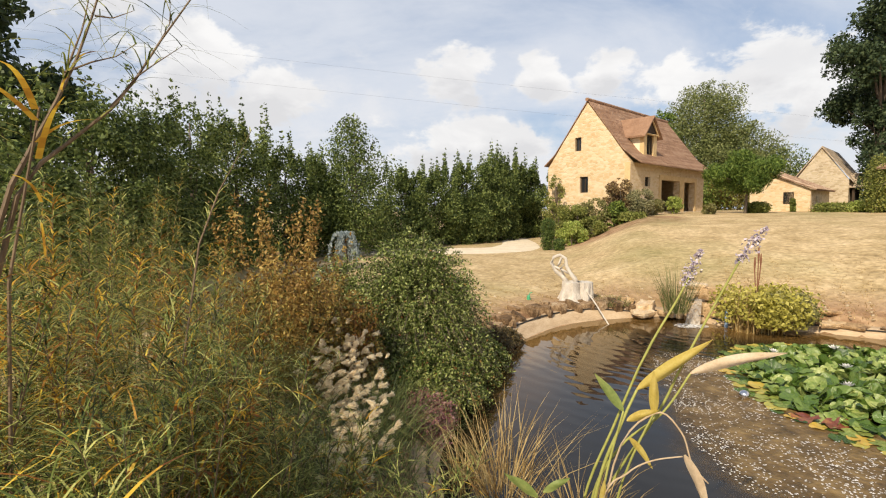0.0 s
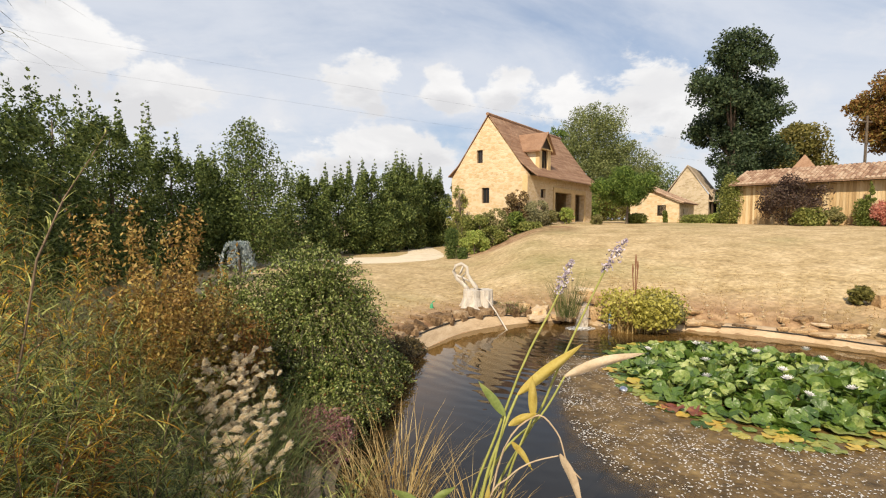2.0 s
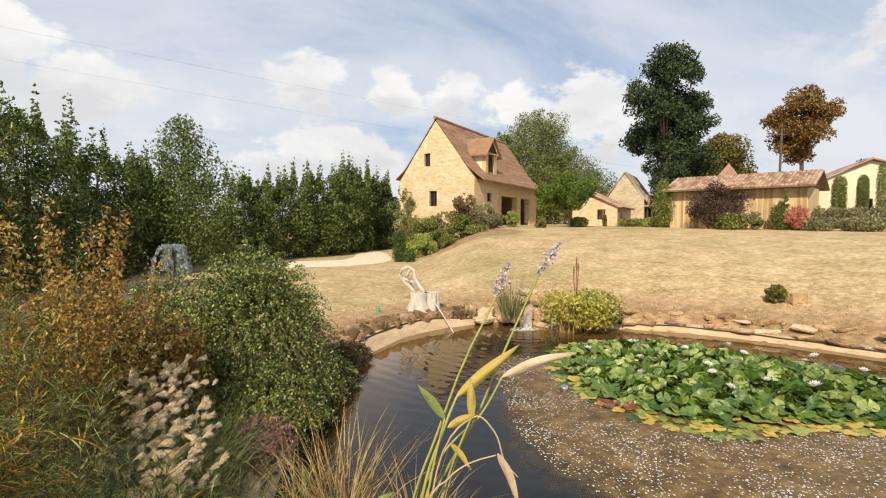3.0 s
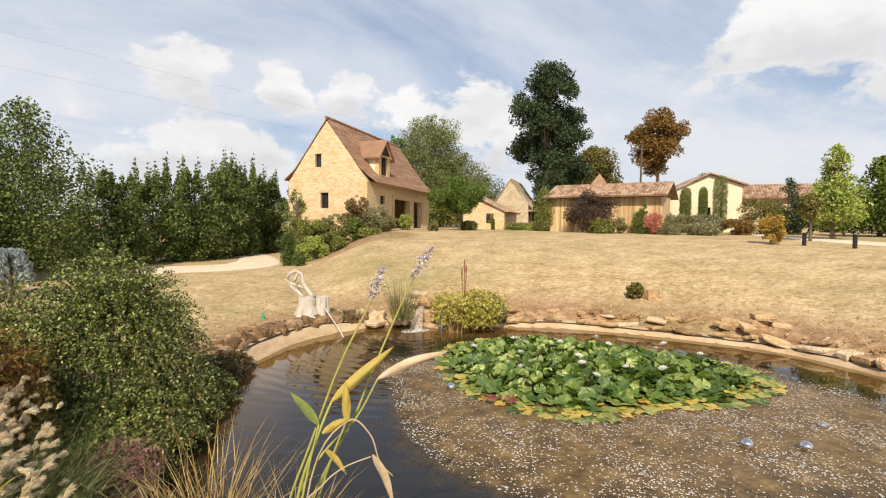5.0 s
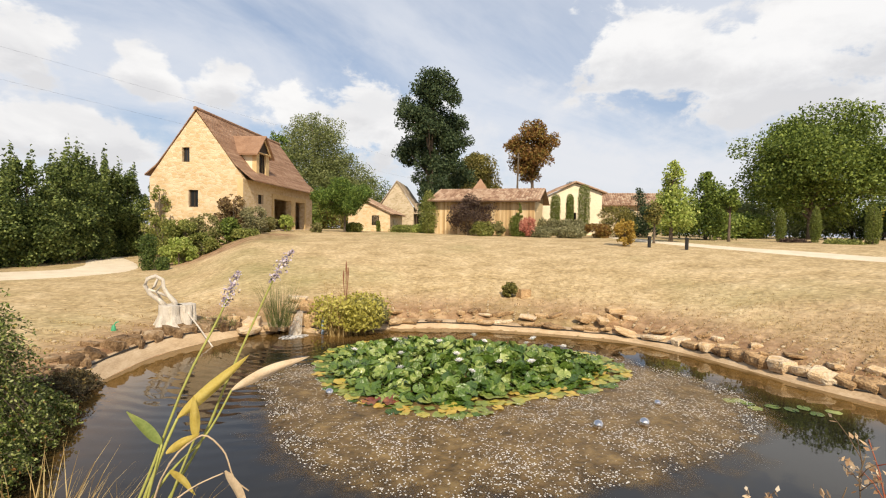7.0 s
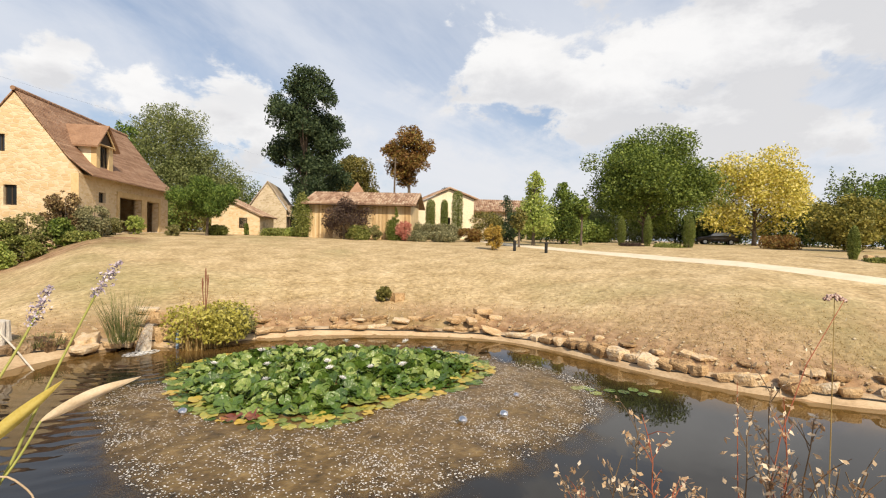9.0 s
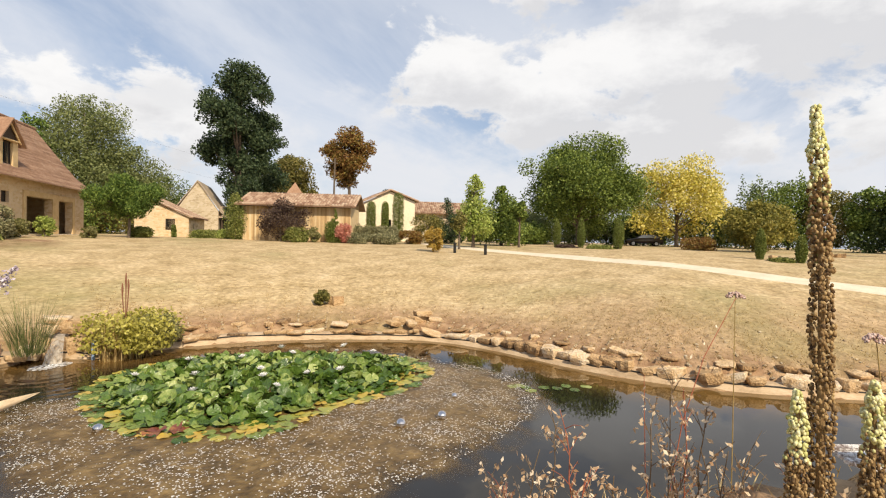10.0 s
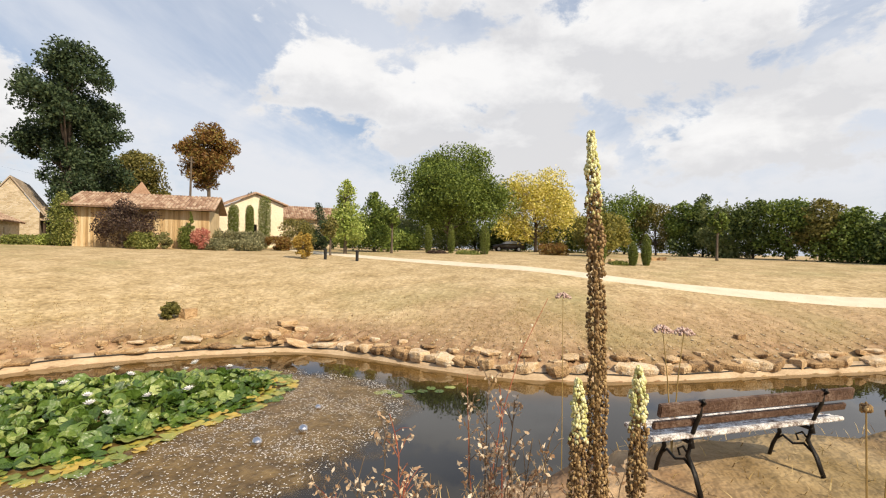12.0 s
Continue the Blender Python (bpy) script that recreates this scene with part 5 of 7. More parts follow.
while s < stop:
    i = int(np.searchsorted(arc, s)) % len(RIM)
    p, nn = RIM[i], rim_n[i]
    along = math.degrees(math.atan2(nn[1], nn[0])) + 90
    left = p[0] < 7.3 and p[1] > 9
    right = p[1] < 5.5
    ln = rng.uniform(0.14, 0.3) if left else rng.uniform(0.2, 0.46) if right else rng.uniform(0.22, 0.5)
    hgt = rng.uniform(0.13, 0.24) if left else rng.uniform(0.09, 0.17) if right else rng.uniform(0.04, 0.08)
    if not (6.2 < p[0] < 9.6 and p[1] > 12.8):
        o = 0.27 + 0.3 * broad(p) + rng.normal(0, 0.04)
        q = p + nn * o
        stone(q[0], q[1], 0.19 + 0.04 * broad(p) + hgt * (0.5 if left else 0.6), ln, rng.uniform(0.2, 0.32), hgt, along + rng.normal(0, 10), edging, rng.normal() * 1.3, k, SHADED_STONES if left else STONES)
        if rng.random() < 0.6:
            q = p + nn * (o + rng.uniform(0.3, 0.6))
            stone(q[0], q[1], H(*q) + 0.03, ln * rng.uniform(0.5, 1.1), rng.uniform(0.12, 0.26), rng.uniform(0.04, 0.09), rng.uniform(0, 180), edging, rng.normal(), k + 3, SHADED_STONES if left else STONES)
        if left and rng.random() < 0.8:
            q = p + nn * (0.24 + 0.2 * broad(p))
            stone(q[0], q[1], 0.24, ln * 0.6, 0.08, 0.08, along, edging, rng.normal(), k + 5, SHADED_STONES)
    s += ln * (1.3 if left else 1.72)
    k += 1

# loose rubble thrown on the bank
M_RUBBLE = mat("rubble", [(0.25, 0.17, 0.10), (0.45, 0.34, 0.21), (0.6, 0.5, 0.36)], 4, 0.9, 0.5, island=0.5)
verts, faces = [], []
tmp = bmesh.new()
bmesh.ops.create_icosphere(tmp, subdivisions=1, radius=1.0)
ico_v, ico_f = np.array([v.co[:] for v in tmp.verts]), [[v.index for v in f.verts] for f in tmp.faces]
tmp.free()
for _ in range(1300):
    s = rng.uniform(start, stop)
    i = int(np.searchsorted(arc, s)) % len(RIM)
    q = RIM[i] + rim_n[i] * (0.45 + abs(rng.normal(0, 0.9)))
    r = rng.uniform(0.015, 0.055)
    v = ico_v * (1 + rng.normal(0, 0.18, (len(ico_v), 1))) * r * np.array([1.3, 1, 0.6]) + np.array([q[0], q[1], H(*q) + r * 0.2])
    b0 = len(verts)
    verts += v.tolist()
    faces += [[b0 + a for a in f] for f in ico_f]
tagged(raw("rubble", verts, faces, M_RUBBLE), "loose limestone rubble on the bank", "rubble", kind="stuff")

# low heap of slabs and single rocks on the lawn
heap = base("rock_heap", pose(15.9, 7.9, H(15.9, 7.9)), "small heap of flat limestone rocks on the lawn edge", "rock heap")
for i, (dx, dy, dz, a, b, c) in enumerate(((0, 0, 0.12, 0.42, 0.28, 0.16), (0.5, -0.45, 0.08, 0.35, 0.24, 0.12), (-0.25, 0.5, 0.08, 0.36, 0.22, 0.12), (0.1, -0.15, 0.36, 0.36, 0.26, 0.11), (0.55, 0.3, 0.05, 0.24, 0.18, 0.1), (-0.55, -0.1, 0.06, 0.3, 0.2, 0.1), (-0.7, 0.6, 0.04, 0.25, 0.16, 0.08))):
    stone(dx, dy, dz, a, b, c, i * 50, heap, 0.6, i)
ROCKS = [(15.75, 11.5, 0.3, 0.24, 0.26), (6.45, 15.45, 0.46, 0.32, 0.34), (6.0, 15.7, 0.3, 0.2, 0.16), (18.3, -7.6, 0.22, 0.16, 0.12), (34.6, -5.9, 0.35, 0.3, 0.26), (40.0, -9.6, 0.5, 0.3, 0.22), (40.4, -10.4, 0.4, 0.25, 0.2)]
for i, (x, y, a, b, c) in enumerate(ROCKS):
    r_ = tagged(link("rock", STONES[(i * 3) % 10], m=pose(x, y, H(x, y) + c * 0.35, 0, 0, i * 47) @ Matrix.Diagonal((a, b, c, 1))), "single weathered limestone rock lying on the dry grass", "rock", "rocks on the lawn")

# ---- little waterfall ----
fall = base("waterfall", pose(7.75, 14.7, 0), "small cascade over stacked rocks into the pond", "waterfall")
for i, (dx, dy, z, a, b, c) in enumerate(((0.0, 0.35, 0.28, 0.5, 0.34, 0.36), (-0.5, 0.3, 0.25, 0.36, 0.26, 0.22), (0.42, -0.15, 0.3, 0.26, 0.24, 0.34), (0.35, 0.1, 0.85, 0.3, 0.3, 0.22), (-0.12, 0.3, 0.82, 0.34, 0.26, 0.13), (0.12, 0.32, 1.06, 0.44, 0.3, 0.1), (-0.9, 0.1, 0.2, 0.4, 0.26, 0.1), (0.75, -0.45, 0.2, 0.26, 0.25, 0.22), (-1.5, 0.25, 0.2, 0.42, 0.26, 0.1), (-0.25, -0.12, 0.1, 0.24, 0.2, 0.14))):
    stone(dx, dy, z, a, b, c, i * 70, fall, 0.8, i)


def simple(name, rgb, rough, alpha=0.0, metal=0.0):
    m = mat(name, [tuple(c * 0.85 for c in rgb), rgb, tuple(min(1, c * 1.1) for c in rgb)], 6, rough, 0.1, metal=metal, spec=0.5)
    if alpha:
        t = m.node_tree
        mx, tr = t.nodes.new("ShaderNodeMixShader"), t.nodes.new("ShaderNodeBsdfTransparent")
        nz = t.nodes.new("ShaderNodeTexNoise")
        nz.inputs["Scale"].default_value, nz.inputs["Detail"].default_value = 14.0, 4
        mr = t.nodes.new("ShaderNodeMapRange")
        mr.inputs["From Min"].default_value, mr.inputs["From Max"].default_value = alpha - 0.12, alpha + 0.12
        t.links.new(t.nodes.new("ShaderNodeNewGeometry").outputs["Position"], nz.inputs["Vector"])
        t.links.new(nz.outputs["Fac"], mr.inputs["Value"])
        t.links.new(mr.outputs[0], mx.inputs[0])
        t.links.new(tr.outputs[0], mx.inputs[1])
        t.links.new(t.nodes["Principled BSDF"].outputs[0], mx.inputs[2])
        t.links.new(mx.outputs[0], t.nodes["Material Output"].inputs["Surface"])
    return m


def stream_material(name, rgb, thin, thick, stretch):
    """Thin moving water: pale streaks over a see-through body."""
    m = simple(name, rgb, 0.55, 0.5)
    t = m.node_tree
    nz = [n for n in t.nodes if n.bl_idname == "ShaderNodeTexNoise"][-1]
    mp = t.nodes.new("ShaderNodeMapping")
    mp.inputs["Scale"].default_value = stretch
    t.links.new(t.nodes.new("ShaderNodeNewGeometry").outputs["Position"], mp.inputs["Vector"])
    t.links.new(mp.outputs[0], nz.inputs["Vector"])
    mr = [n for n in t.nodes if n.bl_idname == "ShaderNodeMapRange"][-1]
    mr.inputs["From Min"].default_value, mr.inputs["From Max"].default_value = 0.35, 0.65
    mr.inputs["To Min"].default_value, mr.inputs["To Max"].default_value = thin, thick
    return m


verts, faces = [], []
for i in range(13):
    u = i / 12
    for j in range(9):
        w = (j / 8 - 0.5) * (0.16 + 0.26 * u)
        verts.append((0.08 - 0.48 * u + w * 0.85, 0.0 - 0.55 * u - w * 0.45, 0.68 - 0.1 * u - 0.57 * u * u + 0.02 * math.sin(j * 3.1)))
for i in range(12):
    for j in range(8):
        a = i * 9 + j
        faces.append((a, a + 1, a + 10, a + 9))
raw("water_sheet", verts, faces, stream_material("falling_water", (0.50, 0.44, 0.37), 0.25, 0.85, (1, 1, 0.12)), fall, "thin beige sheet of falling water", smooth=True)
verts, faces = [], []
for i in range(9):
    for j in range(28):
        a, r = 2 * math.pi * j / 28, 0.02 + 0.98 * i / 8
        verts.append((-0.52 + 0.5 * r * math.cos(a), -0.72 + 0.3 * r * math.sin(a), 0.010 + 0.04 * math.exp(-(r / 0.4) ** 2) * (0.6 + 0.4 * math.sin(3 * a + i))))
for i in range(8):
    for j in range(28):
        faces.append((i * 28 + j, i * 28 + (j + 1) % 28, (i + 1) * 28 + (j + 1) % 28, (i + 1) * 28 + j))
raw("foam", verts, faces, stream_material("splash_foam", (0.8, 0.8, 0.8), -0.15, 1.0, (0.7, 1.2, 1)), fall, "white splash foam", smooth=True)
pipe = base("water_pipe", pose(8.16, 13.82, -0.1), "upright pale blue plastic pipe at the pond edge", "pipe")
bm = bmesh.new()
tube(bm, [(0, 0, 0), (0.0, 0.0, 0.5), (0.02, 0.02, 0.62)], 0.045, 10)
part("tube", bm, simple("blue_plastic", (0.25, 0.36, 0.55), 0.35), pipe)

# ---- water lilies ----
LILY = closed_curve([(6.9, 11.6), (5.7, 9.5), (5.6, 7.7), (6.1, 6.6), (6.9, 5.8), (8.2, 5.7), (9.2, 5.3), (10.3, 5.0), (11.9, 5.2), (12.8, 6.5), (12.3, 8.3), (11.3, 10.0), (9.9, 11.5), (8.5, 12.0)], 5)


def inside(poly, x, y):
    a, b = poly, np.roll(poly, -1, 0)
    hit = False
    for (ax, ay), (bx, by) in zip(a, b):
        if (ay > y) != (by > y) and x < (bx - ax) * (y - ay) / (by - ay) + ax:
            hit = not hit
    return hit


def edge_gap(poly, x, y):
    return float(np.min(np.hypot(poly[:, 0] - x, poly[:, 1] - y)))


def pad_mesh(seed, cup):
    rng = np.random.default_rng(seed)
    n = 18
    verts, faces = [(0, 0, 0)], []
    for ring, r in ((0, 0.5), (1, 1.0)):
        for i in range(n + 1):
            a = 0.16 + (2 * math.pi - 0.32) * i / n
            wave = cup * (r**2) * (0.5 + 0.6 * math.sin(2 * a + seed)) + (0.04 + 0.3 * cup) * math.sin(5 * a + seed) * r
            rr = r * (1 + 0.04 * rng.normal())
            verts.append((rr * math.cos(a), rr * math.sin(a), wave))
    for i in range(n):
        faces.append((0, 1 + i, 2 + i))
        faces.append((1 + i, n + 2 + i, n + 3 + i, 2 + i))
    me = bpy.data.meshes.new("lily_pad")
    me.from_pydata(verts, [], faces)
    me.polygons.foreach_set("use_smooth", [True] * len(me.polygons))
    return me


M_PAD = mat("lily_pad_green", [(0.035, 0.07, 0.013), (0.085, 0.15, 0.022), (0.155, 0.225, 0.04), (0.38, 0.43, 0.13)], 3, 0.2, 0.35, own=0.55, spec=0.7, transl=0.15)
M_PADEDGE = mat("lily_pad_yellowing", [(0.17, 0.22, 0.05), (0.3, 0.31, 0.07), (0.5, 0.4, 0.08), (0.56, 0.36, 0.07)], 4, 0.35, 0.15, own=0.6, spec=0.5, transl=0.1)
M_FARPAD = mat("lily_pad_green", [(0.035, 0.07, 0.013), (0.085, 0.15, 0.022), (0.155, 0.225, 0.04), (0.38, 0.43, 0.13)], 3, 0.2, 0.35, island=0.55, spec=0.7, transl=0.15)
M_FARPADEDGE = mat("lily_pad_yellowing", [(0.17, 0.22, 0.05), (0.3, 0.31, 0.07), (0.5, 0.4, 0.08), (0.56, 0.36, 0.07)], 4, 0.35, 0.15, island=0.6, spec=0.5, transl=0.1)
PADS = [pad_mesh(i, c) for i, c in enumerate((0.02, 0.05, 0.15, 0.3, 0.4, 0.25))]
PADS_Y = [pad_mesh(20 + i, c) for i, c in enumerate((0.02, 0.05, 0.12))]
for me in PADS:
    me.materials.append(M_PAD)
for me in PADS_Y:
    me.materials.append(M_PADEDGE)
lilies = base("water_lily_patch", pose(0, 0, 0), "dense patch of green water lily pads with white flowers", "water lilies")
rng = np.random.default_rng(77)
placed, tries, far_pads = [], 0, {False: ([], []), True: ([], [])}
while len(placed) < 1500 and tries < 60000:
    tries += 1
    x, y = rng.uniform(5.4, 13.2), rng.uniform(4.7, 12.3)
    if not inside(LILY, x, y):
        continue
    g = edge_gap(LILY, x, y)
    r = rng.uniform(0.10, 0.195)
    gap = 0.58 if g < 0.5 else 0.31
    if any((x - a) ** 2 + (y - b) ** 2 < (gap * (r + c)) ** 2 for a, b, c in placed):
        continue
    placed.append((x, y, r))
    lift = float(smooth(0.15, 1.1, g))
    rim_pad = g < 0.45 and rng.random() < 0.6
    near_front = y < 6.6 and g < 0.6
    me = PADS_Y[rng.integers(3)] if (rim_pad and rng.random() < 0.62) or (near_front and rng.random() < 0.5) else PADS[rng.integers(2) if lift < 0.3 else rng.integers(1, 6)]
    tilt = 32 * lift
    m_pad = pose(x, y, 0.012 + 0.006 * rng.random() + lift * rng.uniform(0.02, 0.22), rng.normal(0, tilt), rng.normal(0, tilt), rng.uniform(0, 360)) @ Matrix.Diagonal((r, r, r, 1))
    if y < 7.4 and x < 10.3:
        ob = new("lily_pad", me)
        ob.parent, ob.matrix_basis = lilies, m_pad
    else:
        v_, f_ = far_pads[me in PADS_Y]
        b0 = len(v_)
        v_ += [tuple(m_pad @ v.co) for v in me.vertices]
        f_ += [[b0 + q for q in p.vertices] for p in me.polygons]
for yellow, (v_, f_) in far_pads.items():
    raw("pad_cover", v_, f_, M_FARPADEDGE if yellow else M_FARPAD, lilies, smooth=True)["kind"] = "stuff"
red = link("lily_pad", pad_mesh(33, 0.25), mat("red_pad", [(0.08, 0.018, 0.012), (0.19, 0.055, 0.03), (0.34, 0.19, 0.06)], 6, 0.3, 0.2, spec=0.5), lilies, "red withered lily pad", pose(6.15, 7.35, 0.03, 4, -6, 30) @ Matrix.Diagonal((0.22, 0.19, 0.2, 1)))
link("lily_pad", red.data, None, lilies, "red withered lily pad", pose(5.85, 7.62, 0.03, -6, 6, 130) @ Matrix.Diagonal((0.2, 0.17, 0.2, 1)))
M_PETAL = mat("white_petal", [(0.72, 0.70, 0.66), (0.84, 0.82, 0.8), (0.88, 0.85, 0.8)], 6, 0.5, 0.05, transl=0.25)


def lily_flower(x, y, z, r):
    verts, faces = [], []
    for ring, (n, tilt, ln) in enumerate(((9, 0.5, 1.0), (8, 0.95, 0.85), (6, 1.3, 0.6))):
        for i in range(n):
            a = 2 * math.pi * (i + ring * 0.5) / n
            d = Vector((math.cos(a) * math.cos(tilt), math.sin(a) * math.cos(tilt), math.sin(tilt)))
            s_ = Vector((-math.sin(a), math.cos(a), 0)) * 0.2 * ln
            b0 = len(verts)
            verts += [Vector((0, 0, 0)), d * ln * 0.55 + s_, d * ln, d * ln * 0.55 - s_]
            faces.append((b0, b0 + 1, b0 + 2, b0 + 3))
    return raw("lily_flower", verts, faces, M_PETAL, lilies, "white water lily blossom", pose(x, y, z, rng.normal(0, 12), rng.normal(0, 12), 0) @ Matrix.Diagonal((r, r, r, 1)))


for x, y in ((9.0, 8.4), (8.2, 7.1), (11.4, 8.0), (11.9, 7.1), (10.6, 8.9), (7.9, 9.3), (7.2, 10.4), (9.9, 6.7), (10.9, 9.6), (8.7, 10.6), (9.6, 9.7), (12.0, 8.2), (8.6, 7.9), (7.1, 8.3), (9.3, 7.2)):
    lily_flower(x, y, 0.29, 0.13 * rng.uniform(0.85, 1.25))
for i, (x, y) in enumerate(((11.7, 2.9), (11.85, 2.75), (11.6, 2.4), (12.1, 1.9), (12.0, 2.2), (12.4, 1.75), (12.6, 1.3), (12.2, 1.5), (11.8, 2.6))):
    ob = new("lily_pad", PADS_Y[0] if i < 3 else PADS[0])
    tagged(ob, "single small lily pad afloat on the open water", "lily pad", "scattered lily pads")
    ob.matrix_basis = pose(x, y, 0.012, 0, 0, i * 77) @ Matrix.Diagonal((0.15, 0.12, 0.1, 1))

# ---- algae mat with drifting petals ----
ALGAE = closed_curve([(5.0, 11.2), (4.1, 8.6), (3.6, 6.6), (3.9, 5.0), (4.9, 3.75), (6.5, 2.85), (8.8, 2.1), (11.1, 2.1), (12.5, 3.2), (13.0, 5.2), (12.4, 8.0), (9.0, 9.5), (6.6, 10.6)], 5)


def algae_material():
    m = mat("algae_mat", [(0.03, 0.018, 0.006), (0.17, 0.105, 0.036), (0.37, 0.25, 0.10)], 2.4, 0.35, 0.3, fine=9, spec=0.35)
    t = m.node_tree
    att = t.nodes.new("ShaderNodeAttribute")
    att.attribute_name = "cover"
    nz = t.nodes.new("ShaderNodeTexNoise")
    nz.inputs["Scale"].default_value, nz.inputs["Detail"].default_value = 1.6, 8
    t.links.new(t.nodes.new("ShaderNodeNewGeometry").outputs["Position"], nz.inputs["Vector"])
    a = t.nodes.new("ShaderNodeMath")
    a.operation = "ADD"
    t.links.new(att.outputs["Fac"], a.inputs[0])
    t.links.new(nz.outputs["Fac"], a.inputs[1])
    mr = t.nodes.new("ShaderNodeMapRange")
    mr.interpolation_type = "SMOOTHSTEP"
    mr.inputs["From Min"].default_value, mr.inputs["From Max"].default_value, mr.inputs["To Max"].default_value = 0.66, 1.4, 0.85
    t.links.new(a.outputs[0], mr.inputs["Value"])
    mx, tr = t.nodes.new("ShaderNodeMixShader"), t.nodes.new("ShaderNodeBsdfTransparent")
    t.links.new(mr.outputs[0], mx.inputs[0])
    t.links.new(tr.outputs[0], mx.inputs[1])
    t.links.new(t.nodes["Principled BSDF"].outputs[0], mx.inputs[2])
    t.links.new(mx.outputs[0], t.nodes["Material Output"].inputs["Surface"])
    return m


ax_, ay_ = np.arange(2.6, 14.0, 0.2), np.arange(0.8, 12.2, 0.2)
mgx, mgy = np.meshgrid(ax_, ay_, indexing="ij")
algae, vx, vy = sheet("algae_mat", ax_, ay_, np.full(mgx.shape, 0.005), algae_material())
tagged(algae, "brown algae mat floating on the pond surface", "algae", kind="stuff")
cover = np.array([(1 if inside(ALGAE, a, b) else -1) * min(1.0, edge_gap(ALGAE, a, b)) for a, b in zip(vx, vy)])
algae.data.attributes.new("cover", "FLOAT", "POINT").data.foreach_set("value", (0.45 + 0.55 * cover).astype(np.float32))
pts = []
for _ in range(60000):
    x, y = rng.uniform(3, 13.2), rng.uniform(1.9, 11.5)
    if inside(ALGAE, x, y) and not inside(LILY, x, y) and noise.noise(Vector((x * 0.9, y * 0.9, 3))) + rng.uniform(-0.45, 0.6) > 0:
        pts.append((x, y))
    if len(pts) >= 7000:
        break
pts = np.array(pts)
n = len(pts)
r = rng.uniform(0.010, 0.022, n)
a = rng.uniform(0, 6.28, n)
c, s_ = np.cos(a) * r, np.sin(a) * r
z = np.full(n, 0.02)
fl = np.stack([np.stack([pts[:, 0] + u, pts[:, 1] + v, z + t_], 1) for u, v, t_ in ((c, s_, 0), (-s_ * 0.7, c * 0.7, 0.004), (-c, -s_, 0.0), (s_ * 0.7, -c * 0.7, 0.004))], 1)
tagged(quads("petals", fl, M_PETAL), "tiny white petals scattered over the algae", "petals", kind="stuff")

M_STEEL = simple("mirror_steel", (0.72, 0.68, 0.66), 0.08, metal=1.0)
for x, y, r_ in ((5.43, 8.55, 0.1), (8.25, 4.0, 0.105), (9.0, 3.5, 0.105), (10.26, 3.8, 0.075)):
    bm = bmesh.new()
    bmesh.ops.create_uvsphere(bm, u_segments=24, v_segments=14, radius=r_)
    ob = part("floating_ball", bm, M_STEEL, smooth=True, m=pose(x, y, r_ * 0.45))
    tagged(ob, "polished steel ball floating on the pond", "garden ball", "floating steel balls")

# ---- stump seat ----
M_DEADWOOD = mat("bleached_wood", [(0.36, 0.31, 0.25), (0.62, 0.56, 0.49), (0.78, 0.73, 0.66)], 5, 0.85, 0.7, stretch=(1, 1, 0.35))
seat = base("stump_seat", pose(4.2, 16.0, H(4.2, 16.0) - 0.05, 0, 0, -12) @ Matrix.Scale(1.06, 4), "bleached tree stump carved as a seat with root back", "stump seat")


def stump_bm(rb, rt, tall, seed, ox=0.0, oy=0.0):
    bm = bmesh.new()
    rings = []
    for i in range(9):
        u = i / 8
        ring = []
        for j in range(26):
            a = 2 * math.pi * j / 26
            flare = rb + (rt - rb) * min(1, u * 1.7) ** 0.6
            wob = 1 + 0.13 * math.sin(5 * a + seed) * (1 - 0.6 * u) + 0.07 * math.sin(9 * a + seed * 2) + 0.05 * noise.noise(Vector((math.cos(a) * 2, math.sin(a) * 2, u * 2 + seed)))
            ring.append(bm.verts.new((ox + flare * wob * math.cos(a), oy + flare * wob * math.sin(a), tall * u)))
        rings.append(ring)
    for p, q in zip(rings, rings[1:]):
        for j in range(26):
            bm.faces.new((p[j], p[(j + 1) % 26], q[(j + 1) % 26], q[j]))
    bm.faces.new(rings[-1])
    return bm


part("stump", stump_bm(0.46, 0.29, 0.62, 1.0), M_DEADWOOD, seat, smooth=False)
part("side_stump", stump_bm(0.27, 0.25, 0.62, 2.4, 0.4, 0.05), M_DEADWOOD, seat)
bm = bmesh.new()
loop = [(-0.12, 0.1, 0.55), (-0.26, 0.13, 0.75), (-0.5, 0.15, 0.95), (-0.62, 0.16, 1.2), (-0.56, 0.16, 1.38), (-0.36, 0.16, 1.45), (-0.18, 0.15, 1.34), (-0.16, 0.13, 1.12), (-0.05, 0.11, 0.9), (0.1, 0.1, 0.72), (0.16, 0.08, 0.55)]
tube(bm, loop, [0.09, 0.07, 0.06, 0.055, 0.055, 0.055, 0.05, 0.055, 0.06, 0.07, 0.08], 8)
part("root_back", bm, M_DEADWOOD, seat, "gnarled looping root backrest", smooth=True)
for pth in ([(-0.5, 0.16, 1.0), (-0.38, 0.15, 1.16), (-0.3, 0.16, 1.4)], [(-0.18, 0.14, 1.2), (-0.34, 0.13, 1.02), (-0.2, 0.12, 0.74)], [(-0.58, 0.15, 1.1), (-0.3, 0.13, 0.98), (-0.06, 0.11, 0.86)]):
    bm = bmesh.new()
    tube(bm, pth, [0.035, 0.04, 0.03], 7)
    part("root_branch", bm, M_DEADWOOD, seat, smooth=True)

pole_ = base("garden_pole", pose(4.62, 15.75, 0.8), "thin pale wooden pole leaning from the stump to the water", "pole")
bm = bmesh.new()
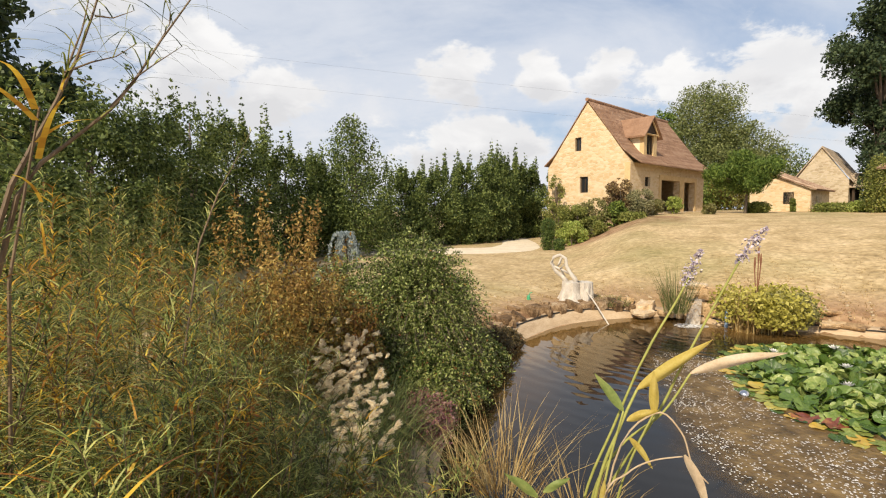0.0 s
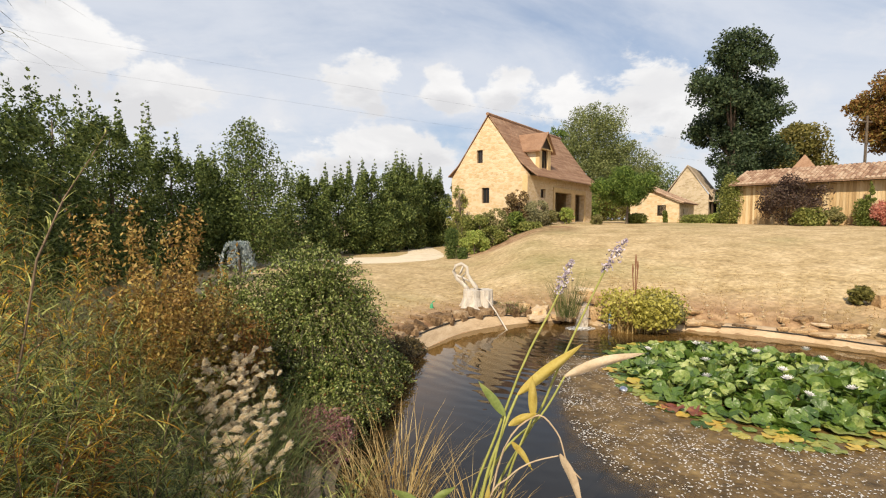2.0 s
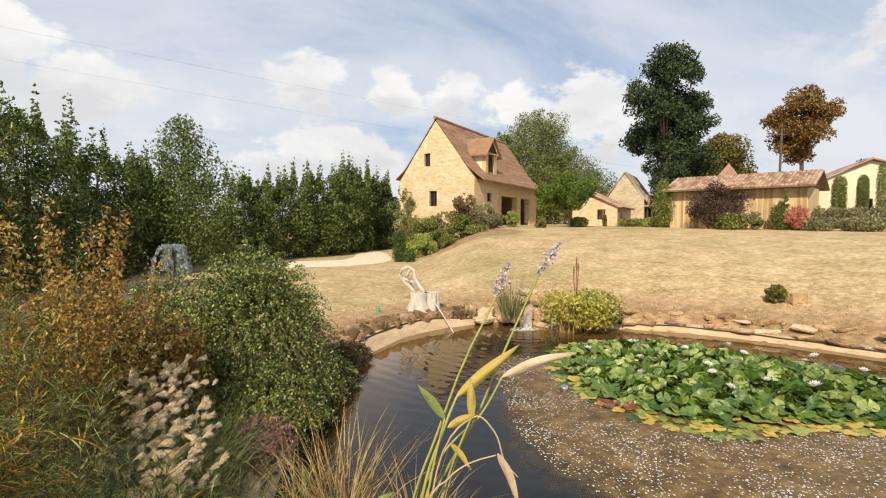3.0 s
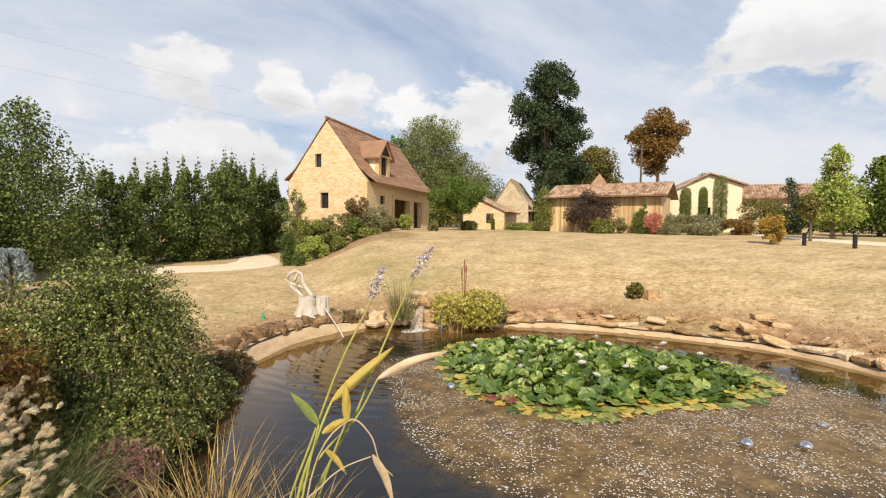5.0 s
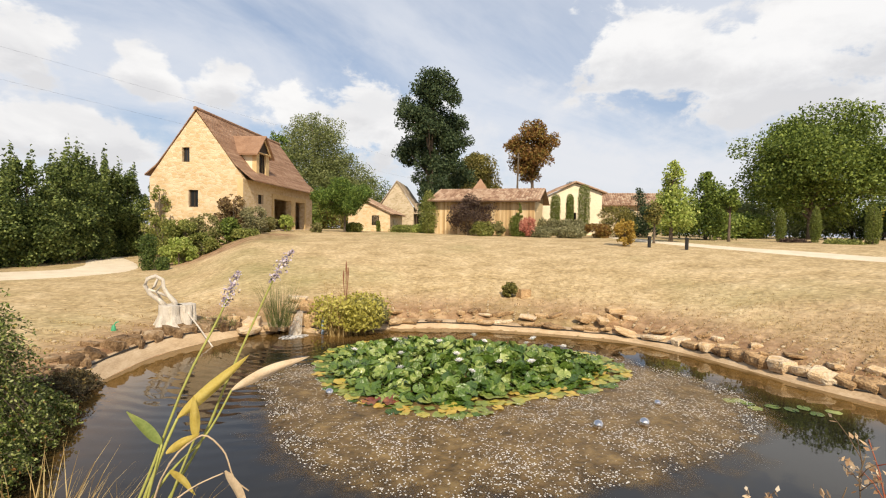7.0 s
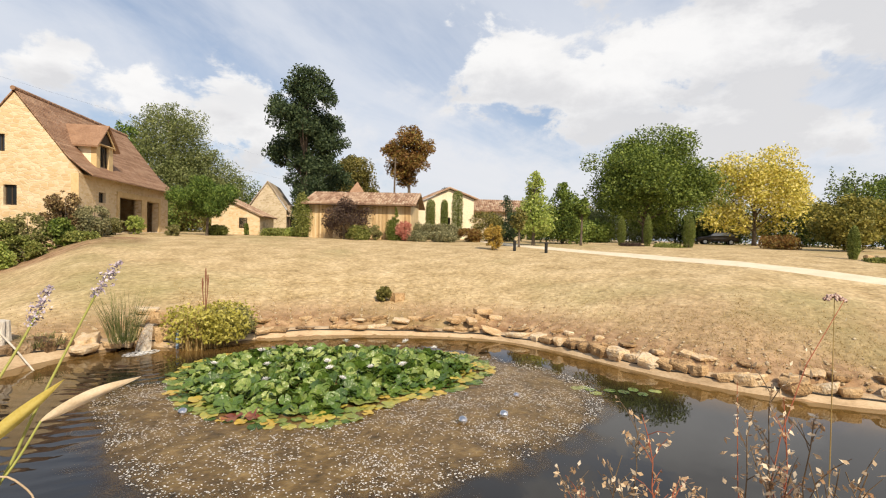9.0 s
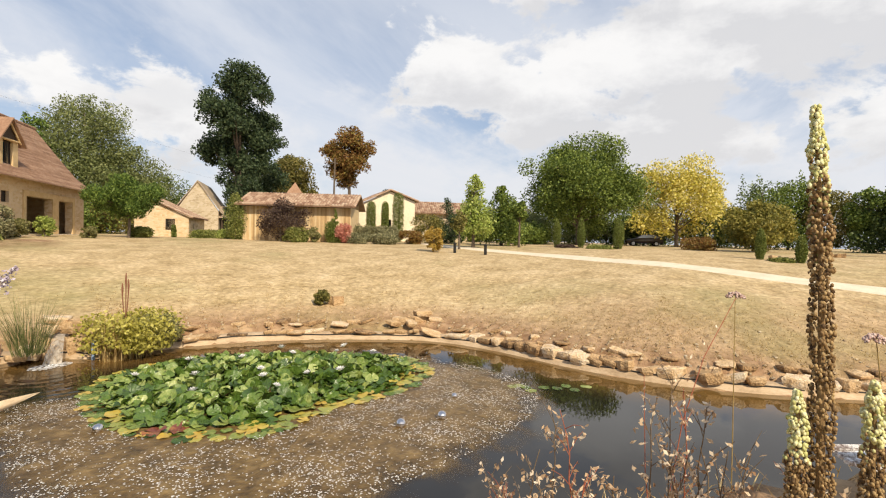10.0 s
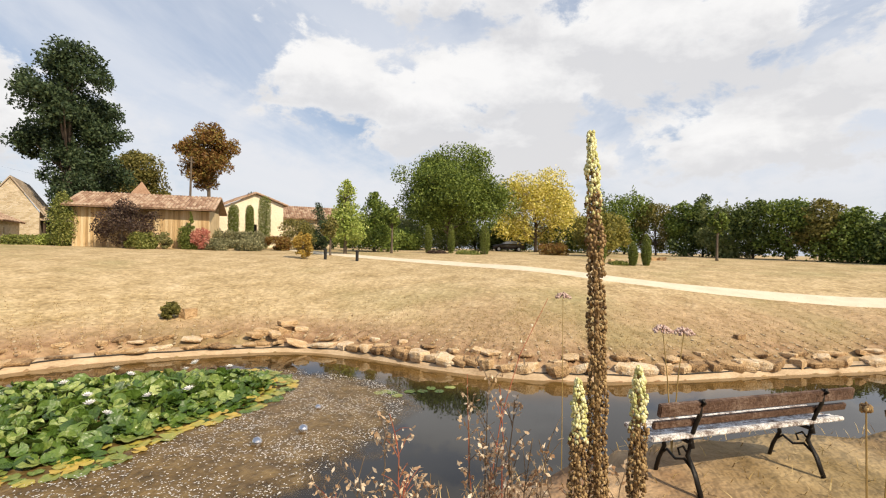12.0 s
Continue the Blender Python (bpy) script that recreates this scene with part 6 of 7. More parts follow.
tube(bm, [(0, 0, 0), (0.12, -0.75, -0.36), (0.26, -1.55, -0.82)], [0.026, 0.022, 0.018], 8)
part("shaft", bm, M_DEADWOOD, pole_)
# green watering rose by the seat
sp = base("sprinkler", pose(2.75, 15.9, H(2.75, 15.9)), "small green plastic lawn sprinkler", "sprinkler")
M_GREENPLASTIC = simple("green_plastic", (0.06, 0.32, 0.16), 0.4)
bm = bmesh.new()
tube(bm, [(0, 0, 0), (0, 0, 0.12), (0, 0, 0.16)], [0.07, 0.05, 0.02], 10)
part("body", bm, M_GREENPLASTIC, sp)
bm = bmesh.new()
tube(bm, [(0, 0, 0.14), (0.05, 0, 0.22), (0.12, 0, 0.24)], 0.018, 7)
part("nozzle", bm, M_GREENPLASTIC, sp)

# ---- plants at the far rim ----
M_RUSH = mat("rush_green", [(0.06, 0.08, 0.025), (0.14, 0.16, 0.05), (0.26, 0.25, 0.1)], 2, 0.6, 0, island=0.7, transl=0.25)
M_YPLANT = leafy("yellow_green_leaf", [(0.25, 0.23, 0.045), (0.48, 0.43, 0.085), (0.6, 0.54, 0.16)])
M_STRAW = mat("straw", [(0.2, 0.12, 0.04), (0.42, 0.29, 0.11), (0.62, 0.48, 0.24)], 2, 0.7, 0, island=0.7, transl=0.25)
M_GREENBLADE = mat("green_blade", [(0.05, 0.075, 0.025), (0.13, 0.16, 0.05), (0.27, 0.28, 0.11)], 2, 0.5, 0, island=0.7, transl=0.3)


def tuft(name, x, y, radius, n, length, width, lean, droop, material, label, category, seed, group="", z=None):
    rng = np.random.default_rng(seed)
    a, r = rng.uniform(0, 6.283, n), radius * np.sqrt(rng.uniform(0, 1, n))
    b = np.stack([r * np.cos(a), r * np.sin(a), np.zeros(n)], 1)
    q, _ = blades(rng, b, length, width, lean, droop, spread=a + rng.normal(0, 0.5, n))
    root = base(name, pose(x, y, (H(x, y) if z is None else z) - 0.03), label, category, group)
    quads("foliage", q, material, root)["kind"] = "stuff"
    return root


tuft("rush_clump", 6.75, 13.95, 0.32, 230, 1.4, 0.011, 0.3, 0.15, M_RUSH, "upright clump of thin green rushes at the pond rim", "rushes", 31, z=0.45)
yp = shrub("marsh_plant", 9.0, 13.8, 1.25, 2.8, M_YPLANT, "spreading yellow-green marsh plant beside the waterfall", 501, 5200, 0.11, category="marsh plant", z0=0.2)
shrub("marsh_plant", 9.5, 13.35, 1.15, 1.5, M_PALE, "straw yellow marginal plant at the water edge", 502, 2000, 0.09, category="marsh plant", z0=0.15)
tuft("reed_clump", 8.45, 13.35, 0.35, 160, 1.2, 0.02, 0.1, 0.1, M_STRAW, "olive brown reeds standing at the water edge", "reeds", 33, z=0.0)
tuft("reed_clump", 9.0, 13.2, 0.35, 110, 0.9, 0.018, 0.14, 0.15, M_STRAW, "olive brown reeds standing at the water edge", "reeds", 34, z=0.0)
tuft("grass_tuft", 5.4, 15.6, 0.6, 240, 0.3, 0.014, 0.4, 0.4, M_GREENBLADE, "green grass tuft behind the rim stones", "grass tuft", 35)
spike = base("flower_spike", pose(9.1, 13.95, 1.2), "withered rust-red flower spikes above the marsh plant", "flower spike")
for dx, dy, h in ((0, 0, 1.15), (0.09, 0.03, 0.95), (-0.1, 0.0, 0.85)):
    bm = bmesh.new()
    tube(bm, [(dx * 0.3, dy, -0.3), (dx, dy, h * 0.55), (dx, dy, h * 0.8), (dx, dy, h)], [0.012, 0.016, 0.03, 0.012], 7)
    part("spike", bm, mat("rust_spike", [(0.16, 0.06, 0.035), (0.3, 0.14, 0.08)], 20, 0.8, 0.4), spike)

# short dry grass along the bank and on the lawn
rng = np.random.default_rng(91)
n = 26000
s = rng.uniform(start, stop, n)
i = np.searchsorted(arc, s) % len(RIM)
o = 0.5 + np.abs(rng.normal(0, 2.6, n))
b = RIM[i] + rim_n[i] * o[:, None]
b = np.c_[b + rng.normal(0, 0.12, (n, 2)), np.zeros(n)]
b[:, 2] = height(b[:, 0], b[:, 1]) - 0.01
q, _ = blades(rng, b, 0.07, 0.018, 0.7, 0.5, segs=2)
tagged(quads("lawn_grass", q, M_STRAW), "short parched grass blades on the bank", "grass", kind="stuff")
n = 5200
b = np.c_[rng.uniform(-2.5, 6.2, n), rng.uniform(-6.5, 3.5, n), np.zeros(n)]
b = b[off_shore(b[:, 0], b[:, 1]) > 0.25]
b[:, 2] = height(b[:, 0], b[:, 1]) - 0.01
q, _ = blades(rng, b, 0.09, 0.008, 0.8, 0.5, segs=2)
tagged(quads("bank_grass", q, M_STRAW), "short dead grass on the near bank", "grass", kind="stuff")

# ---- left border: round bush, fountain grass, willow-leaved plants ----
M_COTO = leafy("small_leaf_green", [(0.05, 0.074, 0.017), (0.16, 0.21, 0.045), (0.5, 0.53, 0.2)], 0.4)
M_BERRY = leafy("autumn_small_leaf", [(0.2, 0.06, 0.03), (0.34, 0.17, 0.05), (0.42, 0.32, 0.1)])


def twiggy_bush(name, x, y, z0, rx, ry, rz, n_twigs, leaf, label, seed, extra=None, per=34, size=0.055):
    """A bush of arching twigs, each lined with small leaves."""
    rng = np.random.default_rng(seed)
    root = base(name, pose(x, y, z0), label, "bush")
    d = rng.normal(size=(n_twigs, 3))
    d[:, 2] = np.abs(d[:, 2]) * 0.9 + 0.02
    d /= np.linalg.norm(d, axis=1)[:, None]
    end = d * np.array([rx, ry, rz]) * rng.uniform(0.78, 1.08, n_twigs)[:, None]
    pts, lines = [], []
    for k in range(per):
        u = 0.45 + 0.55 * k / (per - 1)
        p = end * u + np.array([0, 0, 0.22 * rz * math.sin(u * 2.6) - 0.2 * rz * u**3])
        pts.append(p + rng.normal(0, 0.022, p.shape))
        lines.append(p)
    pts = np.concatenate(pts)
    pts[:, 2] = np.maximum(pts[:, 2], 0.05)
    quads("foliage", leaf_quads(rng, pts, size, 0.3, 0.5), leaf, root)["kind"] = "stuff"
    w = 0.004
    tw = []
    for a_, b_ in zip(lines[::6], lines[6::6]):
        side = np.cross(b_ - a_, rng.normal(size=a_.shape))
        side /= np.linalg.norm(side, axis=1)[:, None] + 1e-9
        tw.append(np.stack([a_ - side * w, a_ + side * w, b_ + side * w, b_ - side * w], 1))
    quads("branching", np.concatenate(tw), M_BARK, root)["kind"] = "stuff"
    if extra:
        sel = rng.choice(len(pts), extra[1], replace=False)
        c = pts[sel]
        c = c[c[:, 0] * 0.3 + c[:, 2] * -0.4 + 0.5 > rng.uniform(-0.6, 0.8, len(c))]
        quads("autumn_leaves", leaf_quads(rng, c * 1.01, size, 0.3, 0.5), extra[0], root)["kind"] = "stuff"
    return root


twiggy_bush("cotoneaster_bush", -0.6, 9.5, 0.35, 1.6, 1.6, 2.85, 1500, M_COTO, "large rounded green cotoneaster bush leaning over the pond", 61, (M_BERRY, 2200))
twiggy_bush("cotoneaster_bush", -2.1, 9.3, 0.4, 1.3, 1.3, 2.35, 650, M_COTO, "green small-leaved bush beside the round one", 62, (M_BERRY, 1500))
twiggy_bush("low_bush", -0.35, 7.9, 0.3, 0.95, 0.8, 0.95, 420, M_COTO, "low green twigs trailing over the pond edge", 63, (M_BERRY, 1500))
twiggy_bush("autumn_bush", -1.9, 7.6, 0.6, 1.0, 0.9, 1.9, 420, leafy("orange_brown_leaf", [(0.16, 0.10, 0.03), (0.32, 0.2, 0.055), (0.42, 0.34, 0.10)]), "bush with orange-brown autumn leaves", 64, (M_COTO, 3500), size=0.06)
twiggy_bush("autumn_bush", -2.8, 7.9, 0.6, 1.15, 1.0, 2.3, 480, leafy("ochre_leaf", [(0.17, 0.09, 0.025), (0.33, 0.19, 0.05), (0.45, 0.34, 0.1)]), "bush with ochre and rust autumn leaves", 67, (M_COTO, 4200), size=0.06)
M_BANK = leafy("dark_bank_leaf", [(0.05, 0.04, 0.022), (0.13, 0.1, 0.045), (0.25, 0.2, 0.1)])
for k, (x, y, rx, rz) in enumerate(((0.3, 8.0, 0.75, 0.7), (0.5, 9.0, 0.85, 0.85), (0.85, 10.0, 0.85, 0.75), (1.25, 11.0, 0.7, 0.6), (1.7, 11.9, 0.55, 0.4))):
    twiggy_bush("low_bush", x - 0.25, y + 0.1, 0.08, rx, rx, rz, 300, M_COTO if k < 3 else M_BANK, "low green twigs hanging over the pond rim" if k < 3 else "low brown dead twigs hanging over the pond rim", 660 + k, (M_BERRY, 900), size=0.05)
M_PINK = leafy("pink_bract", [(0.14, 0.05, 0.05), (0.32, 0.11, 0.13), (0.46, 0.26, 0.26)])
twiggy_bush("heather_bush", -0.35, 7.05, 0.15, 0.55, 0.5, 0.6, 190, M_PINK, "low bush with faded pink flowers by the water", 65, (M_COTO, 1200), size=0.04)
twiggy_bush("heather_bush", -0.37, 6.75, 0.1, 0.5, 0.45, 0.5, 170, M_PINK, "low twiggy bush with faded pink flowers at the waterline", 68, (M_COTO, 900), size=0.04)
wc = base("weeping_cedar", pose(-3.5, 16.4, H(-3.5, 16.4)), "small weeping blue-grey cedar", "cedar")
bm = bmesh.new()
tube(bm, [(0, 0, -0.1), (0.05, 0, 1.1), (0.0, 0.05, 2.0)], [0.07, 0.05, 0.03], 7)
part("trunk", bm, M_BARK, wc)
rng = np.random.default_rng(66)
strands = []
for k in range(26):
    # each limb bows out and lets a curtain of needles hang
    a, reach = rng.uniform(0, 6.283), rng.uniform(0.15, 0.62)
    n = 90
    u = rng.uniform(0, 1, n)
    drop = rng.uniform(0.9, 1.5) * np.maximum(u - 0.35, 0) ** 1.2
    line = np.stack([reach * np.sin(u * 1.6) * math.cos(a), reach * np.sin(u * 1.6) * math.sin(a), 1.95 + 0.12 * np.sin(u * 3.1) - drop], 1)
    strands.append(leaf_quads(rng, line + rng.normal(0, 0.025, (n, 3)), 0.13, -1.6, 0.28))
quads("crown", np.concatenate(strands), leafy("blue_needle", [(0.2, 0.25, 0.26), (0.34, 0.40, 0.41), (0.5, 0.55, 0.55)]), wc)

# rusty spires of a spiraea
SPZ = H(-2.15, 6.15)
root = base("spiraea_bush", pose(-2.15, 6.15, H(-2.15, 6.15)), "shrub with upright spires of rusty seed heads", "bush")
rng = np.random.default_rng(67)
M_RUSTLEAF = leafy("rust_seed", [(0.15, 0.09, 0.03), (0.34, 0.2, 0.05), (0.52, 0.38, 0.12)])
for k in range(30):
    a = rng.uniform(0, 6.28)
    r_ = rng.uniform(0.05, 0.8)
    tip = Vector((r_ * math.cos(a) * 1.5, r_ * math.sin(a), rng.uniform(2.75, 3.85) - SPZ))
    n = 150
    u = rng.uniform(0.45, 1, n)
    c = np.stack([tip.x * u, tip.y * u, tip.z * u], 1) + rng.normal(0, 0.045, (n, 3))
    quads("spire", leaf_quads(rng, c, 0.055, -0.7, 0.45), M_RUSTLEAF, root)["kind"] = "stuff"

# fountain grass with plumes
fg = base("fountain_grass", pose(-0.95, 5.75, 0), "fountain grass with fluffy cream plumes on the bank", "ornamental grass")
rng = np.random.default_rng(68)
n = 1500
b = np.c_[rng.normal(-0.15, 0.38, n), rng.normal(0.1, 0.75, n), np.zeros(n)]
b[:, 2] = height(b[:, 0] - 0.95, b[:, 1] + 5.75) - 0.02
q, _ = blades(rng, b, 1.0, 0.009, 0.6, 0.7)
quads("foliage", q, M_GREENBLADE, fg)["kind"] = "stuff"
M_PLUME = mat("cream_plume", [(0.86, 0.74, 0.54), (0.92, 0.83, 0.65), (0.94, 0.89, 0.76)], 5, 0.85, 0, island=0.2, transl=0.6)
pl_me = []
for v in range(5):
    m_ = 300
    u = rng.uniform(0, 1, m_)
    ax = np.stack([0.035 * np.sin(u * 2 + v), 0.02 * u, u * 0.19 - 0.04 * u * u], 1)
    d = rng.normal(size=(m_, 3)) * np.array([1, 1, 0.5])
    d /= np.linalg.norm(d, axis=1)[:, None]
    d = d * 0.8 + np.array([0, 0, 0.75])
    ln = 0.085 * np.sin(np.pi * (0.12 + 0.8 * u))[:, None] * rng.uniform(0.5, 1.1, (m_, 1))
    tip = ax + d * ln + np.array([0, 0, 0.012])
    sd = np.cross(d, rng.normal(size=(m_, 3))) * 0.002
    c4 = np.stack([ax - sd, ax + sd, tip + sd, tip - sd], 1)
    tmp_ob = quads("plume", c4, M_PLUME)
    pl_me.append(tmp_ob.data)
    bpy.data.objects.remove(tmp_ob)
for k in range(430):
    y_ = rng.uniform(-1.5, 1.5)
    x_ = rng.normal(-0.22 - 0.35 * (y_ > 0.3), 0.24)
    z_ = 0.62 + 0.55 * (y_ + 1.15) / 2.2 + rng.uniform(-0.25, 0.5) - 0.5 * max(0.0, x_ - 0.15)
    ob = new("plume", pl_me[k % 5])
    ob.parent = fg
    ob.matrix_basis = pose(x_, y_, z_, rng.normal(0, 22), 68 + rng.normal(0, 20), rng.uniform(-55, 30)) @ Matrix.Scale(rng.uniform(0.38, 0.68), 4)

M_WILLOWLEAF = mat("narrow_leaf", [(0.02, 0.03, 0.008), (0.085, 0.118, 0.024), (0.19, 0.225, 0.045), (0.5, 0.5, 0.16)], 2, 0.5, 0, island=0.75, transl=0.3)
M_GOLDLEAF = mat("golden_leaf", [(0.2, 0.07, 0.015), (0.5, 0.27, 0.035), (0.78, 0.56, 0.07)], 3, 0.45, 0, island=0.7, transl=0.35)
M_STALK = mat("red_brown_stalk", [(0.07, 0.045, 0.03), (0.15, 0.105, 0.065), (0.27, 0.2, 0.13)], 9, 0.7, 0.2, stretch=(1, 1, 0.3))


def leafed_stalk(bm, rng, path, girth, every, leaf_len, sets, chance, leaf_w=0.009, droop=1.35):
    """Adds a stalk to bm, and narrow arching leaves along it to the sets (green, gold)."""
    tube(bm, path, [girth * (1 - 0.75 * k / (len(path) - 1)) for k in range(len(path))], 5, cap=False)
    p = np.array([tuple(v) for v in path])
    seg = np.r_[0, np.cumsum(np.linalg.norm(np.diff(p, axis=0), axis=1))]
    m_ = int(seg[-1] / every)
    at = np.stack([np.interp(np.linspace(0.12, 1, m_) * seg[-1], seg, p[:, k]) for k in range(3)], 1)
    gold = rng.random(m_) < chance
    for flag, out in ((False, sets[0]), (True, sets[1])):
        sel = at[gold == flag]
        if len(sel):
            q, _ = blades(rng, sel, leaf_len * (0.75 if flag else 1), leaf_w * (1.5 if flag else 1), 0.9, droop, segs=5)
            out.append(q)


def willow_plant(x, y, n, top, spread, seed, chance, label, leaf_len=0.2, every=0.0165):
    rng = np.random.default_rng(seed)
    z0 = H(x, y)
    tall = top - z0
    root = base("willow_leaved_plant", pose(x, y, z0), label, "perennial plant", "tall plants of the left border")
    bm = bmesh.new()
    sets = ([], [])
    for k in range(n):
        a, r_ = rng.uniform(0, 6.28), spread * math.sqrt(rng.random())
        bx, by = r_ * math.cos(a), r_ * math.sin(a)
        h = tall * rng.uniform(0.55, 1.06)
        lx, ly = rng.normal(0, 0.2) + bx * 0.45, rng.normal(0, 0.2) + by * 0.45
        leafed_stalk(bm, rng, [(bx, by, 0), (bx + lx * 0.3, by + ly * 0.3, h * 0.4), (bx + lx * 0.65, by + ly * 0.65, h * 0.75), (bx + lx, by + ly, h)], 0.0055, every, leaf_len * rng.uniform(0.75, 1.25), sets, chance * (3.2 if rng.random() < 0.25 else 0.5), 0.0078)
    part("stem", bm, M_STALK, root)["kind"] = "stuff"
    quads("leaves", np.concatenate(sets[0]), M_WILLOWLEAF, root)["kind"] = "stuff"
    if sets[1]:
        quads("golden_leaves", np.concatenate(sets[1]), M_GOLDLEAF, root)["kind"] = "stuff"
    return root


WL = "tall green plant with narrow arching leaves turning yellow"
for k, (x, y, n, top, spread, ch) in enumerate(((-1.4, 2.0, 22, 2.75, 0.38, 0.12), (-2.2, 2.1, 30, 3.3, 0.45, 0.2), (-1.4, 2.9, 24, 2.65, 0.36, 0.2), (-2.1, 3.0, 34, 2.95, 0.45, 0.2), (-3.1, 2.9, 34, 3.5, 0.6, 0.26),
                                              (-1.95, 4.2, 28, 1.8, 0.4, 0.16), (-2.7, 4.4, 36, 2.95, 0.55, 0.2), (-3.8, 4.2, 36, 3.6, 0.7, 0.22), (-2.2, 5.3, 26, 2.25, 0.4, 0.09), (-3.0, 5.7, 36, 3.1, 0.6, 0.15), (-4.6, 5.8, 34, 3.7, 0.8, 0.15), (-3.4, 7.4, 30, 3.3, 0.7, 0.1), (-5.4, 7.6, 28, 4.0, 0.8, 0.08), (-0.85, 3.1, 20, 1.95, 0.3, 0.1), (-1.3, 3.9, 20, 1.65, 0.3, 0.06), (-0.3, 3.2, 14, 1.6, 0.25, 0.05), (-1.45, 1.45, 26, 2.7, 0.35, 0.14))):
    willow_plant(x, y, n, top, spread, 700 + k, ch, WL if ch > 0.09 else "green plant with fine narrow arching leaves")
# bare tall stalks rising above the rest
rng = np.random.default_rng(720)
tall_ = base("bare_stalk_plant", pose(-1.75, 1.75, H(-1.75, 1.75)), "tall branching half-bare stalks with curling dry leaves", "perennial plant")
zb = H(-1.75, 1.75)
sets = ([], [])
for pth, g in (([(-1.95, 1.5, zb), (-1.61, 1.78, 3.55), (-1.57, 1.85, 3.72), (-1.52, 1.91, 3.89), (-1.48, 1.97, 4.06), (-1.44, 2.02, 4.25), (-1.40, 2.07, 4.47)], 0.0115),
               ([(-1.92, 1.6, zb), (-1.60, 1.79, 3.51), (-1.56, 1.86, 3.64), (-1.51, 1.94, 3.73), (-1.41, 2.05, 3.88), (-1.35, 2.12, 4.01), (-1.27, 2.20, 4.21), (-1.17, 2.29, 4.43), (-1.11, 2.35, 4.61)], 0.0105),
               ([(-1.52, 1.91, 3.89), (-1.50, 1.96, 4.05), (-1.47, 2.00, 4.19), (-1.46, 2.04, 4.34)], 0.006),
               ([(-1.42, 2.06, 3.89), (-1.34, 2.12, 4.03), (-1.28, 2.15, 4.09), (-1.23, 2.18, 4.14), (-1.18, 2.21, 4.19)], 0.0045),
               ([(-1.50, 1.93, 4.00), (-1.44, 2.00, 4.06), (-1.38, 2.06, 4.10), (-1.33, 2.12, 4.17)], 0.0045),
               ([(-1.43, 2.02, 4.25), (-1.39, 2.07, 4.26), (-1.33, 2.12, 4.31)], 0.004),
               ([(-1.28, 2.21, 4.21), (-1.23, 2.21, 4.29), (-1.21, 2.19, 4.41)], 0.004)):
    bm = bmesh.new()
    leafed_stalk(bm, rng, [(x + 1.75, y - 1.75, z - zb) for x, y, z in pth], g, 0.036, 0.19, sets, 0.05, 0.0065, 1.7)
    part("stalk", bm, M_STALK, tall_)
quads("leaves", np.concatenate(sets[0]), M_WILLOWLEAF, tall_)["kind"] = "stuff"
if sets[1]:
    quads("golden_leaves", np.concatenate(sets[1]), M_GOLDLEAF, tall_)["kind"] = "stuff"
st3 = base("bare_stalk_plant", pose(-1.75, 2.75, H(-1.75, 2.75)), "single red-brown stalk with drooping narrow leaves", "perennial plant")
zb = H(-1.75, 2.75)
sets = ([], [])
bm = bmesh.new()
leafed_stalk(bm, rng, [(0, 0, 0), (0.23, 0.18, 3.25 - zb), (0.32, 0.28, 3.58 - zb), (0.41, 0.38, 3.81 - zb), (0.47, 0.46, 3.99 - zb)], 0.008, 0.024, 0.19, sets, 0.03, 0.008, 1.6)
part("stalk", bm, M_STALK, st3)
quads("leaves", np.concatenate(sets[0]), M_WILLOWLEAF, st3)["kind"] = "stuff"
# a few big yellow leaves
yl = base("yellow_leaf_spray", pose(-1.7, 1.75, H(-1.7, 1.75)), "stem with long curling bright yellow leaves", "perennial plant")
zb = H(-1.7, 1.75)
bm = bmesh.new()
tube(bm, [(0, 0, 0), (0.08, 0, 1.2), (0.2, 0.05, 1.85)], [0.008, 0.006, 0.004], 5)
part("stem", bm, M_STALK, yl)
for dz, a in ((1.84, 5.2), (1.8, 4.4), (1.72, 0.3), (1.66, 5.7), (1.5, 4.9), (1.42, 0.9), (1.3, 5.4)):
    q, _ = blades(rng, np.array([[0.19, 0.04, dz]]), 0.27, 0.02, 0.9, 1.1, segs=7, spread=np.array([a]))
    quads("leaf", q, M_GOLDLEAF, yl)

# straw sedge at the water's edge
tuft("dry_sedge", 0.62, 4.95, 0.32, 170, 1.0, 0.011, 0.42, 0.35, M_STRAW, "clump of dry straw-coloured sedge at the water edge", "sedge", 36, z=0.35)
tuft("dry_sedge", 0.2, 5.4, 0.25, 80, 0.8, 0.011, 0.5, 0.4, M_STRAW, "clump of dry straw-coloured sedge at the water edge", "sedge", 37, z=0.2)
tuft("dry_sedge", 1.25, 4.3, 0.3, 120, 0.75, 0.01, 0.5, 0.5, M_STRAW, "thin dry sedge stems over the water", "sedge", 38, z=0.35)

# ---- thalia: long stems, paddle leaves, lilac flower heads ----
M_THSTEM = mat("thalia_stem", [(0.22, 0.24, 0.06), (0.38, 0.38, 0.11), (0.5, 0.47, 0.18)], 6, 0.45, 0.1, island=0.4)
M_THGREEN = mat("thalia_leaf", [(0.16, 0.22, 0.06), (0.27, 0.33, 0.1), (0.42, 0.42, 0.14)], 9, 0.4, 0.1, transl=0.35)
M_THGOLD = mat("thalia_yellow_leaf", [(0.42, 0.3, 0.06), (0.58, 0.45, 0.11), (0.66, 0.55, 0.2)], 9, 0.4, 0.1, transl=0.35)
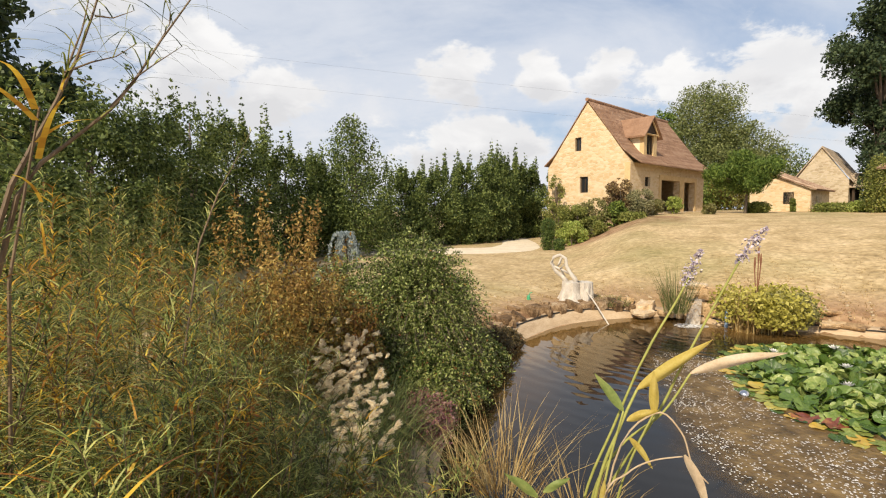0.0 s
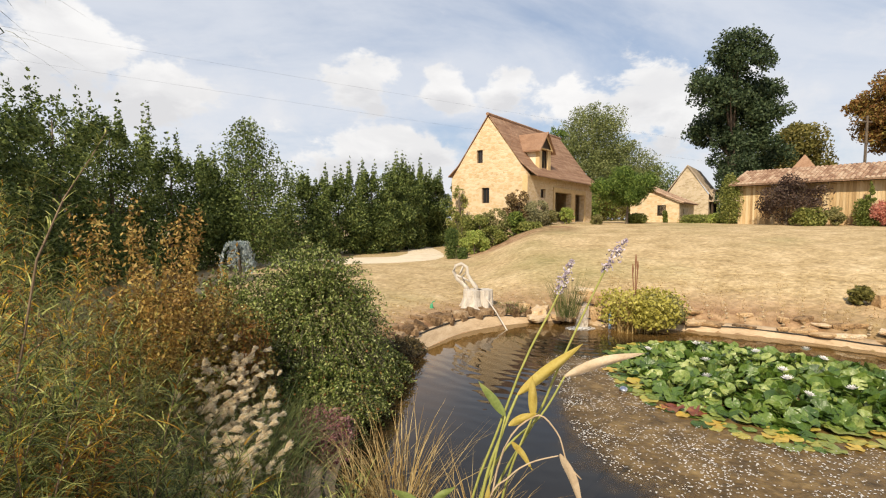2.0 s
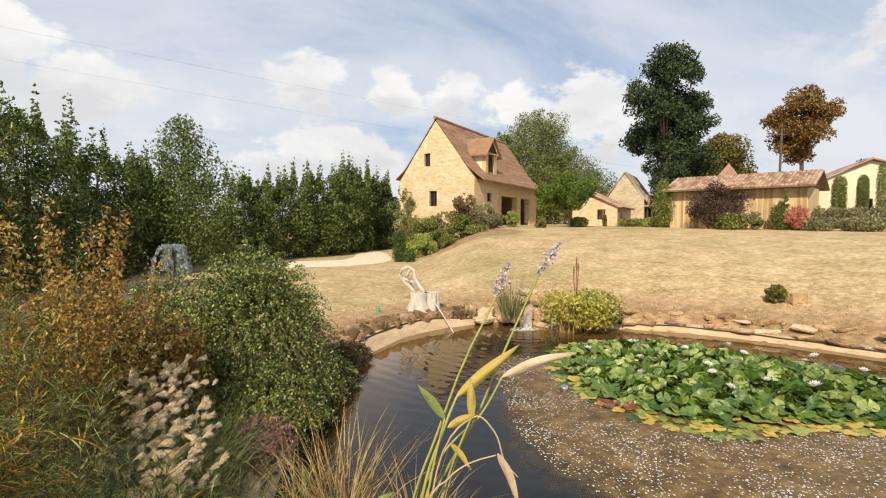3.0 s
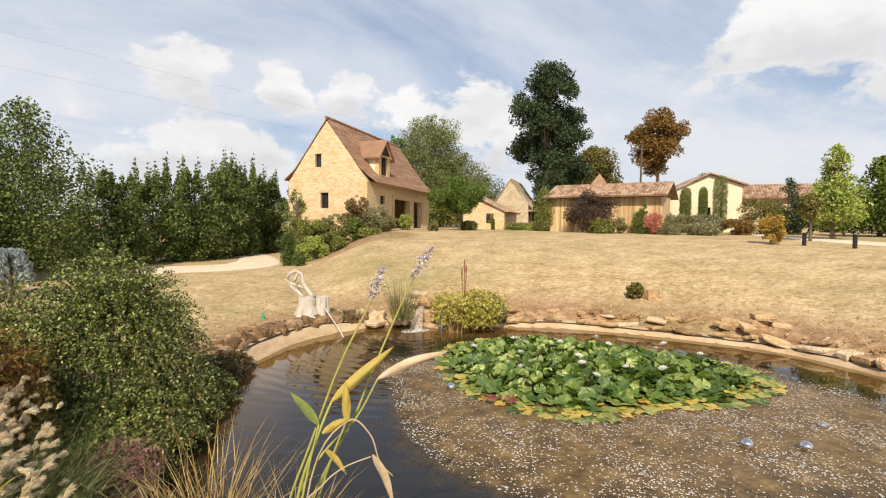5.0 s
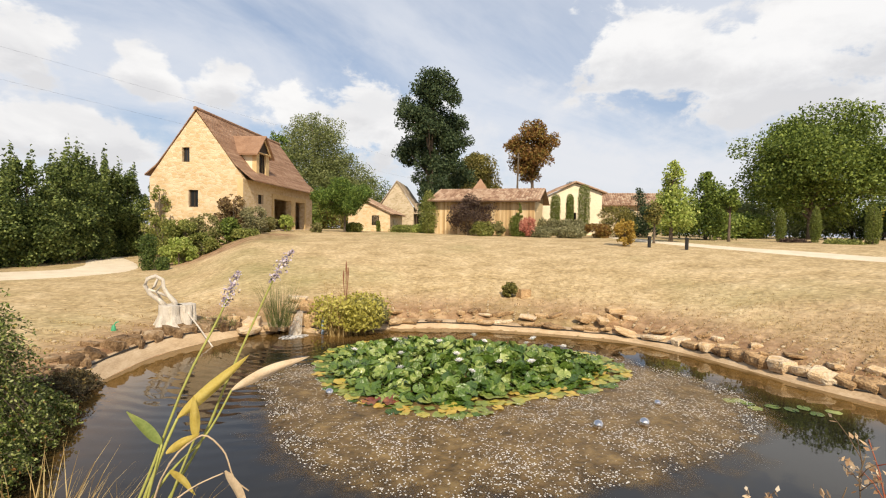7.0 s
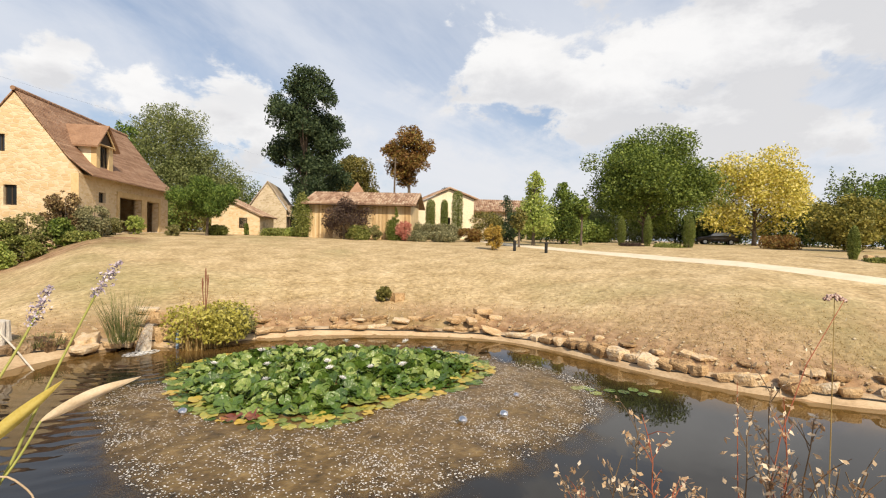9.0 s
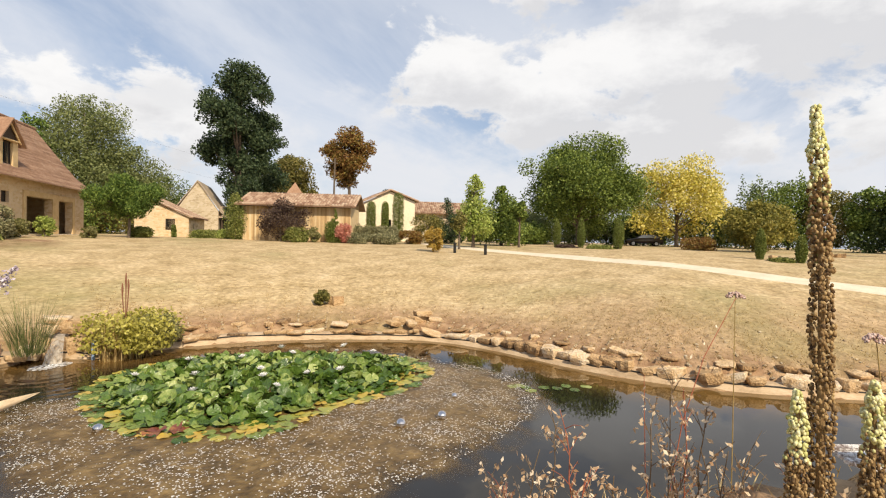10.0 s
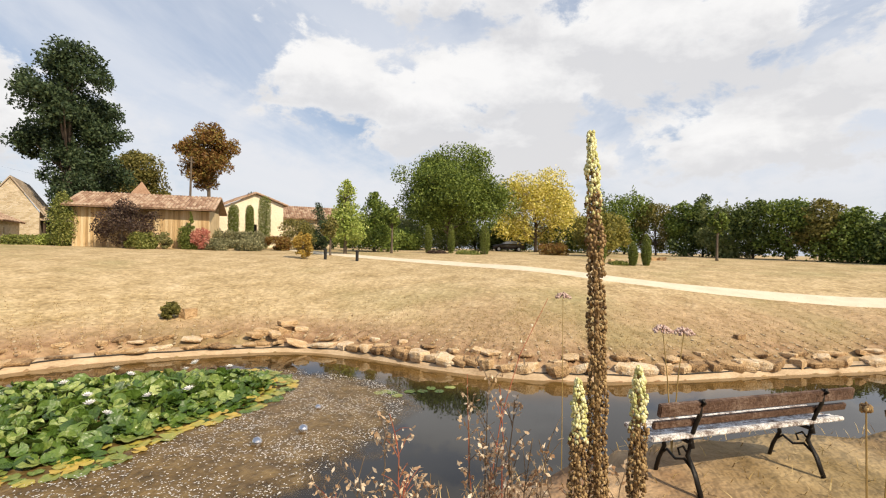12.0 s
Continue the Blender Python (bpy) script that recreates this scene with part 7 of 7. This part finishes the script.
M_THDRY = mat("thalia_dry_leaf", [(0.5, 0.36, 0.22), (0.68, 0.53, 0.36), (0.78, 0.66, 0.5)], 9, 0.6, 0.15, transl=0.3)
M_LILAC = mat("lilac_floret", [(0.26, 0.2, 0.26), (0.46, 0.4, 0.48), (0.66, 0.6, 0.62)], 30, 0.7, 0.2, island=0.6)
th = base("thalia_plant", pose(1.0, 3.1, 0), "tall thalia water plant with yellowing leaves and lilac flowers", "water plant")
TO = Vector((1.0, 3.1, 0))


def curve_of(pts, n=14):
    p = [Vector(q) for q in pts]
    out = []
    for i in range(len(p) - 1):
        a, b, c, d = p[max(i - 1, 0)], p[i], p[i + 1], p[min(i + 2, len(p) - 1)]
        for k in range(n // (len(p) - 1) + 1):
            u = k / (n // (len(p) - 1) + 1)
            out.append(0.5 * (2 * b + (c - a) * u + (2 * a - 5 * b + 4 * c - d) * u * u + (3 * b - a - 3 * c + d) * u**3) - TO)
    return out + [p[-1] - TO]


gz0 = H(0.9, 3.1)
for pts, g, m_ in (([(0.82, 3.16, gz0 - 0.1), (0.92, 3.12, 1.45), (1.10, 3.07, 2.02), (1.27, 3.01, 2.52), (1.43, 2.95, 2.88), (1.50, 2.92, 3.06)], 0.009, M_THSTEM), ([(0.9, 3.22, gz0 - 0.1), (1.06, 3.19, 1.39), (1.39, 3.07, 2.11), (1.50, 3.02, 2.42), (1.66, 2.95, 2.84), (1.78, 2.88, 3.16)], 0.009, M_THSTEM),
                 ([(0.9, 3.12, gz0 - 0.1), (0.97, 3.11, 1.45), (1.14, 3.06, 1.88), (1.37, 2.97, 2.15), (1.51, 2.91, 2.43)], 0.009, M_THSTEM), ([(0.85, 3.1, gz0 - 0.1), (0.98, 3.02, 1.6), (1.10, 2.97, 2.05), (1.21, 2.98, 2.30)], 0.012, M_THSTEM),
                 ([(0.9, 3.0, gz0 - 0.1), (1.07, 2.97, 1.81), (1.29, 2.90, 2.18), (1.43, 2.84, 2.09), (1.49, 2.81, 1.90), (1.57, 2.77, 1.80)], 0.006, M_THDRY), ([(0.85, 2.98, gz0 - 0.1), (0.99, 2.95, 1.55), (1.13, 2.90, 1.79), (1.26, 2.85, 1.90), (1.42, 2.79, 1.96)], 0.006, M_THDRY),
                 ([(0.88, 3.0, gz0 - 0.1), (1.0, 2.97, 1.6), (1.12, 2.96, 2.17)], 0.009, M_THSTEM), ([(0.95, 3.05, gz0 - 0.1), (1.12, 3.0, 1.6), (1.29, 2.9, 2.19)], 0.009, M_THSTEM)):
    bm = bmesh.new()
    c = curve_of(pts, 20)
    tube(bm, c, [g * (1.15 - 0.5 * k / len(c)) for k in range(len(c))], 7)
    part("stem", bm, m_, th, smooth=True)


def paddle(a, b, wide, cup, sag, material, label, turn=0.0):
    """A folded lance-shaped leaf from a to b."""
    a, b = Vector(a) - TO, Vector(b) - TO
    d = b - a
    side = d.cross(Vector((0.35, 0.93, 0))).normalized()
    side = Matrix.Rotation(turn, 3, d.normalized()) @ side
    nrm = side.cross(d.normalized())
    verts, faces = [], []
    n = 14
    for i in range(n + 1):
        u = i / n
        w = wide * 2.1 * (u + 0.01) ** 0.7 * (1 - u) ** 1.05 + 0.0015
        c = a + d * u + Vector((0, 0, -sag * u * u + sag * 0.3 * math.sin(3 * u)))
        for j in range(5):
            v = j / 2 - 1
            verts.append(c + side * (v * w) + nrm * (cup * w * (abs(v) ** 1.5)) + nrm * 0.004 * math.sin(9 * u + 3 * v))
    for i in range(n):
        for j in range(4):
            k = i * 5 + j
            faces.append((k, k + 1, k + 6, k + 5))
    return raw("leaf", verts, faces, material, th, label, smooth=True)


paddle((1.21, 2.98, 2.30), (1.59, 2.82, 2.66), 0.055, 0.9, -0.01, M_THGOLD, "yellow folded leaf")
paddle((1.51, 2.91, 2.43), (1.93, 2.67, 2.66), 0.05, 0.7, 0.03, M_THDRY, "pale dry leaf")
paddle((1.12, 2.96, 2.17), (0.95, 3.01, 2.40), 0.045, 0.4, 0.0, M_THGREEN, "green pointed leaf")
paddle((1.29, 2.9, 2.17), (1.28, 2.9, 2.45), 0.042, 0.78, 0.0, M_THGOLD, "yellow folded leaf")
paddle((1.14, 2.95, 2.11), (1.31, 2.88, 2.21), 0.04, 0.8, 0.0, M_THGOLD, "yellow folded leaf")
paddle((1.16, 2.95, 2.0), (1.29, 2.9, 1.84), 0.03, 0.5, 0.02, M_THGOLD, "small yellow leaf")
paddle((1.43, 2.79, 1.97), (1.56, 2.72, 1.66), 0.05, 0.4, 0.04, M_THDRY, "withered hanging leaf", 0.5)
paddle((0.99, 2.95, 1.5), (1.0, 2.93, 1.74), 0.03, 0.6, 0.0, M_THGOLD, "small yellow leaf")
paddle((0.57, 2.89, 1.64), (0.36, 2.91, 1.79), 0.05, 0.3, 0.0, M_THGREEN, "broad green leaf")
paddle((0.60, 2.88, 1.68), (0.76, 2.84, 1.80), 0.035, 0.3, 0.0, M_THGREEN, "broad green leaf")
for a, b in (((1.47, 2.94, 2.98), (1.56, 2.93, 3.2)), ((1.76, 2.89, 3.13), (1.88, 2.82, 3.34))):
    n = 260
    u = rng.uniform(0, 1, n)
    c = np.array(a) * (1 - u[:, None]) + np.array(b) * u[:, None] - np.array(TO) + rng.normal(0, 1, (n, 3)) * (0.021 * np.sin(np.pi * (0.1 + 0.85 * u)))[:, None]
    quads("flower_head", leaf_quads(rng, c, 0.019, 0.3, 0.7), M_LILAC, th, "lilac flower head")["kind"] = "stuff"

# ---- mulleins ----
M_POD = mat("brown_seed_pod", [(0.07, 0.04, 0.02), (0.24, 0.15, 0.065), (0.44, 0.31, 0.15)], 25, 0.85, 0.3, island=0.6)
M_BUD = mat("cream_yellow_bud", [(0.40, 0.40, 0.14), (0.58, 0.56, 0.26), (0.74, 0.72, 0.46)], 25, 0.7, 0.2, island=0.6)
tmp = bmesh.new()
bmesh.ops.create_icosphere(tmp, subdivisions=1, radius=1.0)
ico_v, ico_f = np.array([v.co[:] for v in tmp.verts]), np.array([[v.index for v in f.verts] for f in tmp.faces])
tmp.free()


def knobs(name, rng, centres, radii, material, parent):
    n = len(centres)
    v = ico_v[None] * np.asarray(radii)[:, None, None] * (1 + rng.normal(0, 0.12, (n, len(ico_v), 1))) * np.array([1, 1, 1.35]) + np.asarray(centres)[:, None]
    f = (ico_f[None] + (np.arange(n) * len(ico_v))[:, None, None]).reshape(-1, 3)
    ob = raw(name, v.reshape(-1, 3), f.tolist(), material, parent, smooth=True)
    ob["kind"] = "stuff"
    return ob


def mullein(x, y, top, radius, bud_from, label, seed, lean=(0, 0)):
    rng = np.random.default_rng(seed)
    z0 = H(x, y)
    tall = top - z0
    root = base("mullein", pose(x, y, z0), label, "mullein", "mulleins by the bench")
    bm = bmesh.new()
    axis = [Vector((lean[0] * (1 - u), lean[1] * (1 - u), tall * u)) + Vector((0.012 * math.sin(5 * u + seed), 0.012 * math.cos(4 * u), 0)) for u in np.linspace(0, 1, 12)]
    tube(bm, axis, [radius * 0.55 * (1 - 0.7 * k / 11) for k in range(12)], 9)
    part("stalk", bm, M_POD, root)
    n = int(tall / 0.0105) * 13
    u = rng.uniform(0.02, 1, n)
    rr = radius * (1.28 - 0.5 * u) * np.where(u > 0.86, 1 - 0.62 * (np.maximum(u - 0.86, 0) / 0.14) ** 1.5, 1) * rng.uniform(0.72, 1.08, n) * (1 + 0.1 * np.sin(u * 40 + seed) + 0.16 * np.sin(u * 93 + 2 * seed) * (u > 0.7))
    a = rng.uniform(0, 6.283, n)
    ax = np.stack([np.interp(u, np.linspace(0, 1, 12), [p[k] for p in axis]) for k in range(3)], 1)
    c = ax + np.stack([rr * np.cos(a), rr * np.sin(a), np.zeros(n)], 1)
    mix_ = u + rng.normal(0, 0.035, n) > bud_from
    size = radius * rng.uniform(0.12, 0.21, n)
    knobs("pod_cover", rng, c[~mix_], size[~mix_], M_POD, root)
    knobs("bud_cover", rng, c[mix_], size[mix_] * 1.15, M_BUD, root)
    return root


mullein(2.606, -0.979, 4.06, 0.035, 0.86, "tall mullein stalk, brown below with yellow buds above", 71, (-0.016, -0.093))
mullein(2.53, -0.945, 3.05, 0.034, 0.80, "short mullein spike with cream buds", 72)
mullein(2.74, -1.215, 3.07, 0.038, 0.78, "short mullein spike with cream yellow buds", 73)

# ---- dried stalks, sedum, seed heads ----
M_HUSK = mat("dry_husk", [(0.34, 0.2, 0.11), (0.6, 0.44, 0.28), (0.82, 0.7, 0.54)], 8, 0.8, 0, island=0.8, transl=0.3)
M_REDSTEM = mat("red_stem", [(0.25, 0.06, 0.035), (0.38, 0.13, 0.07)], 8, 0.6, 0.1)
rng = np.random.default_rng(81)
for k in range(30):
    x, y = 2.72 + rng.normal(0.1, 0.14), -0.42 + rng.normal(0, 0.32)
    z0 = H(x, y)
    top = rng.uniform(2.3, 2.85) + (0.12 if -0.9 < y < -0.3 else -0.1)
    root = base("dried_stalk", pose(x, y, z0), "dried wild stalk with curled papery leaves", "dried plant", "dried stalks on the bank")
    bm = bmesh.new()
    lean = rng.normal(0, 0.1, 2)
    pth = [Vector((lean[0] * u, lean[1] * u, (top - z0) * u)) + Vector(rng.normal(0, 0.01, 3)) for u in np.linspace(0, 1, 7)]
    tube(bm, pth, [0.0045 - 0.0025 * j / 6 for j in range(7)], 5)
    c = []
    for j in range(int(rng.integers(5, 10))):
        # side twigs, each with its own husks
        u = rng.uniform(0.35, 0.95)
        foot = Vector([float(np.interp(u, np.linspace(0, 1, 7), [p[i] for p in pth])) for i in range(3)])
        a = rng.uniform(0, 6.283)
        tip = foot + Vector((math.cos(a) * 0.07, math.sin(a) * 0.07, rng.uniform(0.03, 0.13))) * rng.uniform(0.6, 1.5)
        tube(bm, [foot, foot.lerp(tip, 0.5) + Vector((0, 0, 0.012)), tip], [0.0022, 0.0018, 0.001], 4, cap=False)
        for w_ in rng.uniform(0.3, 1.05, int(rng.integers(3, 8))):
            c.append(np.array(foot.lerp(tip, w_)) + rng.normal(0, 0.009, 3))
    part("stem", bm, M_REDSTEM if k % 5 == 0 else M_STALK, root)
    n = int(16 * rng.uniform(0.5, 1.3))
    u = rng.uniform(0.35, 1, n)
    on_stem = np.stack([np.interp(u, np.linspace(0, 1, 7), [p[j] for p in pth]) for j in range(3)], 1) + rng.normal(0, 0.014, (n, 3))
    quads("husk_cover", leaf_quads(rng, np.concatenate([np.array(c), on_stem]), 0.03, -0.5, 0.5), M_HUSK, root)["kind"] = "stuff"
for pth in ([(3.05, -0.5, H(3.05, -0.5)), (3.07, -0.45, 2.41), (3.07, -0.43, 2.9)], [(3.08, -0.52, H(3.08, -0.52)), (3.17, -0.61, 2.66), (3.27, -0.70, 2.98), (3.45, -0.85, 3.28)]):
    o = Vector(pth[0])
    root = base("dried_stalk", pose(*o), "thin reddish dried stalk with a few husks", "dried plant", "dried stalks on the bank")
    bm = bmesh.new()
    p = [Vector(q) - o for q in pth]
    tube(bm, p, [0.0035 - 0.002 * j / (len(p) - 1) for j in range(len(p))], 5)
    part("stem", bm, M_REDSTEM, root)
    u = rng.uniform(0.3, 0.9, 34)
    c = np.stack([np.interp(u, np.linspace(0, 1, len(p)), [q[j] for q in p]) for j in range(3)], 1) + rng.normal(0, 0.03, (34, 3))
    quads("husk_cover", leaf_quads(rng, c, 0.034, -0.5, 0.42), M_HUSK, root)["kind"] = "stuff"
M_UMBEL = mat("faded_pink_umbel", [(0.3, 0.18, 0.15), (0.5, 0.35, 0.3), (0.66, 0.54, 0.47)], 30, 0.8, 0.2, island=0.6)
for x, y, z, heads, label in ((4.6, -1.86, 2.97, ((-0.05, 0.1, 0.0), (0.03, -0.08, -0.02)), "sedum with flat faded pink flower heads"), (5.4, -1.08, 3.12, ((0.05, 0.03, 0.0),), "dry brown flat-topped flower head on a stalk")):
    z0 = H(x, y)
    root = base("flat_flower_head", pose(x, y, z0), label, "dried flower")
    for dx, dy, dz in heads:
        bm = bmesh.new()
        tube(bm, [(0, 0, 0), (dx * 0.5, dy * 0.5, (z - z0) * 0.6), (dx, dy, z - z0 + dz)], [0.006, 0.005, 0.003], 5)
        part("stem", bm, M_STRAW, root)
        n = 110
        a, r_ = rng.uniform(0, 6.28, n), 0.075 * np.sqrt(rng.random(n))
        c = np.stack([dx + r_ * np.cos(a), dy + r_ * np.sin(a), z - z0 + dz + 0.02 - r_ * r_ * 7 + rng.normal(0, 0.004, n)], 1)
        knobs("umbel", rng, c, rng.uniform(0.006, 0.011, n), M_UMBEL, root)
root = base("seed_head_plant", pose(2.6, -2.02, H(2.6, -2.02)), "dry stems with dark round seed heads", "dried plant")
for dx, dy, z in ((0.01, 0.02, 3.0), (0.0, -0.06, 2.98), (0.03, -0.1, 3.04)):
    bm = bmesh.new()
    tube(bm, [(0, 0, 0), (dx, dy, z - H(2.6, -2.02))], [0.005, 0.003], 5)
    part("stem", bm, M_STRAW, root)
    knobs("seed_head", rng, rng.normal(0, 0.006, (40, 3)) + np.array([dx, dy, z - H(2.6, -2.02)]), rng.uniform(0.006, 0.01, 40), M_POD, root)

# ---- bench ----
M_SLAT = mat("peeling_slat", [(0.045, 0.024, 0.017), (0.11, 0.062, 0.042), (0.24, 0.17, 0.13)], 5, 0.75, 0.4, fine=40, stretch=(1, 1, 1))
M_FLAKE = mat("flaking_pale_slat", [(0.08, 0.05, 0.04), (0.22, 0.17, 0.15), (0.78, 0.76, 0.74), (0.86, 0.85, 0.84)], 14, 0.7, 0.6, fine=70)
M_IRON = mat("black_iron", [(0.012, 0.011, 0.011), (0.03, 0.027, 0.025)], 12, 0.45, 0.2, metal=0.5)
bl, br = Vector((3.76, -1.57, 0)), Vector((4.53, -3.04, 0))
bd = (br - bl).normalized()
bench = base("garden_bench", frame_of(bl.x, bl.y, BENCH_Z, bd.x, bd.y), "weathered wooden slat bench on curly black iron legs", "bench")
BL = (br - bl).length


def slat(y, z, w, t_, tilt, material, x0=-0.02, x1=None):
    bm = boxed(x0, BL + 0.02 if x1 is None else x1, -w / 2, w / 2, -t_ / 2, t_ / 2, 0.006)
    part("slat", bm, material, bench, m=pose(0, y, z, tilt, 0, 0))


slat(-0.0, 0.575, 0.085, 0.035, 100, M_SLAT)
slat(0.05, 0.465, 0.05, 0.03, 104, M_SLAT)
for i_, y in enumerate((0.07, 0.13, 0.19, 0.25, 0.31)):
    slat(y, 0.345 + 0.012 * abs(i_ - 2), 0.052, 0.03, -4 + 4 * i_, M_FLAKE)
for x in (0.3, BL - 0.28):
    iron = link("iron_leg", None, None, bench, "curly black cast iron support", pose(x, 0, 0) @ Matrix.Diagonal((1, 0.66, 0.79, 1)))
    for pth, g in (([(0, -0.02, 0.79), (0, 0.0, 0.66), (0, 0.06, 0.54), (0, 0.1, 0.44), (0, 0.08, 0.36)], 0.018), ([(0, 0.08, 0.4), (0, 0.3, 0.395), (0, 0.53, 0.41)], 0.016), ([(0, 0.1, 0.4), (0, 0.14, 0.28), (0, 0.04, 0.16), (0, -0.04, 0.0)], 0.019), ([(0, 0.5, 0.4), (0, 0.46, 0.26), (0, 0.54, 0.12), (0, 0.58, 0.0)], 0.018), ([(0, 0.06, 0.18), (0, 0.18, 0.24), (0, 0.3, 0.2), (0, 0.42, 0.24), (0, 0.5, 0.18)], 0.011), ([(0, 0.14, 0.3), (0, 0.2, 0.34), (0, 0.27, 0.3), (0, 0.24, 0.25)], 0.009), ([(0, -0.04, 0.8), (0, -0.06, 0.77), (0, -0.03, 0.75)], 0.014)):
        bm = bmesh.new()
        tube(bm, pth, g, 8)
        part("iron_bar", bm, M_IRON, iron, smooth=True)
hose = base("garden_hose", pose(3.25, -2.0, H(3.25, -2.0) + 0.012), "green plastic garden hose lying on the bank", "hose")
bm = bmesh.new()
tube(bm, [(0.12, 0.22, 0), (0.1, 0.05, 0.03), (0.0, -0.12, 0.0), (-0.15, -0.3, 0), (-0.4, -0.4, 0)], 0.022, 8)
part("tube", bm, M_GREENPLASTIC, hose, smooth=True)

# overhead cables
for k, (dz, dy) in enumerate(((0, 0), (-1.9, 0.3))):
    c_ = base("overhead_cable", Matrix(), "thin dark overhead cable against the sky", "cable", "overhead cables")
    bm = bmesh.new()
    pth = [Vector((-40 + 90 * u, 33 + 14 * u + dy, 17.3 - 6.5 * u - 4 * u * (1 - u) * 0.4 + dz)) for u in np.linspace(0, 1, 16)]
    tube(bm, pth, 0.0035, 4)
    part("wire", bm, M_IRON, c_)
# rust-red sprays among the border plants
M_RUSSET = leafy("russet_leaf", [(0.2, 0.06, 0.02), (0.36, 0.16, 0.04), (0.5, 0.3, 0.07)])
rng = np.random.default_rng(95)
for k, (x, y, top) in enumerate(((-2.2, 4.6, 2.25), (-2.7, 5.2, 3.1), (-2.9, 3.6, 3.2), (-1.5, 3.2, 2.4), (-1.4, 7.3, 2.2))):
    z0 = H(x, y)
    root = base("russet_spray", pose(x, y, z0), "leafy spray turning rust and orange", "perennial plant", "tall plants of the left border")
    for j in range(6):
        tip = Vector((rng.normal(0, 0.25), rng.normal(0, 0.25), (top - z0) * rng.uniform(0.7, 1.0)))
        bm = bmesh.new()
        tube(bm, [(0, 0, 0), tip * 0.55 + Vector((0, 0, 0.1)), tip], [0.006, 0.004, 0.002], 4)
        part("stem", bm, M_STALK, root)
        n = 110
        u = rng.uniform(0.45, 1, n)
        c = np.array(tip)[None] * u[:, None] + rng.normal(0, 0.05, (n, 3))
        quads("leaf_spray", leaf_quads(rng, c, 0.05, -0.2, 0.32), M_RUSSET, root)["kind"] = "stuff"
